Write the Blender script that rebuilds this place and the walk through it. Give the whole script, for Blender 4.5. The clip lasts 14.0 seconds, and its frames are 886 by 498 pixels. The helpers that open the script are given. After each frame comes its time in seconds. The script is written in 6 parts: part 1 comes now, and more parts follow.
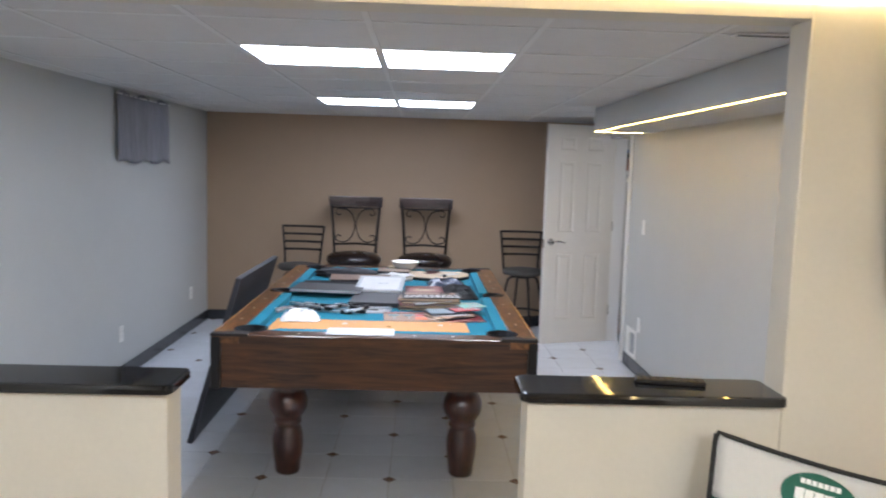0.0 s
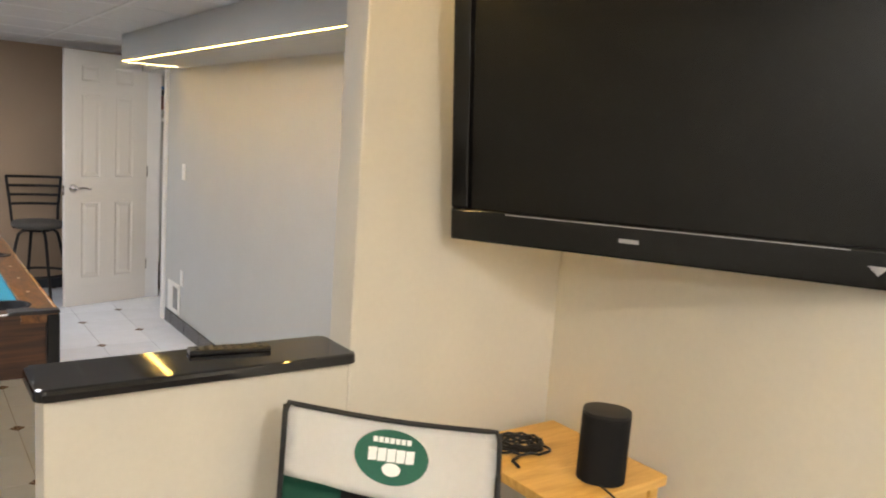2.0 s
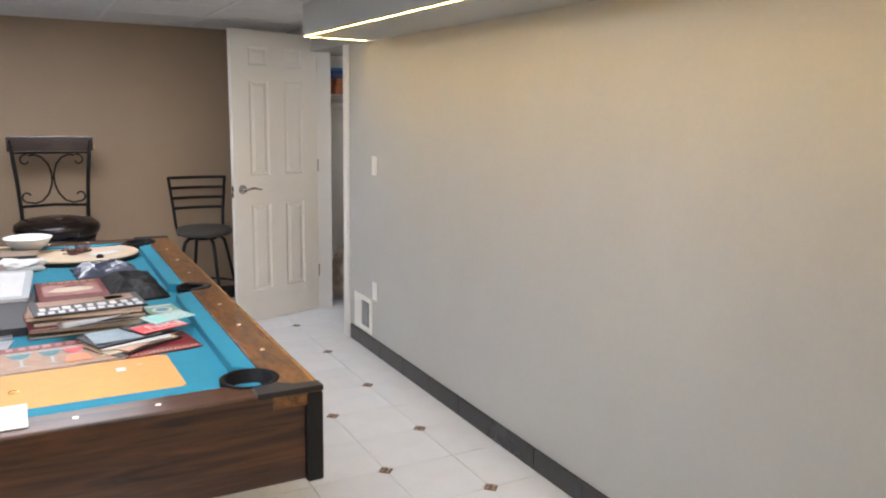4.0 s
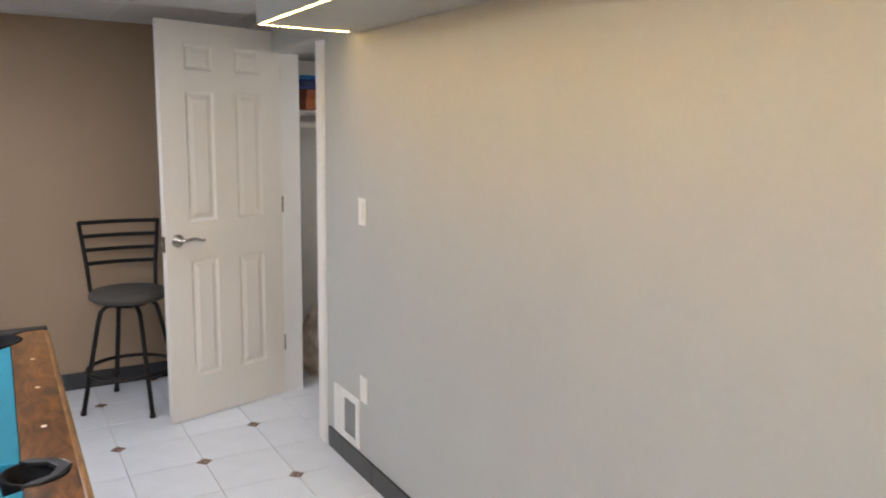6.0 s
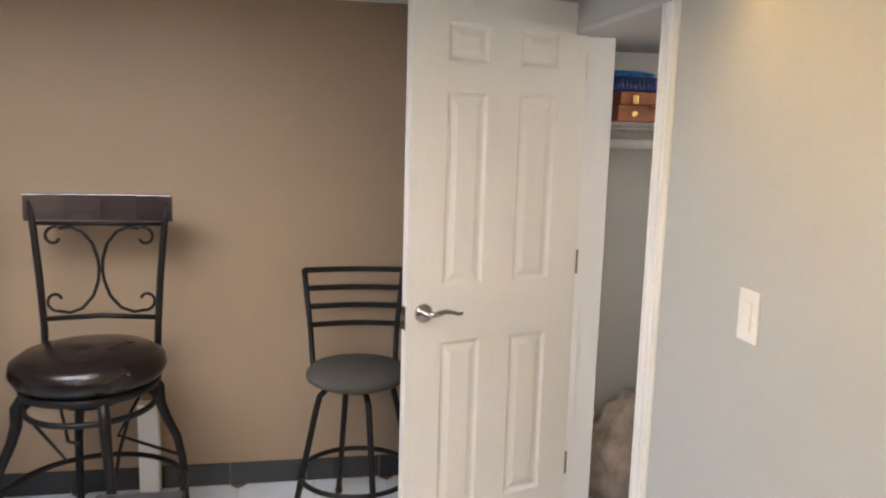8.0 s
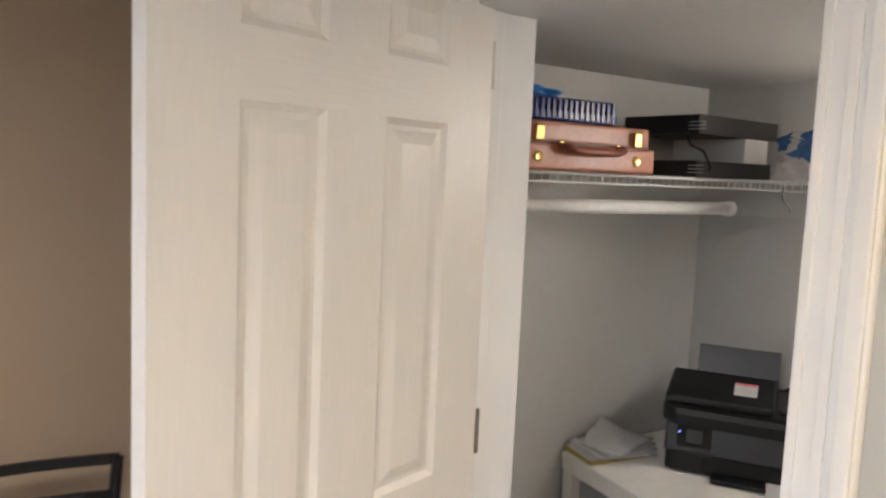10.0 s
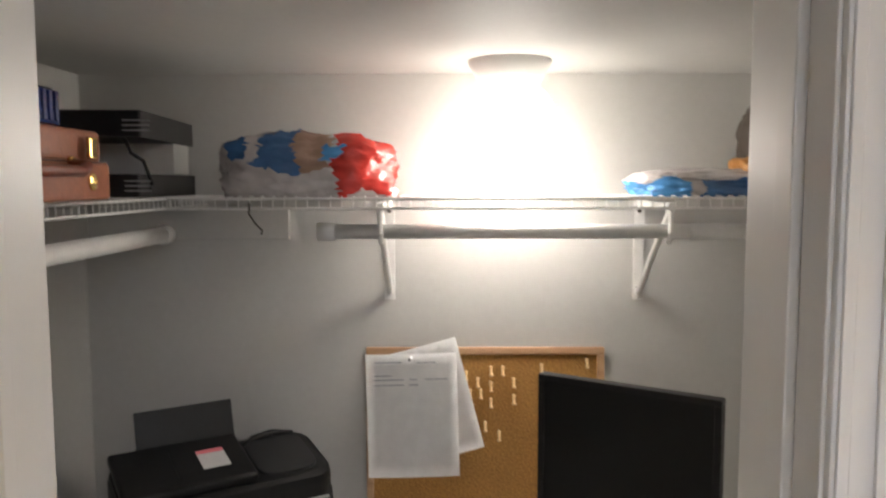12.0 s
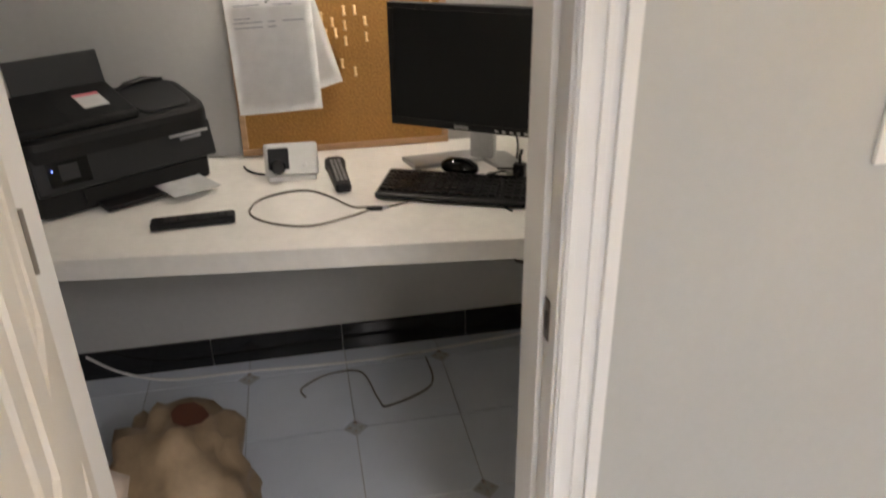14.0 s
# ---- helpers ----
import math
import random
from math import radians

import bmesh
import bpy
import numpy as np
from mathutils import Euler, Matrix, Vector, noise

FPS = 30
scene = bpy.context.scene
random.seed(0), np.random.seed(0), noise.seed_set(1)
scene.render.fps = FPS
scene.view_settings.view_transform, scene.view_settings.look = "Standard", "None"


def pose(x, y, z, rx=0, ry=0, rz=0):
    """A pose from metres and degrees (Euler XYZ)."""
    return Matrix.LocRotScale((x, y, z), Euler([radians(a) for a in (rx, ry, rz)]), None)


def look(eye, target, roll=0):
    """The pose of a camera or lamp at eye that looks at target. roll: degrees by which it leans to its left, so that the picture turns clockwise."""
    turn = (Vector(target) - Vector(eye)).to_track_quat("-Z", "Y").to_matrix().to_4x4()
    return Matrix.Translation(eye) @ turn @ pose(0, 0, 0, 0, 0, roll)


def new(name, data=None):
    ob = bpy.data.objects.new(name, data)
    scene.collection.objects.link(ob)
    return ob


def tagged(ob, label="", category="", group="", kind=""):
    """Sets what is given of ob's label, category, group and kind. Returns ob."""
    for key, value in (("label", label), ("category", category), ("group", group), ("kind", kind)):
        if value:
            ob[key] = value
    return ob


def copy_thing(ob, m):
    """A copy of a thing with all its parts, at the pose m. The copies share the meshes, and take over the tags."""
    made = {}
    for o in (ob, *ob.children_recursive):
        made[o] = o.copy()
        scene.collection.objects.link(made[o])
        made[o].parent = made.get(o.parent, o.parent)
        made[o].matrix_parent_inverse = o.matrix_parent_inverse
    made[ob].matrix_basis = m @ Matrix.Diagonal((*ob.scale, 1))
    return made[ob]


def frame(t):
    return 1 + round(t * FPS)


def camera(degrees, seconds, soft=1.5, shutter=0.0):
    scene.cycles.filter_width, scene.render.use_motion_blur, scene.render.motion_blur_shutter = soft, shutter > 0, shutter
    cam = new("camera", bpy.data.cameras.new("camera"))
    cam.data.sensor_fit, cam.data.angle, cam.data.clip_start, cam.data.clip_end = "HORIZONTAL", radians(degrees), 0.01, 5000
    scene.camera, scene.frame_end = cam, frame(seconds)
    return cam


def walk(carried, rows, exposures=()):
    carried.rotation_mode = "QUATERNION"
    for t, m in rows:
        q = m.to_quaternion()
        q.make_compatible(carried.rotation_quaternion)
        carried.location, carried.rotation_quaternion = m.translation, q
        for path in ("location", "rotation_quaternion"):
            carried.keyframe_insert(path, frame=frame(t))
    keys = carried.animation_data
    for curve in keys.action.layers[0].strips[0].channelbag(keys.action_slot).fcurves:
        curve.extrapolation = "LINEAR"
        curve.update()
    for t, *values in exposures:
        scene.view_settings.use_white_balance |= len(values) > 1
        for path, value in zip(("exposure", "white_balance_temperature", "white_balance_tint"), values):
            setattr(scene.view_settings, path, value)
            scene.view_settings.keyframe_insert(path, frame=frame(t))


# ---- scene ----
cam = camera(60.7, 14.0, soft=2.0, shutter=0.3)
PATH = [
    (0, (0.201, 0.483, 1.605), (0.265, 2.471, 1.393), 1.7),
    (0.5, (0.092, 0.455, 1.603), (0.521, 2.394, 1.367), 0.9),
    (1, (0.104, 0.495, 1.595), (0.936, 2.296, 1.342), 1.8),
    (1.5, (0.209, 0.634, 1.582), (1.372, 2.243, 1.341), 3.2),
    (2, (0.278, 0.845, 1.564), (1.447, 2.441, 1.275), 4.2),
    (2.5, (0.187, 1.121, 1.564), (1.123, 2.846, 1.182), 2.7),
    (2.7, (0.136, 1.232, 1.572), (0.978, 3.002, 1.172), 2.1),
    (4.8, (0.181, 2.707, 1.507), (1.235, 4.373, 1.167), 0.9),
    (5, (0.257, 2.833, 1.53), (1.334, 4.483, 1.185), 1.0),
    (5.5, (0.448, 3.152, 1.532), (1.529, 4.802, 1.2), 0.6),
    (6, (0.647, 3.479, 1.545), (1.653, 5.178, 1.227), 0.9),
    (6.5, (0.898, 3.753, 1.547), (1.591, 5.601, 1.221), 2.8),
    (7, (0.978, 4.097, 1.542), (1.361, 6.034, 1.22), 2.2),
    (7.2, (0.985, 4.267, 1.559), (1.3, 6.217, 1.25), 1.8),
    (9.3, (1.063, 5.93, 1.57), (1.79, 7.774, 1.306), 1.5),
    (9.5, (1.102, 6.088, 1.577), (1.912, 7.901, 1.344), 1.5),
    (10, (1.155, 6.389, 1.616), (2.236, 8.06, 1.415), 2.5),
    (10.5, (1.161, 6.692, 1.648), (2.588, 8.09, 1.553), 1.5),
    (11, (1.257, 6.915, 1.653), (2.97, 7.946, 1.625), 1.1),
    (11.5, (1.362, 7.069, 1.655), (3.3, 7.562, 1.601), 0.7),
    (12, (1.376, 7.193, 1.661), (3.368, 7.202, 1.489), -0.1),
    (12.5, (1.364, 7.237, 1.641), (3.327, 7.053, 1.303), 0.3),
    (13, (1.335, 7.26, 1.617), (3.243, 7.008, 1.073), 0.1),
    (13.5, (1.243, 7.259, 1.57), (3.08, 6.965, 0.836), -0.1),
    (14, (1.077, 7.229, 1.515), (2.837, 6.892, 0.626), -0.9),
]
walk(cam, [(t, look(eye, target, roll)) for t, eye, target, roll in PATH],
     exposures=[(0.0, -0.06, 5650, 12), (1.5, -0.05, 6250, 12), (2.5, 0.15, 6450, 12), (5.0, 0.01, 6200, 12), (7.0, 0.30, 6500, 13), (9.5, 0.58, 6650, 13), (10.5, 0.36, 6620, 13), (11.5, -0.05, 6600, 13), (12.5, 0.08, 6700, 13), (13.5, 0.29, 6850, 13), (14.0, 0.32, 6950, 13)])

# ---- world and large lights ----
world = bpy.data.worlds.new("world")
scene.world = world
world.use_nodes = True
world.node_tree.nodes["Background"].inputs[0].default_value = (0.55, 0.65, 0.8, 1)
world.node_tree.nodes["Background"].inputs[1].default_value = 0.15

TROFFER = 18.0
FRONT_FILL = 80.0
LED = 92.0
GLOBE = 62.0


# ---- materials ----
def mat(name, color, rough=0.5, metal=0.0, scale=40.0, vary=0.06, bump=0.0, bscale=None, big=0.05, spec=0.5, coat=0.0,
        stretch=(1, 1, 1), trans=0.0, rand=0.0):
    m = bpy.data.materials.new(name)
    m.use_nodes = True
    nt = m.node_tree
    b = nt.nodes["Principled BSDF"]
    b.inputs["Roughness"].default_value = rough
    b.inputs["Metallic"].default_value = metal
    b.inputs["Specular IOR Level"].default_value = spec
    b.inputs["Coat Weight"].default_value = coat
    b.inputs["Transmission Weight"].default_value = trans
    co = nt.nodes.new("ShaderNodeTexCoord")
    mp = nt.nodes.new("ShaderNodeMapping")
    mp.inputs["Scale"].default_value = stretch
    nt.links.new(co.outputs["Object"], mp.inputs[0])
    fine = nt.nodes.new("ShaderNodeTexNoise")
    fine.inputs["Scale"].default_value = scale
    fine.inputs["Detail"].default_value = 5
    nt.links.new(mp.outputs[0], fine.inputs[0])
    large = nt.nodes.new("ShaderNodeTexNoise")
    large.inputs["Scale"].default_value = scale / 18
    large.inputs["Detail"].default_value = 3
    nt.links.new(mp.outputs[0], large.inputs[0])

    def mul(v, src, amount):
        r = nt.nodes.new("ShaderNodeMapRange")
        r.inputs["From Min"].default_value, r.inputs["From Max"].default_value = 0.3, 0.7
        r.inputs["To Min"].default_value, r.inputs["To Max"].default_value = 1 - amount, 1 + amount
        nt.links.new(src, r.inputs[0])
        x = nt.nodes.new("ShaderNodeVectorMath")
        x.operation = "SCALE"
        nt.links.new(v, x.inputs[0])
        nt.links.new(r.outputs[0], x.inputs["Scale"])
        return x.outputs[0]

    base = nt.nodes.new("ShaderNodeRGB")
    base.outputs[0].default_value = (*color, 1)
    v = mul(base.outputs[0], fine.outputs[0], vary)
    v = mul(v, large.outputs[0], big)
    if rand:
        info = nt.nodes.new("ShaderNodeObjectInfo")
        r = nt.nodes.new("ShaderNodeMapRange")
        r.inputs["To Min"].default_value, r.inputs["To Max"].default_value = 1 - rand, 1 + rand
        nt.links.new(info.outputs["Random"], r.inputs[0])
        x = nt.nodes.new("ShaderNodeVectorMath")
        x.operation = "SCALE"
        nt.links.new(v, x.inputs[0])
        nt.links.new(r.outputs[0], x.inputs["Scale"])
        v = x.outputs[0]
    nt.links.new(v, b.inputs["Base Color"])
    rr = nt.nodes.new("ShaderNodeMapRange")
    rr.inputs["To Min"].default_value, rr.inputs["To Max"].default_value = max(0, rough - 0.08), min(1, rough + 0.08)
    nt.links.new(large.outputs[0], rr.inputs[0])
    nt.links.new(rr.outputs[0], b.inputs["Roughness"])
    if bump:
        bn = nt.nodes.new("ShaderNodeTexNoise")
        bn.inputs["Scale"].default_value = bscale or scale
        bn.inputs["Detail"].default_value = 4
        nt.links.new(mp.outputs[0], bn.inputs[0])
        bu = nt.nodes.new("ShaderNodeBump")
        bu.inputs["Strength"].default_value = bump
        bu.inputs["Distance"].default_value = 0.004
        nt.links.new(bn.outputs[0], bu.inputs["Height"])
        nt.links.new(bu.outputs[0], b.inputs["Normal"])
    return m


def wood_mat(name, dark, light, scale=3.0, rough=0.35, stretch=(1, 12, 12), coat=0.2):
    m = bpy.data.materials.new(name)
    m.use_nodes = True
    nt = m.node_tree
    b = nt.nodes["Principled BSDF"]
    b.inputs["Roughness"].default_value = rough
    b.inputs["Coat Weight"].default_value = coat
    co = nt.nodes.new("ShaderNodeTexCoord")
    mp = nt.nodes.new("ShaderNodeMapping")
    mp.inputs["Scale"].default_value = stretch
    nt.links.new(co.outputs["Object"], mp.inputs[0])
    n = nt.nodes.new("ShaderNodeTexNoise")
    n.inputs["Scale"].default_value = scale
    n.inputs["Detail"].default_value = 8
    n.inputs["Roughness"].default_value = 0.65
    n.inputs["Distortion"].default_value = 1.2
    nt.links.new(mp.outputs[0], n.inputs[0])
    ramp = nt.nodes.new("ShaderNodeValToRGB")
    ramp.color_ramp.elements[0].position, ramp.color_ramp.elements[1].position = 0.35, 0.68
    ramp.color_ramp.elements[0].color, ramp.color_ramp.elements[1].color = (*dark, 1), (*light, 1)
    nt.links.new(n.outputs[0], ramp.inputs[0])
    nt.links.new(ramp.outputs[0], b.inputs["Base Color"])
    bu = nt.nodes.new("ShaderNodeBump")
    bu.inputs["Strength"].default_value = 0.15
    bu.inputs["Distance"].default_value = 0.002
    nt.links.new(n.outputs[0], bu.inputs["Height"])
    nt.links.new(bu.outputs[0], b.inputs["Normal"])
    return m


def glow(name, color, strength):
    m = bpy.data.materials.new(name)
    m.use_nodes = True
    b = m.node_tree.nodes["Principled BSDF"]
    b.inputs["Base Color"].default_value = (*[0.8 * c for c in color], 1)
    b.inputs["Emission Color"].default_value = (*color, 1)
    b.inputs["Emission Strength"].default_value = strength
    return m


GREY_WALL = mat("grey_wall_paint", (0.46, 0.465, 0.45), 0.6, scale=60, vary=0.015, big=0.025, bump=0.06, bscale=160)
TAN_WALL = mat("tan_wall_paint", (0.335, 0.240, 0.158), 0.6, scale=60, vary=0.015, big=0.03, bump=0.06, bscale=160)
CREAM_WALL = mat("cream_wall_paint", (0.61, 0.57, 0.485), 0.6, scale=60, vary=0.015, big=0.03, bump=0.06, bscale=160)
CLOSET_WALL = mat("closet_wall_paint", (0.53, 0.522, 0.50), 0.65, scale=50, vary=0.02, big=0.03, bump=0.08, bscale=150)
WHITE = mat("white_trim_paint", (0.79, 0.785, 0.775), 0.38, scale=6, vary=0.01, big=0.02)
DOOR_WHITE = mat("white_door_paint", (0.74, 0.715, 0.67), 0.4, scale=25, vary=0.02, big=0.02, bump=0.10, bscale=22, stretch=(6, 6, 0.5))
DOOR_RAIL = mat("white_door_rail_paint", (0.74, 0.715, 0.67), 0.4, scale=25, vary=0.02, big=0.02, bump=0.30, bscale=20, stretch=(0.5, 6, 7))
CEIL_TILE = mat("ceiling_tile", (0.62, 0.61, 0.60), 0.9, scale=220, vary=0.10, big=0.02, bump=0.4, bscale=240)
CEIL_GRID = mat("ceiling_grid_metal", (0.66, 0.66, 0.65), 0.5, scale=20, vary=0.02)
FLOOR_TILE = mat("glazed_floor_tile", (0.64, 0.68, 0.745), 0.16, scale=9, vary=0.03, big=0.03, spec=0.5, rand=0.025)
GROUT = mat("grout", (0.42, 0.42, 0.42), 0.8, scale=80, vary=0.1)
INSET_A = mat("inset_tile_brown", (0.16, 0.10, 0.075), 0.25, scale=120, vary=0.5, big=0.2)
INSET_B = mat("inset_tile_light", (0.42, 0.36, 0.32), 0.25, scale=120, vary=0.3)
BLACK_TILE = mat("black_glazed_tile", (0.012, 0.012, 0.013), 0.12, scale=20, vary=0.2)
BASE_GREY = mat("dark_baseboard_tile", (0.030, 0.032, 0.036), 0.22, scale=20, vary=0.1)
BLACK_GLOSS = mat("black_granite", (0.008, 0.008, 0.009), 0.03, scale=160, vary=0.12)
LED_GLOW = glow("led_warm", (1.0, 0.60, 0.12), LED)
DIODE_GLOW = glow("led_diode", (1.0, 0.66, 0.20), 130.0)
FRONT_LED = glow("led_warm_sitting_area", (1.0, 0.70, 0.28), 150.0)
FRONT_FILL_GLOW = glow("front_diffuser", (1.0, 0.965, 0.90), FRONT_FILL)
TROFFER_GLOW = glow("troffer_diffuser", (0.95, 0.96, 1.0), TROFFER)
GLOBE_GLOW = glow("globe_glass", (1.0, 0.95, 0.86), GLOBE)
# glow graded by height: weak above to spare the wall, strong towards the desk
gt = GLOBE_GLOW.node_tree
gco, gxyz, gmr = gt.nodes.new("ShaderNodeTexCoord"), gt.nodes.new("ShaderNodeSeparateXYZ"), gt.nodes.new("ShaderNodeMapRange")
gt.links.new(gco.outputs["Object"], gxyz.inputs[0])
gt.links.new(gxyz.outputs["Z"], gmr.inputs[0])
gmr.inputs["From Min"].default_value, gmr.inputs["From Max"].default_value = -0.262, -0.165
gmr.inputs["To Min"].default_value, gmr.inputs["To Max"].default_value = GLOBE, GLOBE * 0.14
gt.links.new(gmr.outputs[0], gt.nodes["Principled BSDF"].inputs["Emission Strength"])


# ---- mesh helpers ----
def mesh_ob(name, bm, material, parent=None, label="", smooth=False):
    me = bpy.data.meshes.new(name)
    bm.normal_update()
    bm.to_mesh(me)
    bm.free()
    if smooth:
        for p in me.polygons:
            p.use_smooth = True
    if material:
        me.materials.append(material)
    ob = new(name, me)
    if parent:
        ob.parent = parent
    return tagged(ob, label)


def part(name, bm, material, parent, label="", smooth=False):
    return mesh_ob(name, bm, material, parent, label, smooth)


def again(ob, loc, parent=None, turn=(0, 0, 0)):
    """One more object on the same mesh."""
    o = new(ob.name.split(".")[0], ob.data)
    o.parent = parent if parent else ob.parent
    o.location, o.rotation_euler = loc, turn
    return o


def holder(name, m, label, category, group=""):
    ob = new(name)
    ob.matrix_basis = m
    ob.empty_display_size = 0.1
    return tagged(ob, label, category, group)


def add_box(bm, x0, x1, y0, y1, z0, z1, bevel=0.0, seg=2):
    r = bmesh.ops.create_cube(bm, size=1)
    vs = r["verts"]
    bmesh.ops.scale(bm, vec=(x1 - x0, y1 - y0, z1 - z0), verts=vs)
    bmesh.ops.translate(bm, vec=((x0 + x1) / 2, (y0 + y1) / 2, (z0 + z1) / 2), verts=vs)
    if bevel:
        es = list({e for v in vs for e in v.link_edges})
        r = bmesh.ops.bevel(bm, geom=es, offset=bevel, segments=seg, affect="EDGES", profile=0.6)
        vs = list({v for f in r["faces"] for v in f.verts})
    return vs


def box(x0, x1, y0, y1, z0, z1, bevel=0.0, seg=2):
    bm = bmesh.new()
    add_box(bm, x0, x1, y0, y1, z0, z1, bevel, seg)
    return bm


def turned(bm, m):
    bmesh.ops.transform(bm, matrix=m, verts=bm.verts)
    return bm


def add_tube(bm, pts, r, seg=8, closed=False):
    """A round bar along points; r is a number or one radius a point."""
    pts = [Vector(p) for p in pts]
    n = len(pts)
    rs = r if isinstance(r, (list, tuple)) else [r] * n
    rings = []
    side = None
    for i, p in enumerate(pts):
        a = pts[(i - 1) % n] if (closed or i) else p
        b = pts[(i + 1) % n] if (closed or i < n - 1) else p
        d = (b - a).normalized()
        if side is None:
            side = d.orthogonal().normalized()
        else:
            side = (side - d * side.dot(d)).normalized()
        up = d.cross(side)
        rings.append([bm.verts.new(p + rs[i] * (math.cos(2 * math.pi * k / seg) * side + math.sin(2 * math.pi * k / seg) * up))
                      for k in range(seg)])
    for i in range(n if closed else n - 1):
        a, b = rings[i], rings[(i + 1) % n]
        for k in range(seg):
            bm.faces.new((a[k], a[(k + 1) % seg], b[(k + 1) % seg], b[k]))
    if not closed:
        bm.faces.new(rings[0][::-1])
        bm.faces.new(rings[-1])
    return bm


def tube(pts, r, seg=8, closed=False):
    return add_tube(bmesh.new(), pts, r, seg, closed)


def lathe(profile, seg=24):
    """A turned body round z from (radius, height) pairs, closed at both ends."""
    bm = bmesh.new()
    rings = [[bm.verts.new((r * math.cos(2 * math.pi * k / seg), r * math.sin(2 * math.pi * k / seg), z)) for k in range(seg)]
             for r, z in profile]
    for a, b in zip(rings, rings[1:]):
        for k in range(seg):
            bm.faces.new((a[k], a[(k + 1) % seg], b[(k + 1) % seg], b[k]))
    bm.faces.new(rings[0][::-1])
    bm.faces.new(rings[-1])
    return bm


def slab(outline, z0, z1, bevel=0.0):
    """A plate from a 2D outline."""
    bm = bmesh.new()
    lo = [bm.verts.new((x, y, z0)) for x, y in outline]
    hi = [bm.verts.new((x, y, z1)) for x, y in outline]
    n = len(outline)
    bm.faces.new(lo[::-1])
    top = bm.faces.new(hi)
    for i in range(n):
        bm.faces.new((lo[i], lo[(i + 1) % n], hi[(i + 1) % n], hi[i]))
    bmesh.ops.recalc_face_normals(bm, faces=bm.faces)
    if bevel:
        bmesh.ops.bevel(bm, geom=list(top.edges), offset=bevel, segments=2, affect="EDGES", profile=0.6)
    return bm


def arc(cx, cy, r, a0, a1, n=12):
    return [(cx + r * math.cos(radians(a0 + (a1 - a0) * i / n)), cy + r * math.sin(radians(a0 + (a1 - a0) * i / n))) for i in range(n + 1)]


def structure(name, bm, material, label, category):
    return tagged(mesh_ob(name, bm, material), label, category, kind="structure")


# ---- the plan ----
LEFT, RIGHT, BACK, CEIL = -1.95, 1.975, 8.20, 2.105
HALF_Y0, HALF_Y1, HALF_Z = 2.53, 2.65, 0.974
FRONT_Y, FRONT_Z = -2.2, 2.40
CL_X0, CL_X1, CL_Y0, CL_Y1, CL_Z = 2.125, 3.37, 6.39, 8.15, 1.945
DOOR_Y0, DOOR_Y1, HEAD = 6.892, 7.598, 1.928

WIN_Y0, WIN_Y1, WIN_Z0, WIN_Z1 = 5.97, 6.93, 1.63, 2.03
bm = bmesh.new()
add_box(bm, LEFT - 0.12, LEFT, FRONT_Y, WIN_Y0, 0, 2.5)
add_box(bm, LEFT - 0.12, LEFT, WIN_Y1, BACK + 0.12, 0, 2.5)
add_box(bm, LEFT - 0.12, LEFT, WIN_Y0, WIN_Y1, 0, WIN_Z0)
add_box(bm, LEFT - 0.12, LEFT, WIN_Y0, WIN_Y1, WIN_Z1, 2.5)
structure("wall_left", bm, GREY_WALL, "pale grey painted plaster wall with a small high window", "wall")
structure("wall_back", box(LEFT, CL_X0, BACK, BACK + 0.12, 0, 2.5), TAN_WALL, "dark tan painted accent wall", "wall")
bm = bmesh.new()
add_box(bm, RIGHT, CL_X0, HALF_Y1, DOOR_Y0 - 0.02, 0, 2.5)
add_box(bm, RIGHT, CL_X0, DOOR_Y1 + 0.02, BACK, 0, 2.5)
add_box(bm, RIGHT, CL_X0, DOOR_Y0 - 0.02, DOOR_Y1 + 0.02, HEAD + 0.02, 2.5)
structure("wall_right", bm, GREY_WALL, "plain grey painted wall with a closet doorway", "wall")
structure("wall_right_front", box(RIGHT, CL_X0, FRONT_Y, HALF_Y1, 0, 2.5), CREAM_WALL, "cream painted wall of the sitting area", "wall")
structure("wall_front", box(LEFT, RIGHT, FRONT_Y - 0.12, FRONT_Y, 0, 2.5), CREAM_WALL, "cream painted wall behind the sitting area", "wall")
structure("pier", box(1.235, RIGHT, HALF_Y0, HALF_Y1, 0, 2.5, 0.006), CREAM_WALL, "cream painted wall pier beside the half wall", "wall")
structure("header", box(LEFT, 1.235, HALF_Y0, HALF_Y1, 2.032, 2.5), CREAM_WALL, "cream painted header over the wide opening", "wall")
structure("half_wall_left", box(LEFT, -0.48, HALF_Y0, HALF_Y1, 0, HALF_Z, 0.004), CREAM_WALL, "cream painted half wall between the two rooms", "wall")
structure("half_wall_right", box(0.515, 1.235, HALF_Y0, HALF_Y1, 0, HALF_Z, 0.004), CREAM_WALL, "cream painted half wall ending at the pier", "wall")
structure("closet_wall_back", box(CL_X1, CL_X1 + 0.1, CL_Y0 - 0.1, CL_Y1 + 0.1, 0, 2.2), CLOSET_WALL, "off-white painted closet back wall", "wall")
structure("closet_wall_far", box(CL_X0, CL_X1, CL_Y1, CL_Y1 + 0.1, 0, 2.2), CLOSET_WALL, "off-white painted closet side wall", "wall")
structure("closet_wall_near", box(CL_X0, CL_X1, CL_Y0 - 0.1, CL_Y0, 0, 2.2), CLOSET_WALL, "off-white painted closet side wall", "wall")
structure("closet_ceiling", box(CL_X0, CL_X1, CL_Y0, CL_Y1, CL_Z, CL_Z + 0.08), CLOSET_WALL, "off-white painted low closet ceiling", "ceiling")
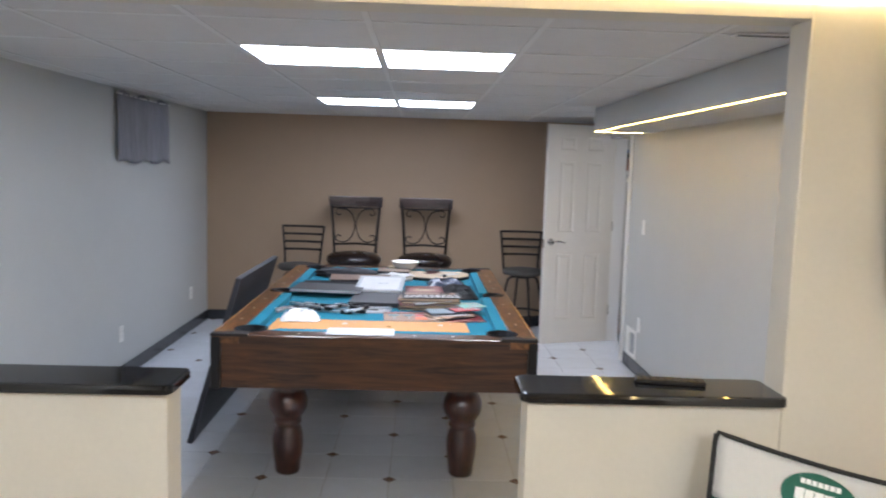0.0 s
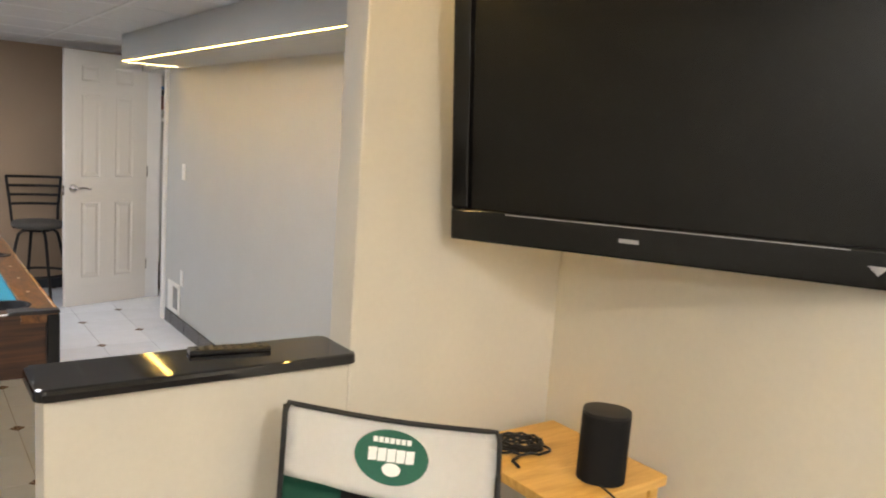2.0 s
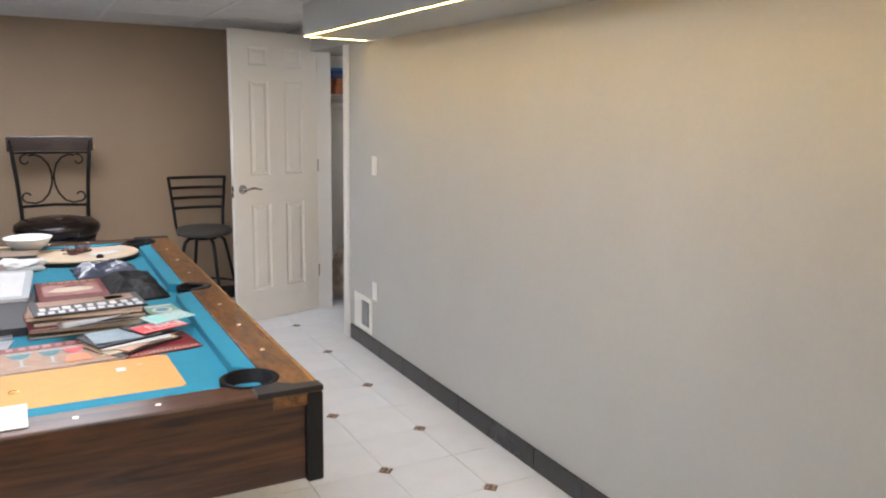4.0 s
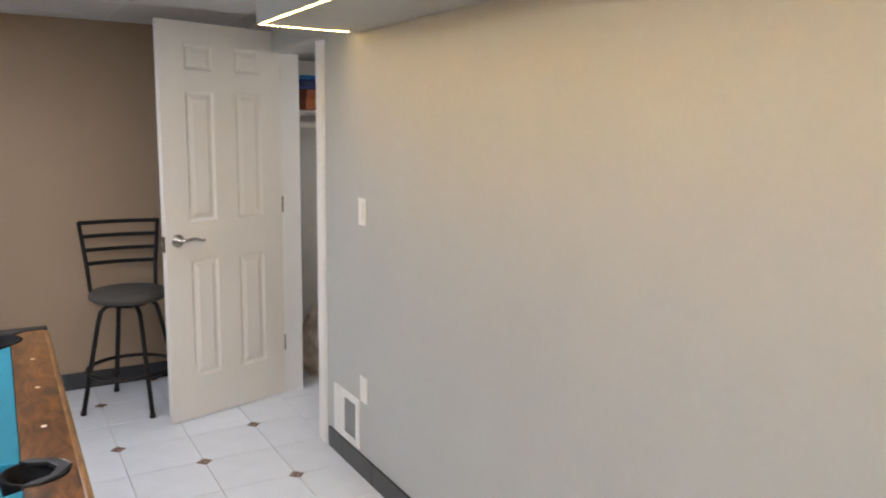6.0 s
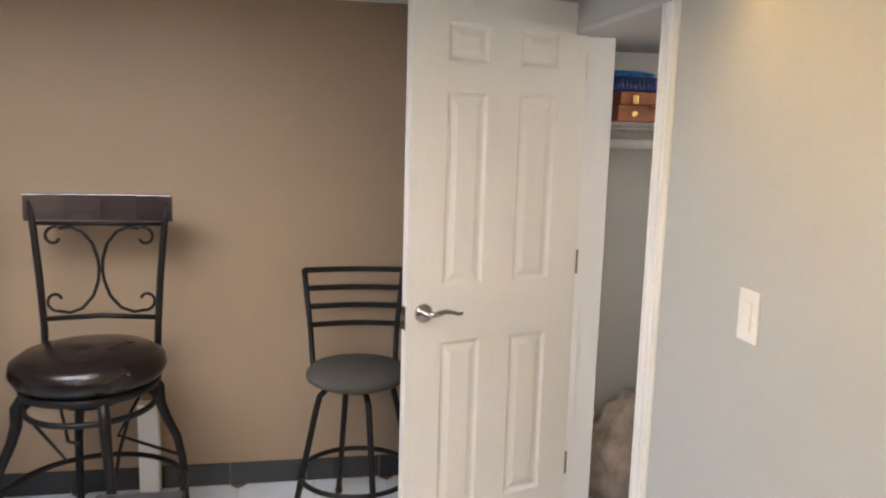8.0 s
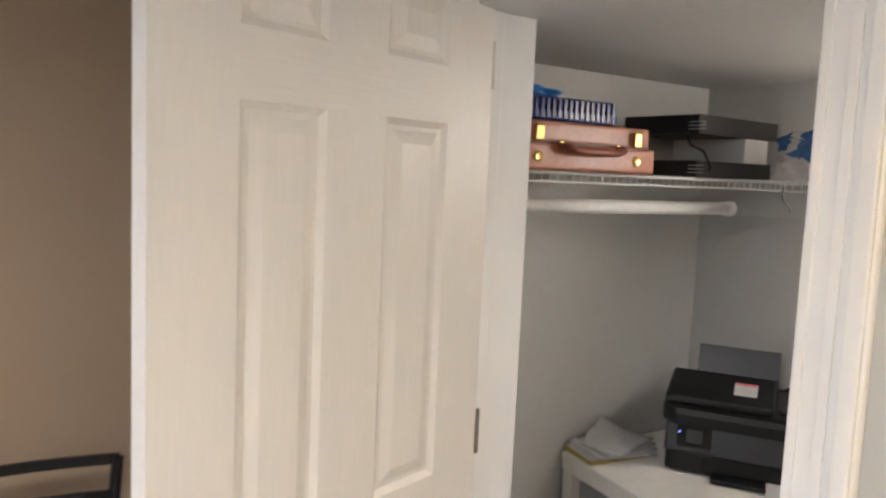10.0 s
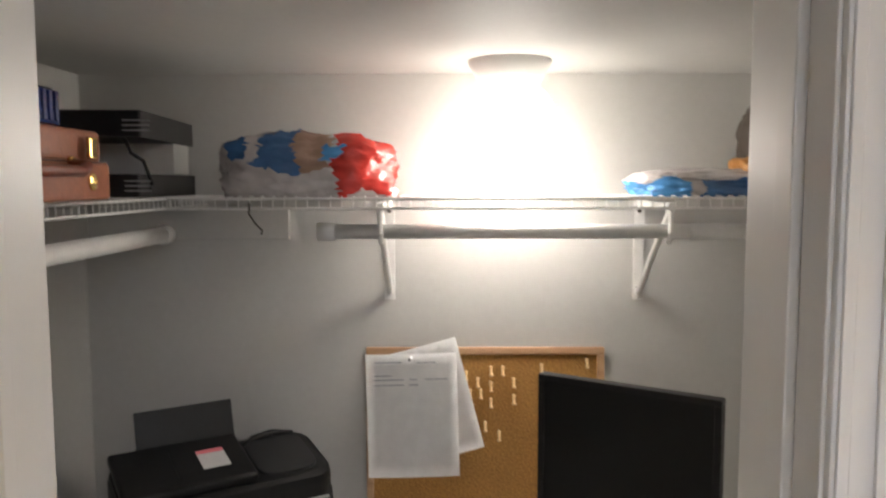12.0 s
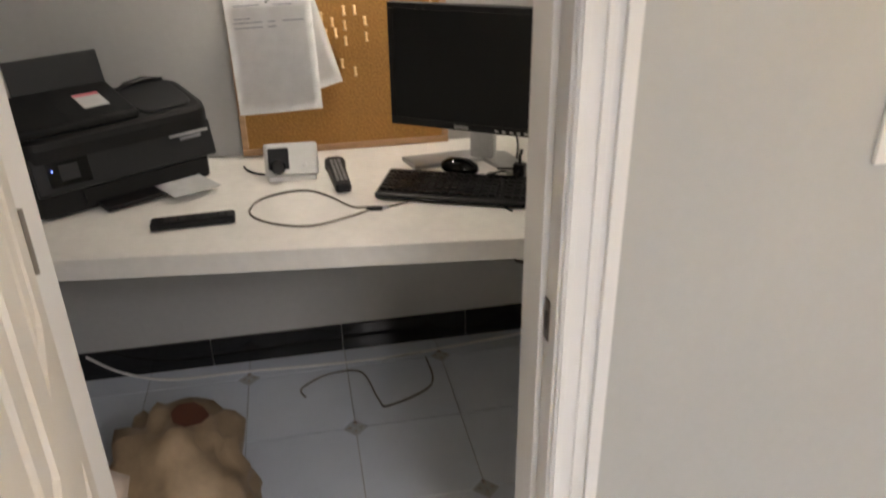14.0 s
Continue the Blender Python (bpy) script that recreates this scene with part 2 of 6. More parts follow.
structure("ceiling_front", box(LEFT, RIGHT, FRONT_Y, HALF_Y0, FRONT_Z, FRONT_Z + 0.1), CREAM_WALL, "plain painted ceiling of the sitting area", "ceiling")
structure("soffit", box(1.55, RIGHT, HALF_Y1, 6.44, 1.925, CEIL - 0.003, 0.003), GREY_WALL, "grey painted boxed soffit along the wall", "soffit")

# ---- doorway, trim, soffit lights ----
def casing(name, y0, y1, z1, x):
    """Moulded casing: a flat board with two raised beads."""
    bm = bmesh.new()
    w = y1 - y0
    add_box(bm, x - 0.012, x, y0, y1, 0, z1, 0.003)
    add_box(bm, x - 0.019, x - 0.011, y0 + 0.04 * w, y0 + 0.30 * w, 0, z1 - 0.001, 0.003)
    add_box(bm, x - 0.016, x - 0.011, y0 + 0.42 * w, y0 + 0.58 * w, 0, z1 - 0.001, 0.002)
    add_box(bm, x - 0.015, x - 0.011, y0 + 0.82 * w, y0 + 0.95 * w, 0, z1 - 0.001, 0.0015)
    return bm


trim = tagged(new("door_casing"), "white painted moulded casing round the closet doorway", "trim", kind="structure")
part("casing_board", casing("near", 6.804, 6.888, HEAD + 0.0, RIGHT), WHITE, trim)
part("casing_board", casing("far", DOOR_Y1 + 0.004, DOOR_Y1 + 0.07, HEAD, RIGHT), WHITE, trim)
frame_ob = tagged(new("door_frame"), "white painted door jambs with stops and a brass strike plate", "door frame", kind="structure")
bm = box(RIGHT - 0.004, CL_X0 + 0.012, DOOR_Y0 - 0.02, DOOR_Y0, 0, HEAD, 0.002)
part("jamb", bm, WHITE, frame_ob)
part("jamb", box(RIGHT - 0.004, CL_X0 + 0.012, DOOR_Y1, DOOR_Y1 + 0.02, 0, HEAD, 0.002), WHITE, frame_ob)
part("stop", box(RIGHT + 0.04, RIGHT + 0.075, DOOR_Y0, DOOR_Y0 + 0.011, 0, HEAD - 0.001, 0.002), WHITE, frame_ob)
part("stop", box(RIGHT + 0.04, RIGHT + 0.075, DOOR_Y1 - 0.011, DOOR_Y1, 0, HEAD - 0.001, 0.002), WHITE, frame_ob)
part("head_jamb", box(RIGHT - 0.002, CL_X0 + 0.01, DOOR_Y0 - 0.02, DOOR_Y1 + 0.02, HEAD, HEAD + 0.019, 0.002), CLOSET_WALL, frame_ob)
BRONZE = mat("dark_bronze", (0.10, 0.085, 0.07), 0.35, 0.9, scale=60, vary=0.2)
NICKEL = mat("brushed_nickel", (0.36, 0.33, 0.30), 0.28, 1.0, scale=80, vary=0.1)
BRASS = mat("polished_brass", (0.75, 0.52, 0.18), 0.22, 1.0, scale=60, vary=0.12)
bm = box(RIGHT + 0.022, RIGHT + 0.0395, DOOR_Y0, DOOR_Y0 + 0.0025, 0.875, 0.945, 0.001)
part("strike_plate", bm, BRONZE, frame_ob, "dark bronze strike plate")
part("strike_hole", box(RIGHT + 0.026, RIGHT + 0.036, DOOR_Y0 + 0.002, DOOR_Y0 + 0.0035, 0.895, 0.925), mat("dark_hole", (0.01, 0.01, 0.01), 0.8), frame_ob)


def panel_face(bm, x0, x1, z0, z1, y, out):
    """A raised door panel: a moulded groove round a raised field, on the face at y, which looks along out (-1 or 1)."""
    steps = [(0.0, 0.0), (0.012, -0.007), (0.020, -0.007), (0.042, -0.0005)]
    rings = []
    for inset, depth in steps:
        yy = y + out * depth
        rings.append([bm.verts.new(c) for c in ((x0 + inset, yy, z0 + inset), (x1 - inset, yy, z0 + inset),
                                                (x1 - inset, yy, z1 - inset), (x0 + inset, yy, z1 - inset))])
    for a, b in zip(rings, rings[1:]):
        for k in range(4):
            bm.faces.new((a[k], a[(k + 1) % 4], b[(k + 1) % 4], b[k]))
    bm.faces.new(rings[-1])


def six_panel_door(w, h, t):
    """Leaf standing on z = 0, hinged at x = w, with faces at y = 0 and y = t."""
    bm = bmesh.new()
    xs = [0, 0.134, 0.291, 0.417, 0.575, w]
    zs = [0, 0.225, 0.845, 1.045, 1.70, 1.80, 1.925, h]
    for y, out in ((0.0, -1), (t, 1)):
        for i in range(5):
            for j in range(7):
                if i in (1, 3) and j in (1, 3, 5):
                    panel_face(bm, xs[i], xs[i + 1], zs[j], zs[j + 1], y, out)
                else:
                    f_ = bm.faces.new([bm.verts.new(c) for c in ((xs[i], y, zs[j]), (xs[i + 1], y, zs[j]), (xs[i + 1], y, zs[j + 1]), (xs[i], y, zs[j + 1]))])
                    f_.material_index = int(i in (1, 2, 3) and j in (0, 2, 4, 6))
    for q in (((0, 0), (0, t)), ((w, 0), (w, t))):
        bm.faces.new([bm.verts.new((q[k][0], q[k][1], z)) for k, z in ((0, 0), (1, 0), (1, h), (0, h))])
    for z in (0, h):
        bm.faces.new([bm.verts.new(c) for c in ((0, 0, z), (w, 0, z), (w, t, z), (0, t, z))])
    bmesh.ops.remove_doubles(bm, verts=bm.verts, dist=0.0002)
    bmesh.ops.recalc_face_normals(bm, faces=bm.faces)
    return bm


DW, DT = 0.700, 0.035
door = tagged(new("door_1"), "white six-panel door standing open against the room, with a nickel lever", "door", kind="structure")
door.matrix_basis = pose(1.353, 7.378, 0.004, 0, 0, math.degrees(math.atan2(0.205, 0.669)))
part("leaf", six_panel_door(DW, 2.033, DT), DOOR_WHITE, door).data.materials.append(DOOR_RAIL)
hd = part("door_handle", lathe([(0.033, 0.0), (0.033, 0.004), (0.027, 0.012), (0.013, 0.016), (0.012, 0.045), (0.0, 0.047)], 24), NICKEL, door, "brushed nickel lever handle", True)
hd.matrix_basis = pose(0.065, 0.0, 0.955, 90, 0, 0)
lever = [(0, 0, 0.042), (0.03, 0.004, 0.047), (0.06, 0.010, 0.046), (0.085, 0.006, 0.045), (0.11, -0.002, 0.045), (0.128, -0.001, 0.044)]
part("lever", tube(lever, [0.010, 0.0095, 0.008, 0.007, 0.0065, 0.005], 10), NICKEL, hd, "", True)
hd2 = part("door_handle", lathe([(0.033, 0.0), (0.033, 0.004), (0.027, 0.012), (0.013, 0.016), (0.012, 0.045), (0.0, 0.047)], 24), NICKEL, door, "brushed nickel lever handle", True)
hd2.matrix_basis = pose(0.065, DT, 0.955, -90, 0, 0)
part("lever", tube([(x, -y, z) for x, y, z in lever], [0.010, 0.0095, 0.008, 0.007, 0.0065, 0.005], 10), NICKEL, hd2, "", True)
part("latch_plate", box(-0.0025, 0.001, 0.006, 0.03, 0.90, 0.98, 0.001), BRONZE, door)
part("latch_bolt", box(-0.012, 0.0, 0.012, 0.024, 0.93, 0.95, 0.003), NICKEL, door)
hinge = bmesh.new()
add_tube(hinge, [(DW + 0.003, -0.002, -0.045), (DW + 0.003, -0.002, 0.045)], 0.0042, 8)
h1 = part("hinge", hinge, mat("painted_hinge", (0.20, 0.18, 0.155), 0.45, 0.4, scale=60, vary=0.15), door)
h1.location = (0, 0, 0.30)
again(h1, (0, 0, 1.10))
h2 = part("hinge", tube([(DW + 0.003, -0.001, -0.045), (DW + 0.003, -0.001, 0.045)], 0.0045, 8), DOOR_WHITE, door, "hinge painted over in white")
h2.location = (0, 0, 1.82)

# soffit light strip with its points of light
strip = tagged(new("led_strip"), "warm white light strip along the soffit's lower edge", "light strip")
part("strip", box(1.5535, 1.5645, HALF_Y1 + 0.01, 6.436, 1.9241, 1.9246), LED_GLOW, strip)
# added lip: hides most of the glowing strip at low angles
part("lip", box(1.5505, 1.5533, HALF_Y1 + 0.01, 6.436, 1.9229, 1.9246), mat("led_channel", (0.75, 0.70, 0.6), 0.5), strip, "added thin lip that screens the glowing strip")
seg0 = part("diode", box(-0.0035, 0.0035, -0.004, 0.004, -0.002, 0), DIODE_GLOW, strip)
seg0.location = (1.57, 6.432, 1.9245)
for k in range(1, 18):
    again(seg0, (1.57 + 0.021 * k, 6.432, 1.9245))
part("strip_tape", box(1.55, 1.955, 6.425, 6.437, 1.9235, 1.9248), mat("led_tape", (0.75, 0.70, 0.6), 0.5), strip)

strip = tagged(new("led_strip"), "warm white light strip along the top of the sitting area walls", "light strip")
part("strip", box(LEFT, RIGHT - 0.02, HALF_Y0 - 0.006, HALF_Y0 - 0.001, 2.085, 2.093), FRONT_LED, strip)
part("strip", box(RIGHT - 0.006, RIGHT - 0.001, -1.5, HALF_Y0 - 0.02, 2.085, 2.093), FRONT_LED, strip)

# ---- suspended ceiling ----
P = 0.61
GX = [-1.825 + P * k for k in range(7)]
GY = [2.58 + P * k for k in range(10)]
xs = [LEFT] + [g for g in GX if LEFT < g < RIGHT] + [RIGHT]
ys = [HALF_Y1] + [g for g in GY if HALF_Y1 < g < BACK] + [BACK]
LIGHTS = [(ix, iy) for iy, y in enumerate(ys[:-1]) for ix, x in enumerate(xs[:-1]) if (abs(y - 3.8) < 0.05 or abs(y - 6.24) < 0.05) and -0.65 < x < 0.3]
bm = bmesh.new()
for i in range(len(xs) - 1):
    for j in range(len(ys) - 1):
        if (i, j) not in LIGHTS:
            add_box(bm, xs[i] + 0.010, xs[i + 1] - 0.010, ys[j] + 0.010, ys[j + 1] - 0.010, CEIL, CEIL + 0.012)
add_box(bm, LEFT, RIGHT, HALF_Y1, BACK, CEIL + 0.16, CEIL + 0.2)
structure("ceiling", bm, CEIL_TILE, "white mineral ceiling tiles laid in a metal grid", "ceiling")
bm = bmesh.new()
for x in xs[1:-1]:
    add_box(bm, x - 0.012, x + 0.012, HALF_Y1, BACK, CEIL - 0.003, CEIL + 0.003)
for y in ys[1:-1]:
    add_box(bm, LEFT, RIGHT, y - 0.012, y + 0.012, CEIL - 0.0025, CEIL + 0.0028)
add_box(bm, LEFT, LEFT + 0.02, HALF_Y1, BACK, CEIL - 0.0035, CEIL + 0.0025)
add_box(bm, LEFT, RIGHT, BACK - 0.02, BACK, CEIL - 0.0038, CEIL + 0.0022)
structure("ceiling_grid", bm, CEIL_GRID, "white painted metal ceiling grid", "ceiling grid")
first = None
for i, j in LIGHTS:
    m = pose((xs[i] + xs[i + 1]) / 2, (ys[j] + ys[j + 1]) / 2, CEIL)
    if first:
        copy_thing(first, m)
        continue
    first = holder("ceiling_light", m, "square white recessed fluorescent ceiling light, lit", "ceiling light", "recessed ceiling lights")
    bm = bmesh.new()
    for x0, x1, y0, y1 in ((-0.30, 0.30, -0.30, -0.285), (-0.30, 0.30, 0.285, 0.30), (-0.30, -0.285, -0.285, 0.285), (0.285, 0.30, -0.285, 0.285)):
        add_box(bm, x0, x1, y0, y1, -0.002, 0.05)
    add_box(bm, -0.30, 0.30, -0.30, 0.30, 0.05, 0.06)
    part("housing", bm, CEIL_GRID, first)
    part("diffuser", box(-0.284, 0.284, -0.284, 0.284, 0.0, 0.006), TROFFER_GLOW, first, "prismatic plastic diffuser, lit")
cv = holder("ceiling_vent", pose(1.39, 3.165, CEIL), "narrow white ceiling vent with a dark slot", "vent")
part("frame", box(-0.11, 0.11, -0.035, 0.035, -0.0075, -0.0035, 0.001), CEIL_GRID, cv)
part("slot", box(-0.095, 0.095, -0.016, 0.016, -0.0085, -0.0076), BLACK_TILE, cv, "dark slot")
# two unseen lights, added to brighten the sitting area
for x, y in ((-0.9, -0.6), (0.9, -0.6)):
    l2 = holder("ceiling_light", pose(x, y, FRONT_Z), "added unseen ceiling light that brightens the sitting area", "ceiling light", "sitting area ceiling lights")
    part("housing", box(-0.31, 0.31, -0.31, 0.31, -0.03, 0.0, 0.004), CEIL_GRID, l2)
    part("diffuser", box(-0.29, 0.29, -0.29, 0.29, -0.036, -0.031, 0.002), FRONT_FILL_GLOW, l2)

# ---- granite caps ----
def cap_outline(x0, x1, round0, round1):
    y0, y1, r = 2.488, 2.692, 0.03
    o = []
    o += arc(x0 + r, y0 + r, r, 180, 270, 6) if round0 else [(x0, y0)]
    o += arc(x1 - r, y0 + r, r, 270, 360, 6) if round1 else [(x1, y0)]
    o += arc(x1 - r, y1 - r, r, 0, 90, 6) if round1 else [(x1, y1)]
    o += arc(x0 + r, y1 - r, r, 90, 180, 6) if round0 else [(x0, y1)]
    return o


structure("cap_left", slab(cap_outline(LEFT, -0.458, False, True), HALF_Z, HALF_Z + 0.025, 0.010), BLACK_GLOSS, "polished black granite cap on the half wall", "wall cap")
structure("cap_right", slab(cap_outline(0.493, 1.24, True, True), HALF_Z, HALF_Z + 0.025, 0.010), BLACK_GLOSS, "polished black granite cap on the half wall", "wall cap")

# ---- window with curtain ----
win = tagged(new("window_1"), "small high basement window with a white frame", "window", kind="structure")
bm = bmesh.new()
xw0, xw1 = LEFT - 0.10, LEFT - 0.06
add_box(bm, xw0, xw1, WIN_Y0, WIN_Y1, WIN_Z0, WIN_Z0 + 0.04)
add_box(bm, xw0, xw1, WIN_Y0, WIN_Y1, WIN_Z1 - 0.04, WIN_Z1)
add_box(bm, xw0, xw1, WIN_Y0, WIN_Y0 + 0.04, WIN_Z0 + 0.04, WIN_Z1 - 0.04)
add_box(bm, xw0, xw1, WIN_Y1 - 0.04, WIN_Y1, WIN_Z0 + 0.04, WIN_Z1 - 0.04)
add_box(bm, xw0, xw1, 6.43, 6.47, WIN_Z0 + 0.04, WIN_Z1 - 0.04)
part("window_frame", bm, WHITE, win)
GLASS = mat("window_glass", (0.9, 0.95, 0.95), 0.05, trans=1.0, vary=0.0, big=0.0)
for y0, y1 in ((WIN_Y0 + 0.04, 6.43), (6.47, WIN_Y1 - 0.04)):
    g = part("pane", box(LEFT - 0.083, LEFT - 0.079, y0, y1, WIN_Z0 + 0.04, WIN_Z1 - 0.04), GLASS, win)
    g.visible_shadow = False
part("window_sill", box(LEFT - 0.06, LEFT + 0.01, WIN_Y0, WIN_Y1, WIN_Z0 - 0.012, WIN_Z0 + 0.004, 0.003), WHITE, win)
CURTAIN = mat("grey_sheer_cloth", (0.20, 0.20, 0.225), 0.9, scale=30, vary=0.12, big=0.15, stretch=(1, 1, 0.2), bump=0.3, bscale=200)
cur = holder("curtain", pose(LEFT, 0, 0), "gathered grey sheer curtain over the small window", "curtain")
bm = bmesh.new()
n, m_ = 90, 14
grid = []
for i in range(n + 1):
    u = i / n
    col = []
    for j in range(m_ + 1):
        v = j / m_
        spread = 0.04 * (1 - v) * math.sin(3 * u)
        y = 5.89 + 1.06 * u + (0.05 * u - 0.0) * (1 - v)
        d = 0.030 + 0.014 * math.sin(70 * u + 2 * math.sin(5 * u)) * (1.25 - 0.5 * v) + 0.006 * math.sin(31 * u + 4 * v)
        z = 1.585 + 0.012 * math.sin(17 * u) + (2.075 - 1.585) * v
        col.append(bm.verts.new((d + spread * 0.2, y, z)))
    grid.append(col)
for i in range(n):
    for j in range(m_):
        bm.faces.new((grid[i][j], grid[i + 1][j], grid[i + 1][j + 1], grid[i][j + 1]))
cl = part("cloth", bm, CURTAIN, cur, "", True)
so = cl.modifiers.new("thick", "SOLIDIFY")
so.thickness = 0.002
part("rod", tube([(0.03, 5.87, 2.06), (0.03, 6.98, 2.06)], 0.006, 10), CEIL_GRID, cur, "thin white curtain rod")

# ---- wall plates and vent ----
PLATE = mat("white_plastic", (0.78, 0.77, 0.74), 0.3, scale=40, vary=0.02)


def wall_plate(name, m, label, category, kind="switch", group=""):
    """A plate in the yz plane whose face looks along -x."""
    p = holder(name, m, label, category, group)
    part("plate", box(-0.007, 0, -0.036, 0.036, -0.058, 0.058, 0.003), PLATE, p)
    if kind == "switch":
        part("rocker", box(-0.011, -0.006, -0.016, 0.016, -0.033, 0.033, 0.002), PLATE, p)
    elif kind == "outlet":
        for z in (-0.02, 0.02):
            o = part("socket", box(-0.009, -0.006, -0.016, 0.016, z - 0.014, z + 0.014, 0.002), PLATE, p)
            part("slot", box(-0.0097, -0.0088, -0.008, -0.006, z - 0.005, z + 0.005), BLACK_TILE, o)
            part("slot", box(-0.0097, -0.0088, 0.006, 0.008, z - 0.005, z + 0.005), BLACK_TILE, o)
    return p


wall_plate("light_switch", pose(RIGHT, 6.388, 1.187), "white rocker light switch on the grey wall", "switch")
wall_plate("wall_outlet", pose(RIGHT, 6.376, 0.405), "white blank wall plate above the floor vent", "wall plate", "blank")
wall_plate("wall_outlet", pose(LEFT, 5.96, 0.338, 0, 0, 180), "white wall outlet on the grey wall", "outlet", "outlet", "outlets on the grey wall")
wall_plate("wall_outlet", pose(LEFT, 7.64, 0.36, 0, 0, 180), "white wall outlet on the grey wall", "outlet", "outlet", "outlets on the grey wall")
vent = holder("wall_vent", pose(RIGHT, 6.565, 0.225), "white wall vent with a square grey return opening", "vent")
bm = bmesh.new()
for y0, y1, z0, z1 in ((-0.14, 0.14, 0.085, 0.115), (-0.14, 0.14, -0.115, -0.085), (-0.14, -0.11, -0.085, 0.085), (0.02, 0.14, -0.085, 0.085)):
    add_box(bm, -0.010, 0, y0, y1, z0, z1, 0.002)
part("frame", bm, PLATE, vent)
part("backing", box(-0.003, 0, -0.11, 0.02, -0.085, 0.085), mat("vent_grey", (0.24, 0.25, 0.26), 0.6), vent)
slat = part("slat", box(-0.007, -0.003, -0.0025, 0.0025, -0.083, 0.083), mat("vent_slat", (0.34, 0.35, 0.36), 0.5), vent)
slat.location = (0, -0.1, 0)
for k in range(1, 9):
    again(slat, (0, -0.1 + 0.014 * k, 0))
part("ridge", box(-0.013, -0.009, 0.05, 0.11, -0.07, 0.07, 0.003), PLATE, vent)

# ---- pool table ----
OAK = wood_mat("dark_oak", (0.014, 0.005, 0.0025), (0.10, 0.038, 0.014), 2.2, 0.3, (1, 14, 14), 0.25)
OAK_SIDE = wood_mat("dark_oak_lengthwise", (0.030, 0.011, 0.004), (0.25, 0.105, 0.030), 3.6, 0.28, (7, 2.2, 7), 0.3)
OAK_EDGE = wood_mat("worn_golden_oak", (0.10, 0.042, 0.012), (0.42, 0.22, 0.07), 5.0, 0.35, (9, 1.4, 9), 0.2)
CAP_GREY = mat("dark_grey_cap_plastic", (0.020, 0.019, 0.020), 0.5, spec=0.3, scale=60, vary=0.15, bump=0.1, bscale=120)
MAHOGANY = wood_mat("red_brown_turned_wood", (0.018, 0.005, 0.003), (0.075, 0.020, 0.010), 3.0, 0.28, (8, 8, 1.5), 0.4)
FELT = mat("teal_felt", (0.010, 0.172, 0.255), 0.95, scale=400, vary=0.12, big=0.05, bump=0.15, bscale=500)
LEATHER = mat("black_leather", (0.005, 0.005, 0.006), 0.6, spec=0.12, scale=80, vary=0.25, bump=0.2, bscale=180)
BLACK_PL = mat("black_plastic", (0.009, 0.009, 0.010), 0.38, spec=0.3, scale=60, vary=0.15, bump=0.05, bscale=300)
IVORY = mat("ivory_inlay", (0.8, 0.76, 0.66), 0.3, vary=0.03)
TX, TY0, TY1, TZ = 0.012, 3.92, 6.45, 0.82
table = holder("pool_table", pose(TX, 0, 0), "oak pool table with teal cloth and turned legs, strewn with clutter", "pool table")
O, I, NOSE, BED = 0.750, 0.640, 0.582, 0.785
Y0, Y1, YM = TY0, TY1, (TY0 + TY1) / 2
CY0, CY1 = Y0 + 0.135, Y1 - 0.135


def side_rail(s):
    o = [(O, Y0), (O, Y1), (0.626, Y1)]
    o += arc(0.60, CY1, 0.075, 70, -57.6, 14)
    a = math.degrees(math.acos((I - 0.665) / 0.065))
    o += arc(0.665, YM, 0.065, a, -a, 14)
    o += arc(0.60, CY0, 0.075, 57.6, -70, 14)
    o += [(0.626, Y0)]
    return [(s * x, y) for x, y in (o if s > 0 else o[::-1])]


def end_rail(top):
    o = [(-0.626, Y1), (0.626, Y1)][::-1]
    pts = [(0.6257, Y1)] + arc(0.60, CY1, 0.075, 70, 156.4, 10) + arc(-0.60, CY1, 0.075, 23.6, 110, 10) + [(-0.6257, Y1)]
    if top:
        return pts
    return [(x, Y0 + Y1 - y) for x, y in pts][::-1]


for s in (1, -1):
    part("side_rail", slab(side_rail(s), 0.776, TZ, 0.006), OAK_SIDE, table)
for top in (True, False):
    part("end_rail", slab(end_rail(top), 0.776, TZ - 0.001, 0.006), OAK, table)
for s in (1, -1):
    for ya, yb, ca, cb in ((Y0 + 0.20, YM - 0.068, 0.055, 0.02), (YM + 0.068, Y1 - 0.20, 0.02, 0.055)):
        o = [(I, ya), (I, yb), (NOSE, yb - cb), (NOSE, ya + ca)]
        o = [(s * x, y) for x, y in o]
        part("cushion", slab(o if s > 0 else o[::-1], BED, TZ - 0.002, 0.006), FELT, table, "teal cloth cushion")
for yy, d in ((Y0 + 0.105, 1), (Y1 - 0.105, -1)):
    o = [(-0.528, yy), (0.528, yy), (0.475, yy + 0.058 * d), (-0.475, yy + 0.058 * d)]
    part("cushion", slab(o if d > 0 else o[::-1], BED, TZ - 0.002, 0.006), FELT, table, "teal cloth cushion")
c = 0.07
part("bed", slab([(-I + c, Y0 + 0.10), (I - c, Y0 + 0.10), (I, Y0 + 0.10 + c), (I, YM - 0.06), (I - 0.035, YM - 0.03), (I - 0.035, YM + 0.03), (I, YM + 0.06),
                  (I, Y1 - 0.10 - c), (I - c, Y1 - 0.10), (-I + c, Y1 - 0.10), (-I, Y1 - 0.10 - c), (-I, YM + 0.06), (-I + 0.035, YM + 0.03),
                  (-I + 0.035, YM - 0.03), (-I, YM - 0.06), (-I, Y0 + 0.10 + c)], 0.74, BED), FELT, table, "teal felt playing bed")
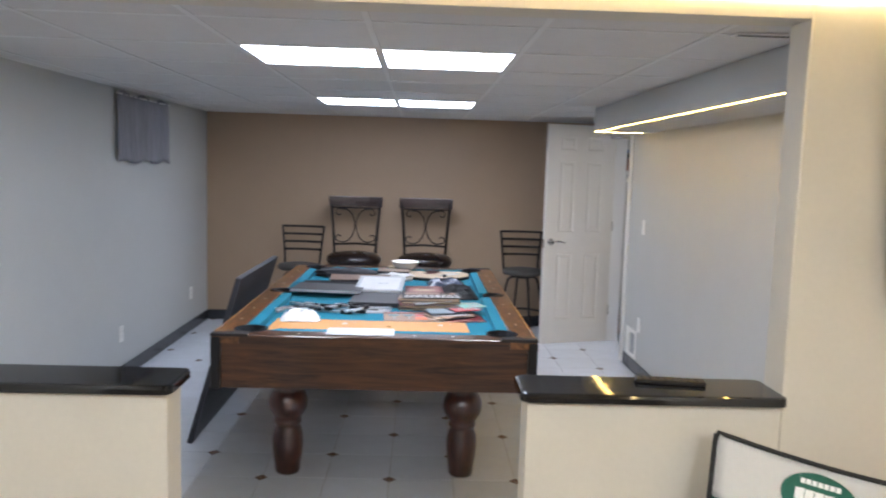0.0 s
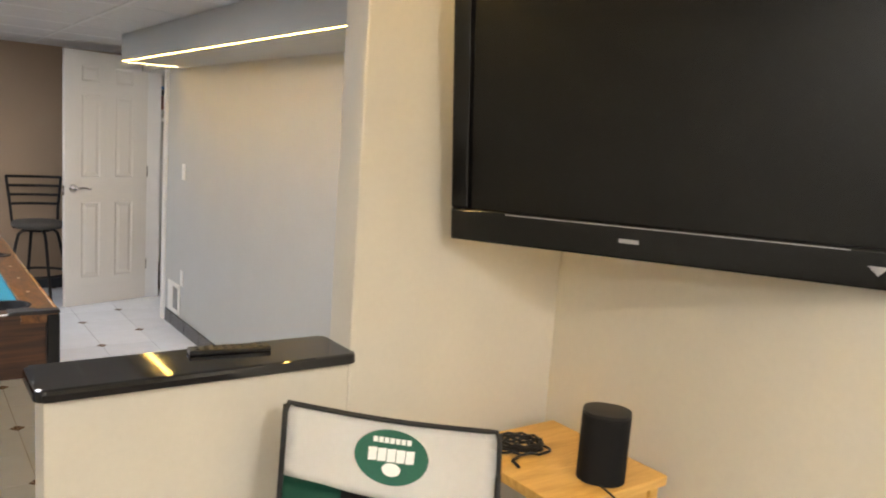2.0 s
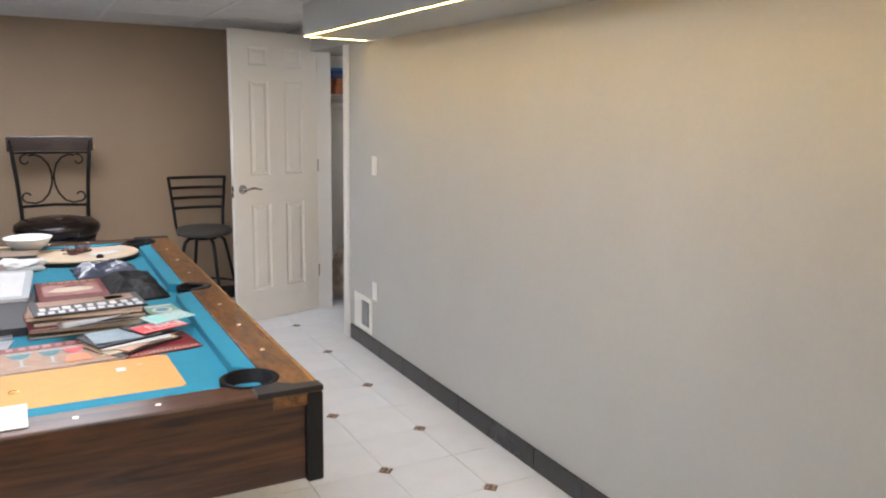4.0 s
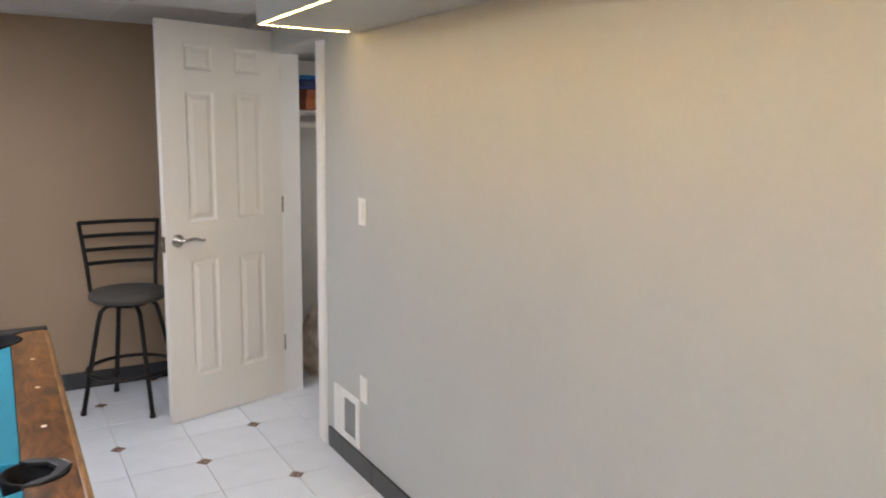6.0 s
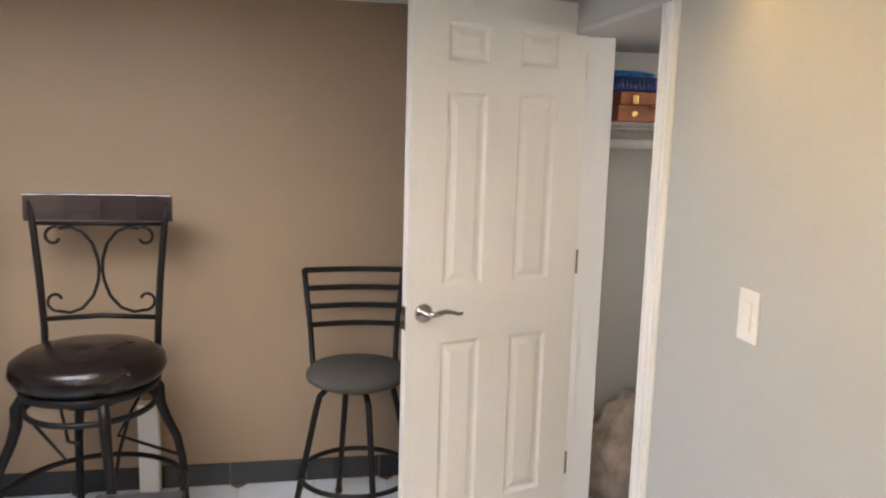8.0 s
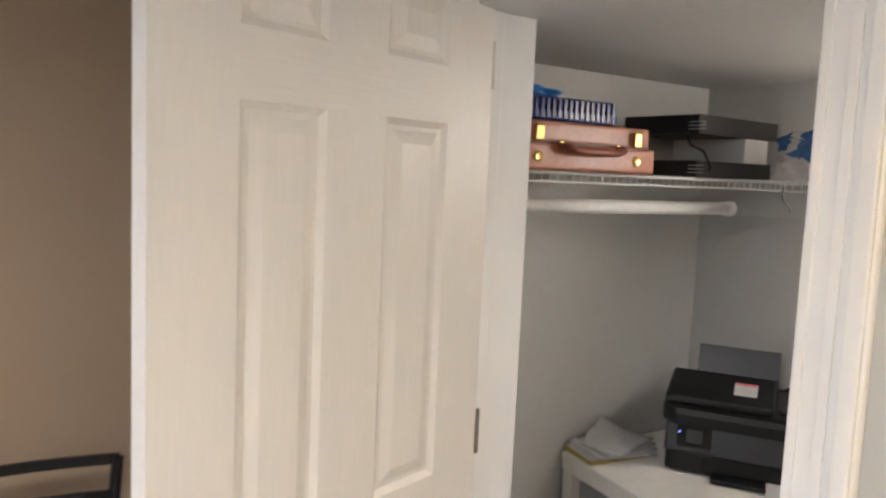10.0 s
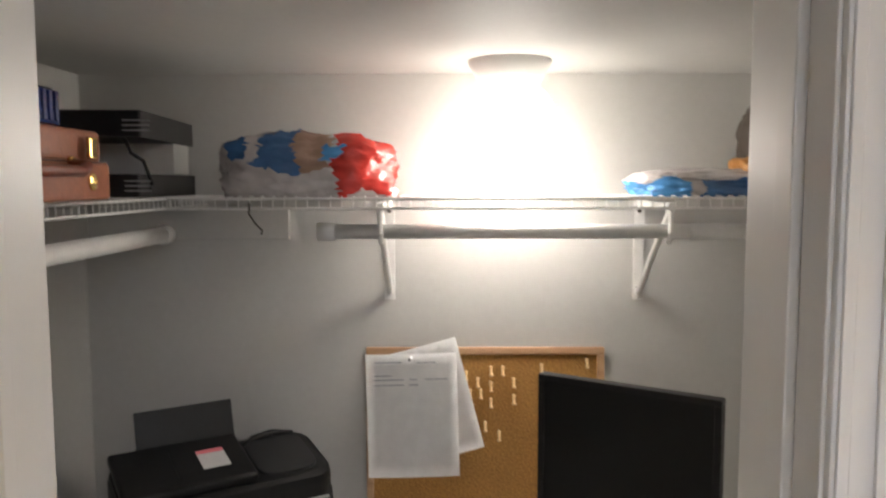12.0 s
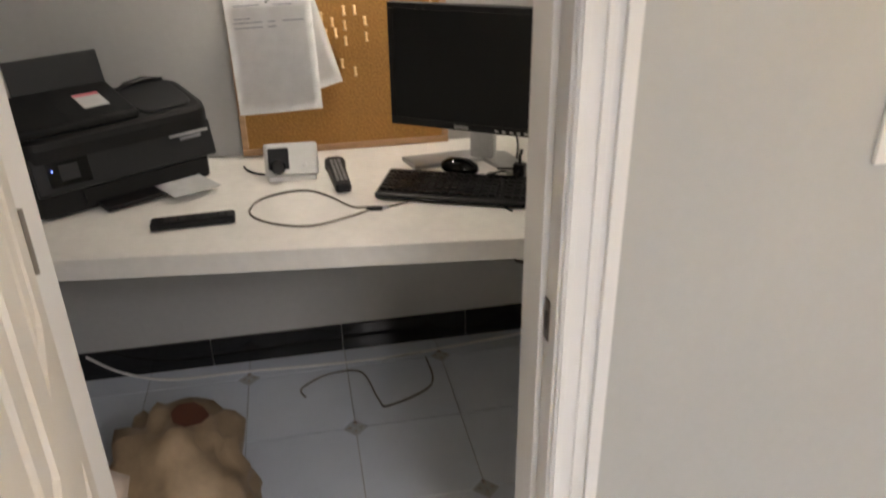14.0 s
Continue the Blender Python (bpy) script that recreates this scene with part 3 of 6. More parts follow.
cup = None
for x, y, k in ((0.60, CY0, 1), (0.60, CY1, 1), (-0.60, CY0, 1), (-0.60, CY1, 1), (0.665, YM, 0.87), (-0.665, YM, 0.87)):
    r = 0.073
    if not cup:
        cup = part("pocket", lathe([(0.05, 0.68), (r - 0.008, 0.70), (r, 0.79), (r + 0.005, TZ + 0.001), (r + 0.001, TZ + 0.003), (r - 0.009, TZ + 0.001), (r - 0.014, 0.72), (0.03, 0.71)], 28), LEATHER, table, "black leather drop pocket", True)
        q = cup
    else:
        q = again(cup, (0, 0, 0))
    q.location, q.scale = (x, y, 0.0), (k, k, 1)
for s in (1, -1):
    bm = bmesh.new()
    add_box(bm, min(s * 0.715, s * 0.735), max(s * 0.715, s * 0.735), Y0 + 0.04, Y1 - 0.04, 0.565, 0.776)
    part("side_apron", bm, OAK_SIDE, table)
part("end_apron", box(-0.715, 0.715, Y0 + 0.015, Y0 + 0.037, 0.565, 0.776, 0.003), OAK, table)
part("end_apron", box(-0.715, 0.715, Y1 - 0.037, Y1 - 0.015, 0.565, 0.776, 0.003), OAK, table)
part("end_trim", box(-0.735, 0.735, Y0 + 0.006, Y0 + 0.02, 0.782, 0.806, 0.004), mat("bright_trim", (0.30, 0.19, 0.10), 0.2, coat=0.6), table, "glossy wooden edge trim")
part("underframe", box(-0.70, 0.70, Y0 + 0.06, Y1 - 0.06, 0.55, 0.74), mat("dark_plywood", (0.06, 0.035, 0.02), 0.7), table)
for sx in (1, -1):
    part("rail_moulding", tube([(sx * (O - 0.002), Y0 + 0.05, TZ - 0.012), (sx * (O - 0.002), Y1 - 0.05, TZ - 0.012)], 0.013, 10), OAK_EDGE, table, "worn golden wooden edge moulding", True)
    for yy, sy, cy in ((Y0, -1, CY0), (Y1, 1, CY1)):
        o = [(0.60 + 0.080 * math.cos(radians(a)), cy + sy * 0.080 * math.sin(radians(a))) for a in range(100, 50, -7)]
        o += [(0.69, yy - sy * 0.040), (O + 0.006, yy - sy * 0.036), (O + 0.006, yy + sy * 0.004), (0.585, yy + sy * 0.004)]
        o = [(sx * x, y) for x, y in o]
        part("corner_cap", slab(o, TZ - 0.010, TZ + 0.0045, 0.003), CAP_GREY, table, "dark grey plastic corner cap")
    o = [(sx * x, y) for x, y in ((I - 0.004, YM + 0.066), (I + 0.03, YM + 0.069), (0.705, YM + 0.045), (0.735, YM + 0.004), (0.705, YM - 0.045), (I + 0.03, YM - 0.069), (I - 0.004, YM - 0.066),
                                  (0.655, YM - 0.05), (0.69, YM - 0.035), (0.705, YM), (0.69, YM + 0.035), (0.655, YM + 0.05))]
    part("pocket_iron", slab(o, TZ - 0.004, TZ + 0.005, 0.003), CAP_GREY, table, "dark pocket surround on the rail")
for sx in (1, -1):
    for yy, sy in ((Y0, 1), (Y1, -1)):
        bm = bmesh.new()
        a, b = sorted((sx * 0.712, sx * 0.757))
        c0, c1 = sorted((yy - sy * 0.004, yy + sy * 0.045))
        add_box(bm, a, b, c0, c1, 0.56, TZ - 0.012, 0.010, 3)
        part("corner_guard", bm, BLACK_PL, table, "black plastic corner guard")
dot = part("sight", lathe([(0.007, 0), (0.007, 0.0012), (0.0, 0.0014)], 12), IVORY, table)
dot.location = (0.695, Y0 + 0.36, TZ)
for sx in (1, -1):
    for y in (4.28, 4.57, 4.86, 5.45, 5.76, 6.05):
        again(dot, (sx * 0.695, y, TZ))
for yy in (Y0 + 0.05, Y1 - 0.05):
    for x in (-0.36, -0.18, 0.0, 0.18, 0.36):
        again(dot, (x, yy, TZ - 0.001))
leg_prof = [(0.070, 0.0), (0.078, 0.015), (0.080, 0.05), (0.090, 0.10), (0.096, 0.16), (0.092, 0.21), (0.078, 0.245), (0.072, 0.255), (0.084, 0.265), (0.086, 0.280), (0.078, 0.290),
            (0.100, 0.315), (0.118, 0.345), (0.124, 0.375), (0.118, 0.405), (0.100, 0.435), (0.086, 0.448), (0.098, 0.458), (0.098, 0.474), (0.090, 0.482)]
leg = part("leg", lathe([(r * 0.84, z) for r, z in leg_prof], 28), MAHOGANY, table, "thick turned red-brown leg", True)
leg.location = (-0.47, 4.34, 0)
block = part("leg_block", box(-0.088, 0.088, -0.088, 0.088, 0.4822, 0.5645, 0.006), MAHOGANY, table, "square top block of a leg")
block.location = (-0.47, 4.34, 0)
for x, y in ((0.44, 4.34), (-0.47, 6.03), (0.44, 6.03)):
    again(leg, (x, y, 0))
    again(block, (x, y, 0))

# board leaning on the table
bd = tagged(mesh_ob("leaning_board", turned(box(-0.015, 0.015, -0.55, 0.55, 0, 1.0, 0.004), pose(-1.08, 5.25, 0.0, 0, 16.2, 0)), mat("dark_laminate", (0.018, 0.019, 0.025), 0.5, scale=30, vary=0.1, big=0.1)),
            "large dark laminate board leaning against the pool table", "board")

# ---- clutter on the table ----
def paper_mat(name, color, rough=0.6, vary=0.04):
    return mat(name, color, rough, scale=30, vary=vary, big=0.05)


WHITE_P = paper_mat("white_paper", (0.55, 0.55, 0.55))
CREAM_P = paper_mat("cream_paper", (0.58, 0.48, 0.35))
MANILA = paper_mat("manila_paper", (0.54, 0.26, 0.070))
RED_P = paper_mat("dark_red_cover", (0.15, 0.016, 0.020), 0.35)
BRIGHT_RED = paper_mat("bright_red", (0.62, 0.05, 0.05), 0.35)
GREEN_P = paper_mat("pale_green", (0.14, 0.27, 0.19), 0.4, 0.2)
MINT = paper_mat("mint_green", (0.22, 0.50, 0.46), 0.4)
TAN_P = paper_mat("tan_cover", (0.48, 0.30, 0.20), 0.4, 0.25)
PINK_P = paper_mat("rose_cover", (0.36, 0.17, 0.15), 0.4, 0.25)
DARK_P = paper_mat("dark_cover", (0.014, 0.014, 0.017), 0.45)
ORANGE_P = paper_mat("orange_print", (0.75, 0.17, 0.06), 0.4)
GREY_P = paper_mat("grey_print", (0.33, 0.35, 0.37), 0.4)
PLASTIC_BAG = mat("black_plastic_bag", (0.006, 0.006, 0.007), 0.55, scale=20, vary=0.3, bump=0.10, bscale=30, spec=0.12)
CLEAR_BAG = mat("cloudy_plastic", (0.07, 0.08, 0.12), 0.2, scale=14, vary=0.5, big=0.4, bump=0.6, bscale=30)
SILVER = mat("silver_metal", (0.55, 0.56, 0.58), 0.3, 0.9, scale=60, vary=0.2)


def flat_book(name, x, y, z, w, d, t, turn, cover, label, category, pages=None, marks=(), group=""):
    """A book or magazine lying flat: covers, page block, and plain printed bars (x, y, w, d, material) on top."""
    b = holder(name, pose(x, y, z, 0, 0, turn), label, category, group)
    if t > 0.006:
        part("page_block", box(-w / 2 + 0.003, w / 2 - 0.004, -d / 2 + 0.003, d / 2 - 0.003, 0.0015, t - 0.0015), pages or WHITE_P, b)
        part("cover", box(-w / 2, w / 2, -d / 2, d / 2, t - 0.0016, t, 0.0005), cover, b)
        part("back_cover", box(-w / 2, w / 2, -d / 2, d / 2, 0, 0.0016), cover, b)
        part("spine", box(-w / 2, -w / 2 + 0.003, -d / 2, d / 2, 0.0016, t - 0.0017), cover, b)
    else:
        part("cover", box(-w / 2, w / 2, -d / 2, d / 2, 0, t, 0.0004), cover, b)
    for mx, my, mw, md, mm in marks:
        part("print", box(mx - mw / 2, mx + mw / 2, my - md / 2, my + md / 2, t + 0.0002, t + 0.0009), mm, b)
    return b


def crumple(name, x, y, z, sx, sy, sz, material, label, category, seed=0, turn=0.0, power=2.0):
    """A limp bag or cloth heap lying on its base."""
    bm = bmesh.new()
    bmesh.ops.create_icosphere(bm, subdivisions=4, radius=1)
    for v in bm.verts:
        p = v.co.copy()
        q = abs(p.x) ** power + abs(p.y) ** power + abs(p.z) ** power
        p /= q ** (1 / power)
        n1 = noise.noise(p * 2.1 + Vector((seed, 0, 0)))
        n2 = abs(noise.noise(p * 5.0 + Vector((0, seed, 3)))) * 0.5
        n3 = noise.noise(p * 11.0 + Vector((3, seed, 0))) * 0.12
        p *= 1 + 0.30 * n1 - 0.35 * n2 + n3
        v.co = Vector((p.x * sx, p.y * sy, max(0.0, (p.z + 0.55) * sz / 1.55)))
    ob = mesh_ob(name, bm, material, smooth=True)
    ob.matrix_basis = pose(x, y, z, 0, 0, turn)
    return tagged(ob, label, category)


def print_bars(x0, x1, y, h, n, material, seed=1):
    """Unreadable lettering: a row of plain bars of uneven width."""
    r_ = random.Random(seed)
    step = (x1 - x0) / n
    return [(x0 + step * (k + 0.5), y + r_.uniform(-0.04, 0.04) * h, step * r_.uniform(0.5, 0.82), h * r_.uniform(0.75, 1.0), material) for k in range(n)]


def print_shape(outline, z, material, parent):
    """A printed figure on a cover."""
    return part("print", slab(outline, z + 0.0006, z + 0.0013), material, parent)


def limp_bag(name, x, y, z, w, d, h, material, label, seed, turn=0.0, skew=0.0):
    """A slack plastic bag: a flat pouch with sharp folds and a ragged outline."""
    bm = bmesh.new()
    n = 34
    top, low = [], []
    for i in range(n + 1):
        for j in range(n + 1):
            u, v = 2 * i / n - 1, 2 * j / n - 1
            p = Vector((u * 1.3, v * 1.7, seed))
            ragged = 1 + 0.10 * noise.noise(p * 1.5)
            fold = (1 - abs(noise.noise(p * 0.9))) ** 2 * 0.72 + (1 - abs(noise.noise(p * 2.4 + Vector((5, 2, 0))))) ** 4 * 0.28
            edge = (1 - abs(u) ** 4) * (1 - abs(v) ** 4)
            xx, yy = (u * w / 2 + skew * v * d / 2) * ragged, v * d / 2 * ragged
            top.append(bm.verts.new((xx, yy, 0.002 + h * edge * (0.25 + 0.75 * fold))))
            low.append(bm.verts.new((xx, yy, 0.0)))
    m = n + 1
    for i in range(n):
        for j in range(n):
            a, b, c, e = i * m + j, (i + 1) * m + j, (i + 1) * m + j + 1, i * m + j + 1
            bm.faces.new((top[a], top[b], top[c], top[e]))
            bm.faces.new((low[a], low[e], low[c], low[b]))
    for k in range(n):
        for p, q in ((k * m, (k + 1) * m), ((k + 1) * m + n, k * m + n), (k + 1, k), (n * m + k, n * m + k + 1)):
            bm.faces.new((low[p], low[q], top[q], top[p]))
    ob = mesh_ob(name, bm, material, smooth=True)
    ob.matrix_basis = pose(x, y, z, 0, 0, turn)
    return tagged(ob, label, "plastic bag")


Z = BED + 0.001
env = holder("manila_envelope", pose(0.215, 4.29, Z, 0, 0, 2), "large manila envelope lying flat on the teal cloth", "envelope", "manila envelopes")
part("body", slab([(-0.25, -0.15), (0.235, -0.15), (0.25, -0.135), (0.25, 0.135), (0.225, 0.15), (-0.25, 0.15)], 0, 0.006, 0.001), MANILA, env)
part("flap", slab([(-0.25, -0.145), (-0.20, -0.12), (-0.19, 0.12), (-0.25, 0.145)], 0.0062, 0.0080, 0.0006), MANILA, env)
part("clasp", box(-0.165, -0.145, -0.012, 0.012, 0.0062, 0.0085), BRASS, env)
part("label_sticker", box(0.10, 0.125, 0.045, 0.075, 0.0062, 0.0068), WHITE_P, env)
part("stain", slab([(0.165 + 0.008 * math.cos(k), 0.085 + 0.006 * math.sin(k)) for k in range(6)], 0.0062, 0.0066), TAN_P, env)
env2 = copy_thing(env, pose(-0.285, 4.29, Z, 0, 0, -1))
tagged(mesh_ob("white_sheet", box(-0.165, 0.155, -0.13, 0.02, 0, 0.0018), WHITE_P), "white sheet of paper on the table's edge", "paper").matrix_basis = pose(-0.06, 4.08, TZ + 0.001, -0.0, 0, 1)
limp_bag("plastic_bag", -0.41, 4.42, Z + 0.009, 0.20, 0.14, 0.060, mat("white_plastic_film", (0.72, 0.72, 0.72), 0.35, scale=20, vary=0.1, bump=0.6, bscale=40), "crumpled white plastic bag on an envelope", 3.3, 8)

# magazines, sleeves and picture books
DEEP_TEAL = paper_mat("deep_teal_print", (0.03, 0.16, 0.19), 0.35)
SKIN_TAN = paper_mat("warm_tan_print", (0.30, 0.175, 0.11), 0.35, 0.18)
PALE_BLUE = paper_mat("pale_blue_print", (0.20, 0.26, 0.30), 0.35, 0.12)
mz = flat_book("magazine", 0.185, 4.575, Z, 0.33, 0.25, 0.007, 4, SKIN_TAN, "magazine with printed wine glasses and orange shapes on its cover", "magazine",
               marks=[(0, 0.098, 0.325, 0.048, RED_P)])
for mark in print_bars(-0.15, 0.15, 0.098, 0.036, 9, PINK_P, 4):
    part("print", box(mark[0] - mark[2] / 2, mark[0] + mark[2] / 2, mark[1] - mark[3] / 2, mark[1] + mark[3] / 2, 0.008, 0.0086), mark[4], mz)
for gx, fill in ((-0.11, DEEP_TEAL), (-0.03, DEEP_TEAL), (0.035, BRIGHT_RED), (0.11, PALE_BLUE)):
    print_shape([(gx - 0.036, 0.055), (gx - 0.022, 0.005), (gx - 0.004, -0.015), (gx - 0.004, -0.075), (gx - 0.025, -0.085), (gx + 0.025, -0.085), (gx + 0.004, -0.075), (gx + 0.004, -0.015),
                 (gx + 0.022, 0.005), (gx + 0.036, 0.055)][::-1], 0.007, WHITE_P if fill is PALE_BLUE else GREY_P, mz)
    print_shape([(gx - 0.031, 0.040), (gx - 0.020, 0.006), (gx, -0.008), (gx + 0.020, 0.006), (gx + 0.031, 0.040)][::-1], 0.0078, fill, mz)
print_shape([(0.0, -0.095), (0.07, -0.095), (0.062, -0.035), (0.035, -0.022), (0.008, -0.035)], 0.0084, ORANGE_P, mz)
flat_book("book", 0.448, 4.572, Z, 0.23, 0.20, 0.004, 9, RED_P, "thin dark red album sleeve on the teal cloth", "book", marks=print_bars(-0.10, 0.105, -0.082, 0.013, 16, TAN_P, 7))
zz = Z + 0.005
stack = [(0.385, 4.60, 0.24, 0.17, 0.004, 34, DARK_P), (0.375, 4.61, 0.24, 0.16, 0.003, 27, CREAM_P), (0.39, 4.615, 0.22, 0.16, 0.004, 41, TAN_P), (0.375, 4.61, 0.22, 0.15, 0.003, 15, WHITE_P),
         (0.37, 4.63, 0.25, 0.15, 0.005, 22, DARK_P), (0.36, 4.625, 0.20, 0.13, 0.003, 10, PALE_BLUE), (0.45, 4.66, 0.15, 0.13, 0.004, 30, DARK_P)]
for x, y, w, d, t, r, c in stack:
    flat_book("record_sleeve", x, y, zz, w, d, t, r, c, "worn paper sleeve in a loose pile on the table", "sleeve", group="pile of paper sleeves")
    zz += t + 0.0012
sg = flat_book("sign_plate", 0.468, 4.632, zz + 0.001, 0.155, 0.088, 0.003, 22, BRIGHT_RED, "small red sign plate with white letters and border", "sign",
               marks=[(0, 0.040, 0.145, 0.003, WHITE_P), (0, -0.040, 0.145, 0.003, WHITE_P), (0.073, 0, 0.003, 0.082, WHITE_P)])
sg2 = flat_book("sign_plate", 0.507, 4.716, zz + 0.006, 0.150, 0.098, 0.003, 24, MINT, "small green sign plate with white letters and border", "sign",
                marks=[(0, 0.045, 0.14, 0.004, WHITE_P), (0, -0.045, 0.14, 0.004, WHITE_P), (0.071, 0, 0.004, 0.09, WHITE_P), (-0.071, 0, 0.004, 0.09, WHITE_P)])


def lettering(text, size, m, material, parent, name="lettering"):
    cu = bpy.data.curves.new(name, "FONT")
    cu.body, cu.size, cu.extrude = text, size, 0.0006
    cu.align_x, cu.align_y = "CENTER", "CENTER"
    tmp = bpy.data.objects.new("tmp", cu)
    scene.collection.objects.link(tmp)
    me = bpy.data.meshes.new_from_object(tmp.evaluated_get(bpy.context.evaluated_depsgraph_get()))
    bpy.data.objects.remove(tmp)
    me.materials.clear()
    me.materials.append(material)
    ob = new(name, me)
    ob.parent = parent
    ob.matrix_basis = m
    return ob


lettering("BE", 0.075, pose(0.022, 0, 0.0045, 0, 0, 180), WHITE_P, sg2)
lettering("DIN", 0.066, pose(0.012, 0, 0.0045, 0, 0, 180), WHITE_P, sg)
zz = Z
stack = [(0.27, 4.90, 0.36, 0.23, 0.010, 2, DARK_P, CREAM_P), (0.28, 4.91, 0.35, 0.22, 0.016, -4, TAN_P, CREAM_P), (0.26, 4.90, 0.34, 0.22, 0.008, 5, RED_P, WHITE_P),
         (0.28, 4.90, 0.34, 0.21, 0.014, 1, DARK_P, CREAM_P), (0.27, 4.91, 0.35, 0.20, 0.012, -2, SKIN_TAN, CREAM_P)]
for x, y, w, d, t, r, c, pg in stack:
    flat_book("book", x, y, zz, w, d, t, r, c, "picture book in a stack on the table", "book", pages=pg, group="stack of picture books")
    zz += t + 0.0008
flat_book("magazine", 0.28, 4.915, zz, 0.345, 0.20, 0.006, 5, DARK_P, "black magazine with large white lettering on a book stack", "magazine",
          marks=print_bars(-0.165, 0.165, -0.072, 0.036, 11, WHITE_P, 11) + print_bars(-0.16, 0.165, -0.024, 0.044, 9, WHITE_P, 15) + [(0.0, 0.05, 0.30, 0.07, SKIN_TAN), (0.09, 0.05, 0.06, 0.05, DARK_P)])
bm = bmesh.new()
g = [[bm.verts.new((-0.11 + 0.22 * i / 8, -0.035 + 0.07 * j / 8, 0.002 + 0.028 * (i / 8) ** 2 * (1 - j / 8))) for j in range(9)] for i in range(9)]
for i in range(8):
    for j in range(8):
        bm.faces.new((g[i][j], g[i + 1][j], g[i + 1][j + 1], g[i][j + 1]))
bmesh.ops.solidify(bm, geom=bm.faces[:], thickness=0.0008)
fp = tagged(mesh_ob("loose_page", bm, WHITE_P, smooth=True), "curled loose white page poking from the book stack", "paper")
fp.matrix_basis = pose(0.29, 4.755, Z + 0.046, 0, 0, 8)
lf = flat_book("leaflet", 0.525, 4.965, Z, 0.11, 0.16, 0.008, 8, GREEN_P, "pale green printed leaflet beside the books", "leaflet", marks=[(0, 0.06, 0.09, 0.016, WHITE_P), (0, -0.062, 0.09, 0.014, DARK_P)])
print_shape([(0.036 * math.cos(2 * math.pi * k / 20), 0.036 * math.sin(2 * math.pi * k / 20)) for k in range(20)], 0.008, WHITE_P, lf)
print_shape([(0.024 * math.cos(2 * math.pi * k / 20), 0.024 * math.sin(2 * math.pi * k / 20)) for k in range(20)], 0.0086, DEEP_TEAL, lf)
pk = flat_book("picture_book", 0.245, 5.34, Z, 0.24, 0.33, 0.03, 3, RED_P, "dark red picture book with a cream and rose cover print", "book", pages=CREAM_P, marks=[(0, 0.0, 0.20, 0.19, PINK_P)] + print_bars(-0.10, 0.10, 0.135, 0.03, 7, TAN_P, 3))
print_shape([(-0.085, -0.03), (-0.02, -0.055), (0.07, -0.03), (0.08, 0.0), (0.02, 0.035), (-0.05, 0.03)], 0.0312, CREAM_P, pk)
print_shape([(-0.03, 0.045), (0.03, 0.04), (0.06, 0.065), (0.0, 0.078)], 0.0312, RED_P, pk)
fr = flat_book("framed_picture", 0.03, 5.38, Z + 0.03, 0.30, 0.30, 0.014, -4, GREY_P, "pale framed picture with a small drawing, propped on a case", "picture frame", marks=[(0, 0, 0.25, 0.25, WHITE_P), (0.02, -0.01, 0.06, 0.03, GREY_P)])
fr.matrix_basis = pose(-0.04, 5.36, Z + 0.052, 9, 0, -4)
flat_book("flat_case", -0.04, 5.10, Z, 0.30, 0.50, 0.028, -3, DARK_P, "flat black plastic case on the table", "case", pages=DARK_P)
flat_book("flat_case", -0.20, 5.75, Z, 0.42, 0.26, 0.045, 3, mat("brown_box", (0.16, 0.10, 0.07), 0.6, vary=0.1), "flat brown box at the table's far end", "box", pages=DARK_P)
flat_book("binder", -0.40, 5.50, Z, 0.50, 0.30, 0.03, 4, PLASTIC_BAG, "dark grey binder lying on the table", "binder", pages=DARK_P, group="dark binders")
flat_book("binder", -0.36, 5.26, Z + 0.031, 0.44, 0.26, 0.02, -6, DARK_P, "dark grey binder lying on the table", "binder", pages=GREY_P, group="dark binders")
limp_bag("plastic_bag", 0.475, 5.44, Z, 0.21, 0.54, 0.040, PLASTIC_BAG, "limp black plastic bag on the table", 7.1, 6, 0.06)
pb = limp_bag("plastic_bag", 0.40, 5.765, Z + 0.002, 0.26, 0.22, 0.05, CLEAR_BAG, "shiny blue-grey plastic bag with pale print", 11.6, 4)

# oval wooden tray with small things
tray = holder("oval_tray", pose(0.31, 6.165, Z, 0, 0, -12), "pale oval wooden board with black edge, holding small things", "tray")
TRAYWOOD = mat("pale_wood_board", (0.52, 0.41, 0.29), 0.5, scale=25, vary=0.06, big=0.06)
ell = lambda a, b, n=44: [(a * math.cos(2 * math.pi * k / n), b * math.sin(2 * math.pi * k / n)) for k in range(n)]
part("top", slab(ell(0.275, 0.232), 0.020, 0.026, 0.002), TRAYWOOD, tray)
part("edge", slab(ell(0.278, 0.235), 0.0, 0.0195), BLACK_PL, tray, "black edge")
tz = Z + 0.027
for x, y, t, c, w, d in ((0.42, 6.08, 35, WHITE_P, 0.15, 0.06), (0.46, 6.12, 38, GREY_P, 0.12, 0.045)):
    tagged(mesh_ob("paper_slip", box(-w / 2, w / 2, -d / 2, d / 2, 0, 0.0015), c), "small paper slip on the oval board", "paper").matrix_basis = pose(x, y, tz + (0.002 if c is WHITE_P else 0), 0, 0, t)
knob_ = part("knob", lathe([(0.016, 0), (0.017, 0.008), (0.012, 0.016), (0.0, 0.017)], 16), BLACK_PL, tray, "", True)
knob_.location = (0.12, -0.15, 0.026)
bm = bmesh.new()
rnd = random.Random(5)
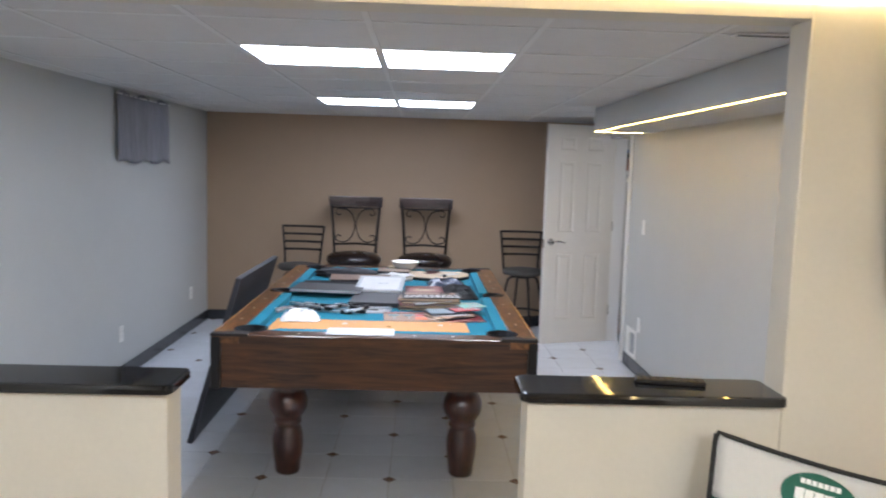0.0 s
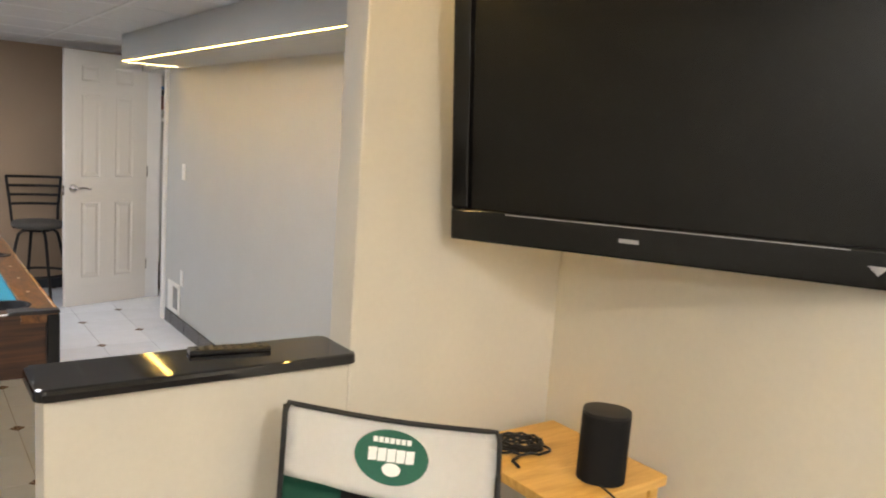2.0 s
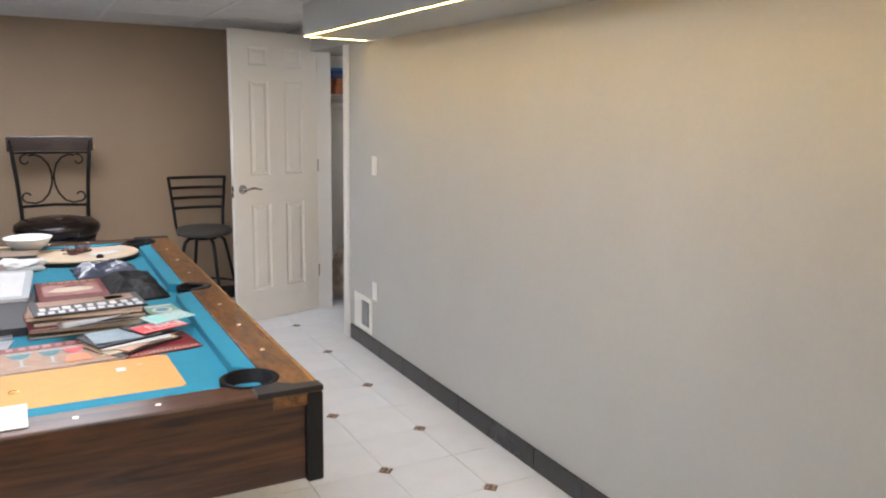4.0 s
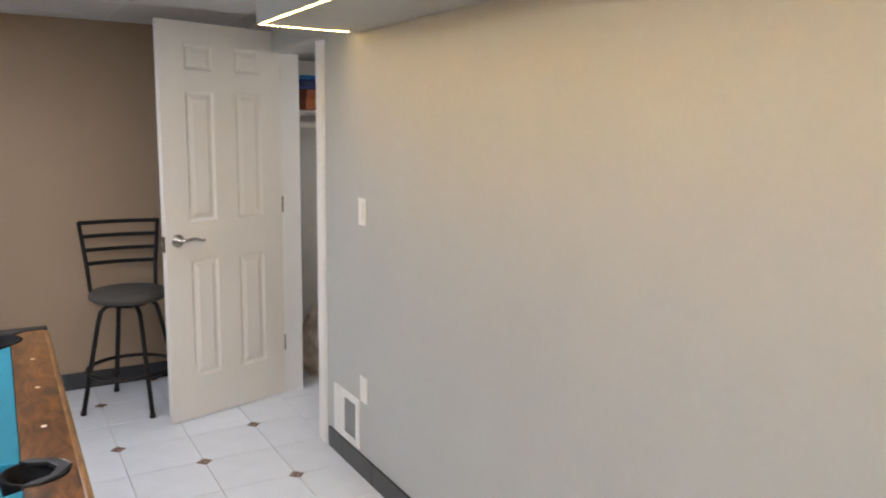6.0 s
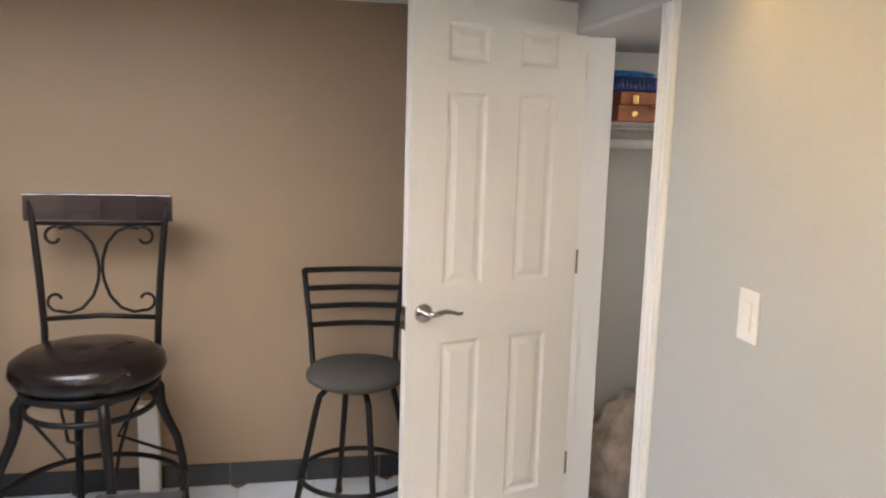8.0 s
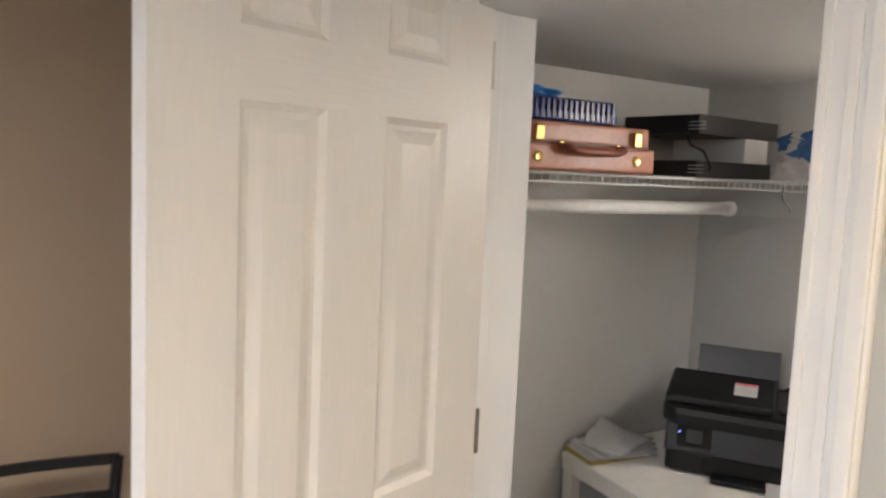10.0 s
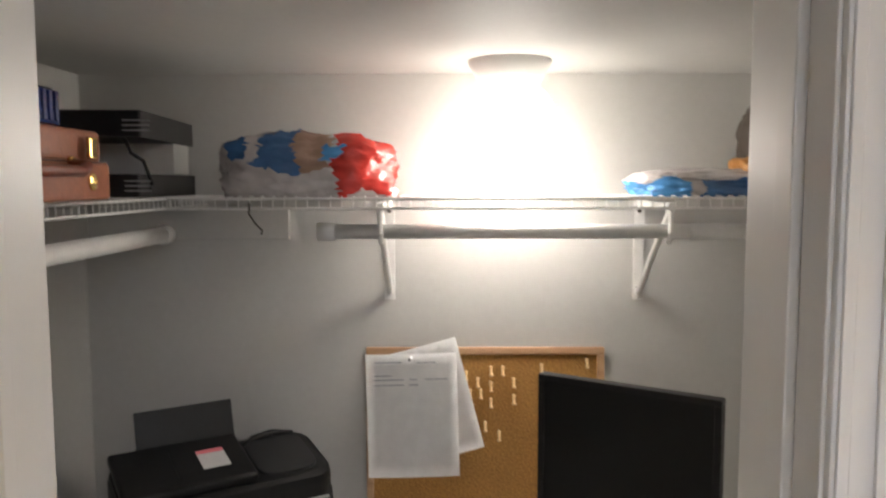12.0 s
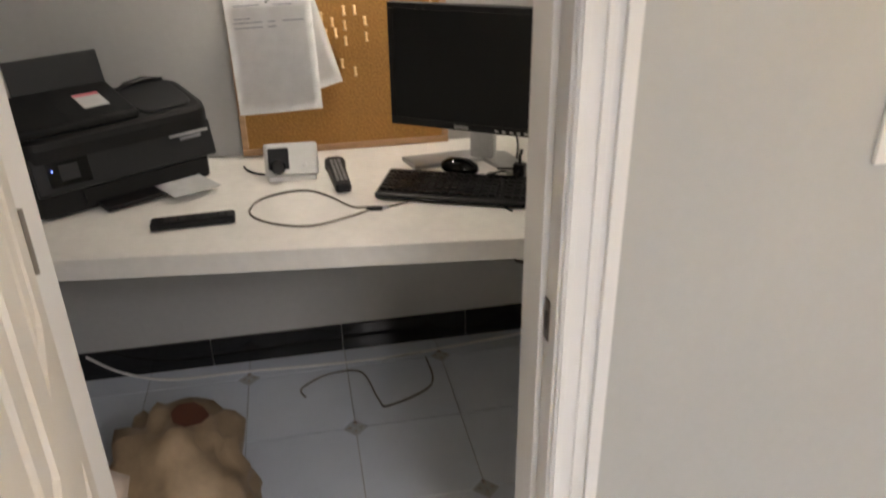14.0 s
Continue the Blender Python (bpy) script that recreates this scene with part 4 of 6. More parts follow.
for k in range(26):
    a, r = rnd.uniform(0, 6.28), rnd.uniform(0.0, 0.055)
    p = Vector((r * math.cos(a), r * math.sin(a), 0.006))
    pts = [p]
    for q in range(4):
        p = p + Vector((rnd.uniform(-0.03, 0.03), rnd.uniform(-0.03, 0.03), rnd.uniform(-0.004, 0.013)))
        p.z = max(0.004, p.z)
        pts.append(p)
    add_tube(bm, pts, 0.0028, 5)
jw = tagged(mesh_ob("tangled_beads", bm, mat("dark_red_beads", (0.10, 0.03, 0.025), 0.35, scale=60, vary=0.6, big=0.5)), "tangle of dark red and grey cords on the oval board", "cords", kind="stuff")
jw.location = (0.30, 6.13, tz)
bowl = tagged(mesh_ob("white_bowl", lathe([(0.04, 0), (0.05, 0.006), (0.085, 0.045), (0.105, 0.085), (0.108, 0.088), (0.101, 0.085), (0.08, 0.048), (0.045, 0.012), (0.0, 0.011)], 28), PLATE, smooth=True), "white plastic bowl among the clutter", "bowl")
bowl.location = (0.10, 6.28, tz)
bowl.scale = (1, 1, 0.8)
crumple("paper_heap", 0.04, 5.96, Z, 0.13, 0.10, 0.05, WHITE_P, "crumpled white papers at the table's far end", "paper", 21)
crumple("cloth_heap", -0.32, 6.08, Z, 0.24, 0.12, 0.06, mat("dark_cloth", (0.03, 0.03, 0.035), 0.9, bump=0.4), "dark cloth heap at the table's far end", "cloth", 15, 0, 2.6)
flat_book("cardboard_box", 0.02, 6.12, Z, 0.24, 0.16, 0.05, -2, mat("box_brown", (0.20, 0.14, 0.10), 0.7), "low brown cardboard box on the table", "box", pages=DARK_P)
cup_ = tagged(mesh_ob("paper_cup", lathe([(0.022, 0), (0.03, 0.06), (0.031, 0.062), (0.028, 0.06), (0.02, 0.004)], 18), CREAM_P, smooth=True), "small cream paper cup", "cup")
cup_.location = (0.0, 6.25, Z)
rnd = random.Random(9)
tool0 = None
for k in range(18):
    m = pose(-0.54 + 0.025 * k, 4.72 + rnd.uniform(-0.10, 0.14), Z + 0.004 + 0.008 * (k % 3), 0, 0, rnd.uniform(-50, 80))
    if tool0:
        copy_thing(tool0, m)
        continue
    tool0 = holder("hand_tool", m, "silver hand tool with black grip in a heap", "tool", "heap of hand tools")
    part("shaft", box(-0.10, 0.02, -0.011, 0.011, 0, 0.012, 0.003), SILVER, tool0)
    part("grip", box(0.015, 0.085, -0.011, 0.011, -0.003, 0.016, 0.005), BLACK_PL, tool0)
rnd = random.Random(12)
for k in range(7):
    y = 4.72 + 0.035 * k
    c = (GREY_P, SILVER, DARK_P)[k % 3]
    flat_book("photo_print", -0.06 + rnd.uniform(-0.05, 0.05), y, Z + 0.001 * k, 0.18, 0.11, 0.003, rnd.uniform(-14, 14), c, "glossy grey photo print on the teal cloth", "photo", group="loose photo prints")

# ---- bar chairs along the back wall ----
IRON = mat("black_iron", (0.010, 0.009, 0.009), 0.45, 0.2, spec=0.3, scale=60, vary=0.15, bump=0.1, bscale=90)
DARKWOOD = mat("dark_purple_brown_wood", (0.020, 0.008, 0.010), 0.25, scale=20, vary=0.2, stretch=(1, 8, 8), coat=0.4)
VINYL = mat("dark_brown_vinyl", (0.010, 0.006, 0.006), 0.27, spec=0.4, scale=60, vary=0.15, bump=0.12, bscale=140)
GREYSEAT = mat("grey_fabric_seat", (0.062, 0.058, 0.052), 0.8, scale=120, vary=0.15, big=0.1, bump=0.2, bscale=200)


def spiral(cx, cz, r0, r1, a0, a1, y, n=18):
    return [(cx + (r0 + (r1 - r0) * i / n) * math.cos(radians(a0 + (a1 - a0) * i / n)), y,
             cz + (r0 + (r1 - r0) * i / n) * math.sin(radians(a0 + (a1 - a0) * i / n))) for i in range(n + 1)]


def scroll_chair(m):
    """Swivel bar chair; it looks along -y, the back is at y = 0.19."""
    ch = holder("bar_chair", m, "black iron swivel bar chair with scroll back and round vinyl seat", "bar chair", "scroll-back bar chairs along the wall")
    part("seat", lathe([(0.0, 0.655), (0.20, 0.657), (0.245, 0.672), (0.262, 0.705), (0.255, 0.74), (0.22, 0.765), (0.13, 0.782), (0.0, 0.786)], 40), VINYL, ch, "thick round dark vinyl cushion", True)
    part("seat_band", lathe([(0.23, 0.63), (0.235, 0.655), (0.22, 0.656), (0.0, 0.65)], 36), IRON, ch, "", True)
    part("swivel", lathe([(0.10, 0.575), (0.10, 0.63), (0.0, 0.631)], 24), IRON, ch)
    part("leg_ring", tube([(0.215 * math.cos(2 * math.pi * k / 32), 0.215 * math.sin(2 * math.pi * k / 32), 0.565) for k in range(32)], 0.011, 8, True), IRON, ch, "", True)
    for sx in (1, -1):
        part("back_post", tube([(sx * 0.20, 0.17, 0.60), (sx * 0.203, 0.19, 0.80), (sx * 0.215, 0.20, 1.0), (sx * 0.235, 0.215, 1.22), (sx * 0.243, 0.22, 1.28)], 0.0135, 8), IRON, ch, "", True)
    part("crest_rail", slab([(-0.262, 0.205), (-0.13, 0.222), (0, 0.228), (0.13, 0.222), (0.262, 0.205), (0.262, 0.228), (0.13, 0.247), (0, 0.253), (-0.13, 0.247), (-0.262, 0.228)], 1.205, 1.305, 0.004), DARKWOOD, ch, "glossy dark wooden crest rail")
    part("lower_rail", tube([(-0.207, 0.19, 0.835), (0, 0.197, 0.845), (0.207, 0.19, 0.835)], 0.010, 8), IRON, ch, "", True)
    part("upper_rail", tube([(-0.225, 0.21, 1.195), (0, 0.217, 1.195), (0.225, 0.21, 1.195)], 0.008, 8), IRON, ch, "", True)
    for sx in (1, -1):
        curve = [(sx * x, 0.206, z) for x, z in ((-0.142, 1.178), (-0.10, 1.183), (-0.06, 1.165), (-0.025, 1.12), (-0.008, 1.06), (-0.006, 1.02),
                                                 (-0.010, 0.98), (-0.03, 0.92), (-0.07, 0.872), (-0.115, 0.855), (-0.155, 0.862))]
        part("scroll", tube(curve, 0.0065, 7), IRON, ch, "", True)
        part("scroll", tube([(sx * x, y, z) for x, y, z in spiral(-0.158, 1.145, 0.040, 0.016, 75, 340, 0.206)], 0.006, 7), IRON, ch, "", True)
        part("scroll", tube([(sx * x, y, z) for x, y, z in spiral(-0.158, 0.903, 0.042, 0.016, 275, 20, 0.204)], 0.006, 7), IRON, ch, "", True)
    for k in range(4):
        a = radians(24 + 90 * k)
        c_, s_ = math.cos(a), math.sin(a)
        prof = ((0.17, 0.64), (0.215, 0.628), (0.238, 0.59), (0.240, 0.53), (0.262, 0.46), (0.298, 0.38), (0.318, 0.28), (0.325, 0.14), (0.335, 0.0))
        part("leg", tube([(r * c_, r * s_, z) for r, z in prof], [0.016, 0.019, 0.021, 0.020, 0.018, 0.017, 0.016, 0.015, 0.015], 8), IRON, ch, "", True)
        part("brace", tube([(0.215 * math.cos(a + 0.4), 0.215 * math.sin(a + 0.4), 0.562), (0.12 * math.cos(a + 0.6), 0.12 * math.sin(a + 0.6), 0.40), (0.31 * c_, 0.31 * s_, 0.30)], 0.007, 6), IRON, ch, "", True)
    part("foot_ring", tube([(0.315 * math.cos(2 * math.pi * k / 36), 0.315 * math.sin(2 * math.pi * k / 36), 0.235) for k in range(36)], 0.0105, 8, True), IRON, ch, "", True)
    return ch


ch = scroll_chair(pose(0.262, 7.72, 0))
copy_thing(ch, pose(-0.420, 7.72, 0, 0, 0, 2))


def ladder_stool(m, turn):
    """Metal bar stool with four back slats; it looks along -y."""
    st = holder("bar_stool", m, "dark metal bar stool with ladder back and grey round seat", "bar stool", "ladder-back bar stools")
    part("seat", lathe([(0.0, 0.595), (0.175, 0.597), (0.198, 0.612), (0.20, 0.630), (0.185, 0.648), (0.10, 0.660), (0.0, 0.663)], 36), GREYSEAT, st, "grey fabric seat pad", True)
    part("swivel", lathe([(0.09, 0.565), (0.09, 0.599), (0.0, 0.5995)], 20), IRON, st)
    for sx in (1, -1):
        part("back_post", tube([(sx * 0.165, 0.09, 0.585), (sx * 0.172, 0.175, 0.64), (sx * 0.178, 0.20, 0.74), (sx * 0.205, 0.225, 1.0)], 0.0115, 8), IRON, st, "", True)
    for z, hw, yy in ((0.995, 0.208, 0.224), (0.92, 0.198, 0.217), (0.845, 0.190, 0.209), (0.77, 0.182, 0.202)):
        n = 8
        o = [(-hw + 2 * hw * k / n, yy + 0.028 * math.sin(math.pi * k / n) - 0.004) for k in range(n + 1)] + [(hw - 2 * hw * k / n, yy + 0.028 * math.sin(math.pi * k / n) + 0.006) for k in range(n + 1)]
        part("slat", slab(o, z - 0.011, z + 0.011, 0.002), IRON, st)
    for k in range(4):
        a = radians(turn + 90 * k)
        c_, s_ = math.cos(a), math.sin(a)
        lg = part("leg", tube([(r * c_, r * s_, z) for r, z in ((0.07, 0.575), (0.12, 0.572), (0.15, 0.545), (0.165, 0.49), (0.215, 0.25), (0.262, 0.02), (0.266, 0.0))], 0.0125, 8), IRON, st, "", True)
        ft = part("rubber_foot", lathe([(0.016, 0), (0.016, 0.02), (0.0, 0.021)], 10), BLACK_PL, lg)
        ft.location = (0.265 * c_, 0.265 * s_, 0)
    part("foot_ring", tube([(0.225 * math.cos(2 * math.pi * k / 36), 0.225 * math.sin(2 * math.pi * k / 36), 0.215) for k in range(36)], 0.0105, 8, True), IRON, st, "", True)
    return st


ladder_stool(pose(1.225, 7.80, 0), 192)
ladder_stool(pose(-0.955, 7.76, 0, 0, 0, -3), 45)
wb = tagged(mesh_ob("white_box", box(-0.04, 0.04, -0.03, 0.03, 0, 0.42, 0.004), PLATE), "narrow white carton standing against the tan wall", "carton")
wb.location = (0.38, 8.12, 0)

# ---- sitting area: television, side table, camp chair ----
GLOSS_BLACK = mat("gloss_black_plastic", (0.005, 0.005, 0.005), 0.12, scale=30, vary=0.1, spec=0.4)
SCREEN = mat("dark_screen", (0.0035, 0.003, 0.0025), 0.12, scale=10, vary=0.05, spec=0.35)
GREY_MARK = mat("grey_mark", (0.30, 0.30, 0.31), 0.4)
BL, BR, TL = Vector((1.484, 2.462, 1.299)), Vector((1.94, 1.500, 1.320)), Vector((1.418, 2.455, 2.01))
ux = (BR - BL).normalized()
uz = (TL - BL) - ux * (TL - BL).dot(ux)
H = uz.length
uz.normalize()
uy = uz.cross(ux)
W = (BR - BL).length
tv = holder("television", Matrix((ux, uy, uz)).transposed().to_4x4(), "large black flat television on an angled wall mount, off", "television")
tv.matrix_basis = Matrix.Translation(BL) @ Matrix((ux, uy, uz)).transposed().to_4x4()
bm = bmesh.new()
for x0, x1, z0, z1 in ((0, W, 0, 0.085), (0, W, H - 0.05, H), (0, 0.05, 0.085, H - 0.05), (W - 0.05, W, 0.085, H - 0.05)):
    add_box(bm, x0, x1, 0.0, 0.05, z0, z1, 0.006)
part("bezel", bm, GLOSS_BLACK, tv, "glossy black bezel")
part("screen", box(0.048, W - 0.048, 0.014, 0.03, 0.083, H - 0.048), SCREEN, tv, "dark screen, off")
part("back", box(0.03, W - 0.03, 0.05, 0.10, 0.04, H - 0.04, 0.015), BLACK_PL, tv)
part("badge", box(W * 0.43, W * 0.475, -0.0012, 0.0, 0.040, 0.050), GREY_MARK, tv)
part("trim_line", box(0.16, W - 0.12, -0.001, 0.0, 0.078, 0.0805), GREY_MARK, tv)
part("corner_mark", slab([(W - 0.085, 0.0), (W - 0.065, -0.020), (W - 0.045, 0.0)], 0, 0.0015), GREY_MARK, tv).matrix_basis = pose(0, -0.0005, 0.05, 90, 0, 0) @ pose(0, -0.0, 0)
mid = tv.matrix_basis @ Vector((W / 2, 0.10, H / 2))
inv = tv.matrix_basis.inverted()
wall_pt = Vector((RIGHT, mid.y - 0.10, mid.z))
elbow = Vector((RIGHT - 0.05, mid.y + 0.15, mid.z))
part("mount_arm", tube([inv @ mid, inv @ elbow, inv @ wall_pt], 0.018, 8), BLACK_PL, tv)

PINE = wood_mat("yellow_pine", (0.56, 0.31, 0.07), (0.78, 0.49, 0.15), 2.0, 0.4, (1.5, 14, 14), 0.15)
st = holder("side_table", pose(1.765, 2.262, 0), "small yellow pine side table in the corner", "table")
part("tabletop", box(-0.20, 0.20, -0.225, 0.225, 0.672, 0.70, 0.003), PINE, st)
for sx in (-1, 1):
    for sy in (-1, 1):
        part("leg", box(sx * 0.17 - 0.018, sx * 0.17 + 0.018, sy * 0.19 - 0.018, sy * 0.19 + 0.018, 0, 0.672, 0.003), PINE, st)
for sy in (-1, 1):
    part("apron", box(-0.152, 0.152, sy * 0.19 - 0.010, sy * 0.19 + 0.010, 0.60, 0.671), PINE, st)

MESHCLOTH = mat("black_speaker_mesh", (0.006, 0.006, 0.007), 0.7, spec=0.2, scale=400, vary=0.3, bump=0.3, bscale=600)


def rounded(w, d, r, n=8):
    return arc(w / 2 - r, d / 2 - r, r, 0, 90, n) + arc(-w / 2 + r, d / 2 - r, r, 90, 180, n) + arc(-w / 2 + r, -d / 2 + r, r, 180, 270, n) + arc(w / 2 - r, -d / 2 + r, r, 270, 360, n)


sp = holder("speaker", pose(1.782, 2.115, 0.70, 0, 0, -52), "small black smart speaker on the pine table", "speaker")
part("body", slab(rounded(0.128, 0.118, 0.05), 0.004, 0.182, 0.004), MESHCLOTH, sp)
part("top", slab(rounded(0.126, 0.116, 0.05), 0.1822, 0.190, 0.003), BLACK_PL, sp)
part("base", slab(rounded(0.118, 0.108, 0.045), 0.0, 0.004), BLACK_PL, sp)
part("cord", tube([(0.0, -0.055, 0.006), (0.03, -0.09, 0.004), (0.05, -0.12, 0.004)], 0.003, 6), BLACK_PL, sp)
bm = bmesh.new()
rnd = random.Random(2)
for k in range(7):
    a0, rr = rnd.uniform(0, 6.28), rnd.uniform(0.032, 0.055)
    add_tube(bm, [(rr * math.cos(a0 + 2 * math.pi * q / 20) * 1.25 + rnd.uniform(-0.002, 0.002), rr * math.sin(a0 + 2 * math.pi * q / 20) * (0.55 + 0.06 * k), 0.004 + 0.0035 * k + 0.006 * (1 + math.sin(3 * q + k)) / 2) for q in range(20)], 0.0032, 6, True)
add_tube(bm, [(0.0, -0.03, 0.004), (-0.02, -0.06, 0.004), (-0.01, -0.09, 0.004)], 0.0035, 6)
co = tagged(mesh_ob("coiled_cable", bm, BLACK_PL, smooth=True), "coiled black cable lying on the pine table", "cable")
co.matrix_basis = pose(1.70, 2.35, 0.70, 0, 0, -35) @ Matrix.Diagonal((1.35, 1.35, 1.2, 1))

# folding camp chair
CHAIR_WHITE = mat("white_polyester", (0.86, 0.86, 0.85), 0.75, scale=60, vary=0.015, big=0.02, bump=0.12, bscale=9)
CHAIR_GREEN = mat("dark_green_polyester", (0.01, 0.10, 0.065), 0.7, scale=200, vary=0.08, bump=0.2, bscale=10)
CHAIR_BLACK = mat("black_polyester", (0.015, 0.015, 0.016), 0.8, scale=200, vary=0.1)
A, B = Vector((1.015, 2.425, 0.0)), Vector((1.45, 2.165, 0.0))
cux = (B - A).normalized()
cuy = Vector((0, 0, 1)).cross(cux)
CW = (B - A).length
cc = holder("camp_chair", Matrix.Identity(4), "folding camp chair in white and green cloth with round emblem", "camp chair")
cc.matrix_basis = Matrix.Translation(A) @ Matrix((cux, cuy, Vector((0, 0, 1)))).transposed().to_4x4()


def top_z(u):
    return 0.928 - 0.055 * u - 0.030 * math.sin(math.pi * u)


def cloth(u0, u1, v0, v1, off=0.0, n=16, m_=10):
    """A piece of the sagging back: u across, v down from the top edge."""
    bm = bmesh.new()
    g = []
    for i in range(n + 1):
        u = u0 + (u1 - u0) * i / n
        row = []
        for j in range(m_ + 1):
            va, vb = (v(u) if callable(v) else v for v in (v0, v1))
            v = va + (vb - va) * j / m_
            sag = 0.055 * math.sin(math.pi * u) - 0.30 * v + 0.0035 * math.sin(11 * u + 26 * v + 2 * math.sin(6 * u)) * (1 - math.exp(-30 * v))
            row.append(bm.verts.new((CW * u, sag - 0.02 - off, top_z(u) - v)))
        g.append(row)
    for i in range(n):
        for j in range(m_):
            bm.faces.new((g[i][j], g[i][j + 1], g[i + 1][j + 1], g[i + 1][j]))
    bmesh.ops.solidify(bm, geom=bm.faces[:], thickness=0.002)
    return bm


white_low = lambda u: 0.152 + 0.028 * u + 0.012 * math.sin(math.pi * u)
part("back_band", cloth(0.0, 1.0, 0.0, white_low), CHAIR_WHITE, cc, "white cloth band", True)
part("back_side", cloth(0.0, 0.27, white_low, 0.42), CHAIR_GREEN, cc, "dark green cloth panel", True)
part("back_side", cloth(0.80, 1.0, white_low, 0.42), CHAIR_GREEN, cc, "dark green cloth panel", True)
part("back_panel", cloth(0.27, 0.80, white_low, 0.42), CHAIR_BLACK, cc, "black cloth panel", True)
edge = [(0, -0.02 - 0.3 * 0.40, top_z(0) - 0.40), (-0.002, -0.026, top_z(0) - 0.02), (0.006, -0.021, top_z(0) + 0.003)]
edge += [(CW * u, 0.055 * math.sin(math.pi * u) - 0.022, top_z(u) + 0.003) for u in [0.05 * k for k in range(1, 20)]]
edge += [(CW - 0.006, -0.021, top_z(1) + 0.003), (CW + 0.002, -0.026, top_z(1) - 0.02), (CW, -0.02 - 0.3 * 0.40, top_z(1) - 0.40)]
part("piping", tube(edge, 0.0065, 8), CHAIR_BLACK, cc, "black edge piping", True)


def on_cloth(u, v, off):
    return Vector((CW * u, 0.055 * math.sin(math.pi * u) - 0.30 * v + 0.0035 * math.sin(11 * u + 26 * v + 2 * math.sin(6 * u)) * (1 - math.exp(-30 * v)) - 0.02 - off, top_z(u) - v))


def decal(outline, off, material, name, parent):
    """A flat print that follows the cloth; outline in (u, v)."""
    bm = bmesh.new()
    cu, cv = sum(p[0] for p in outline) / len(outline), sum(p[1] for p in outline) / len(outline)
    rings = [[bm.verts.new(on_cloth(cu + (u - cu) * k, cv + (v - cv) * k, off)) for u, v in outline] for k in (1.0, 0.66, 0.33)]
    mid_ = bm.verts.new(on_cloth(cu, cv, off))
    n = len(outline)
    for a, b in zip(rings, rings[1:]):
        for i in range(n):
            bm.faces.new((a[i], a[(i + 1) % n], b[(i + 1) % n], b[i]))
    for i in range(n):
        bm.faces.new((rings[-1][i], rings[-1][(i + 1) % n], mid_))
    return part(name, bm, material, parent)


em = decal([(0.50 + 0.178 * math.cos(2 * math.pi * k / 36), 0.080 + 0.063 * math.sin(2 * math.pi * k / 36)) for k in range(36)], 0.004, CHAIR_GREEN, "emblem", cc)
for k in range(5):
    u = 0.41 + 0.045 * k
    decal([(u - 0.021, 0.062), (u + 0.021, 0.060), (u + 0.017, 0.090), (u - 0.024, 0.092)], 0.006, CHAIR_WHITE, "emblem_mark", em)
for k in range(7):
    u = 0.42 + 0.027 * k
    decal([(u - 0.011, 0.036), (u + 0.011, 0.035), (u + 0.011, 0.048), (u - 0.011, 0.049)], 0.006, CHAIR_WHITE, "emblem_mark", em)
decal([(0.50 + 0.045 * math.cos(2 * math.pi * k / 20), 0.108 + 0.015 * math.sin(2 * math.pi * k / 20)) for k in range(20)], 0.006, CHAIR_WHITE, "emblem_mark", em)
for x in (0.0, CW):
    part("post", tube([(x, -0.012, top_z(x / CW) - 0.005), (x, -0.135, 0.46), (x, 0.02, 0.0)], 0.0085, 8), IRON, cc)
    part("leg", tube([(x, -0.10, 0.42), (x, -0.58, 0.0)], 0.0085, 8), IRON, cc)
    part("leg", tube([(x, -0.55, 0.42), (x, 0.0, 0.01)], 0.0085, 8), IRON, cc)
bm = bmesh.new()
g = [[bm.verts.new((CW * i / 10, -0.11 - 0.44 * j / 10, 0.43 - 0.05 * math.sin(math.pi * i / 10) * math.sin(math.pi * j / 10))) for j in range(11)] for i in range(11)]
for i in range(10):
    for j in range(10):
        bm.faces.new((g[i][j], g[i + 1][j], g[i + 1][j + 1], g[i][j + 1]))
bmesh.ops.solidify(bm, geom=bm.faces[:], thickness=0.002)
part("seat", bm, CHAIR_GREEN, cc, "", True)

# things on the granite cap
rm = holder("remote_control", pose(0.945, 2.625, HALF_Z + 0.025, 0, 0, -8), "long black remote control on the granite cap", "remote control")
part("body", box(-0.10, 0.10, -0.022, 0.022, 0, 0.013, 0.005, 3), BLACK_PL, rm)
b0 = part("button", box(-0.005, 0.005, -0.004, 0.004, 0.013, 0.0145), BLACK_PL, rm)
b0.location = (-0.08, -0.01, 0)
for i in range(8):
    for j in range(2):
        again(b0, (-0.08 + 0.022 * i, -0.01 + 0.02 * j, 0.0003))

# wall shelf device beside the television
wd = holder("wall_device", pose(RIGHT, 1.44, 1.66), "white wall box with cords above a black round-lensed device", "wall device")
part("shelf", box(-0.08, 0, -0.085, 0.03, -0.018, -0.010, 0.003), PLATE, wd, "small white shelf")
part("body", box(-0.075, -0.005, -0.08, 0.055, -0.010, 0.062, 0.016, 3), BLACK_PL, wd, "black device")
part("box", box(-0.06, 0, -0.07, 0.05, 0.064, 0.135, 0.006), PLATE, wd, "white box")
ln = part("lens", lathe([(0.022, 0), (0.024, 0.006), (0.018, 0.009), (0.0, 0.008)], 20), GLOSS_BLACK, wd)
ln.matrix_basis = pose(-0.075, 0.0, 0.028, 0, -90, 0)
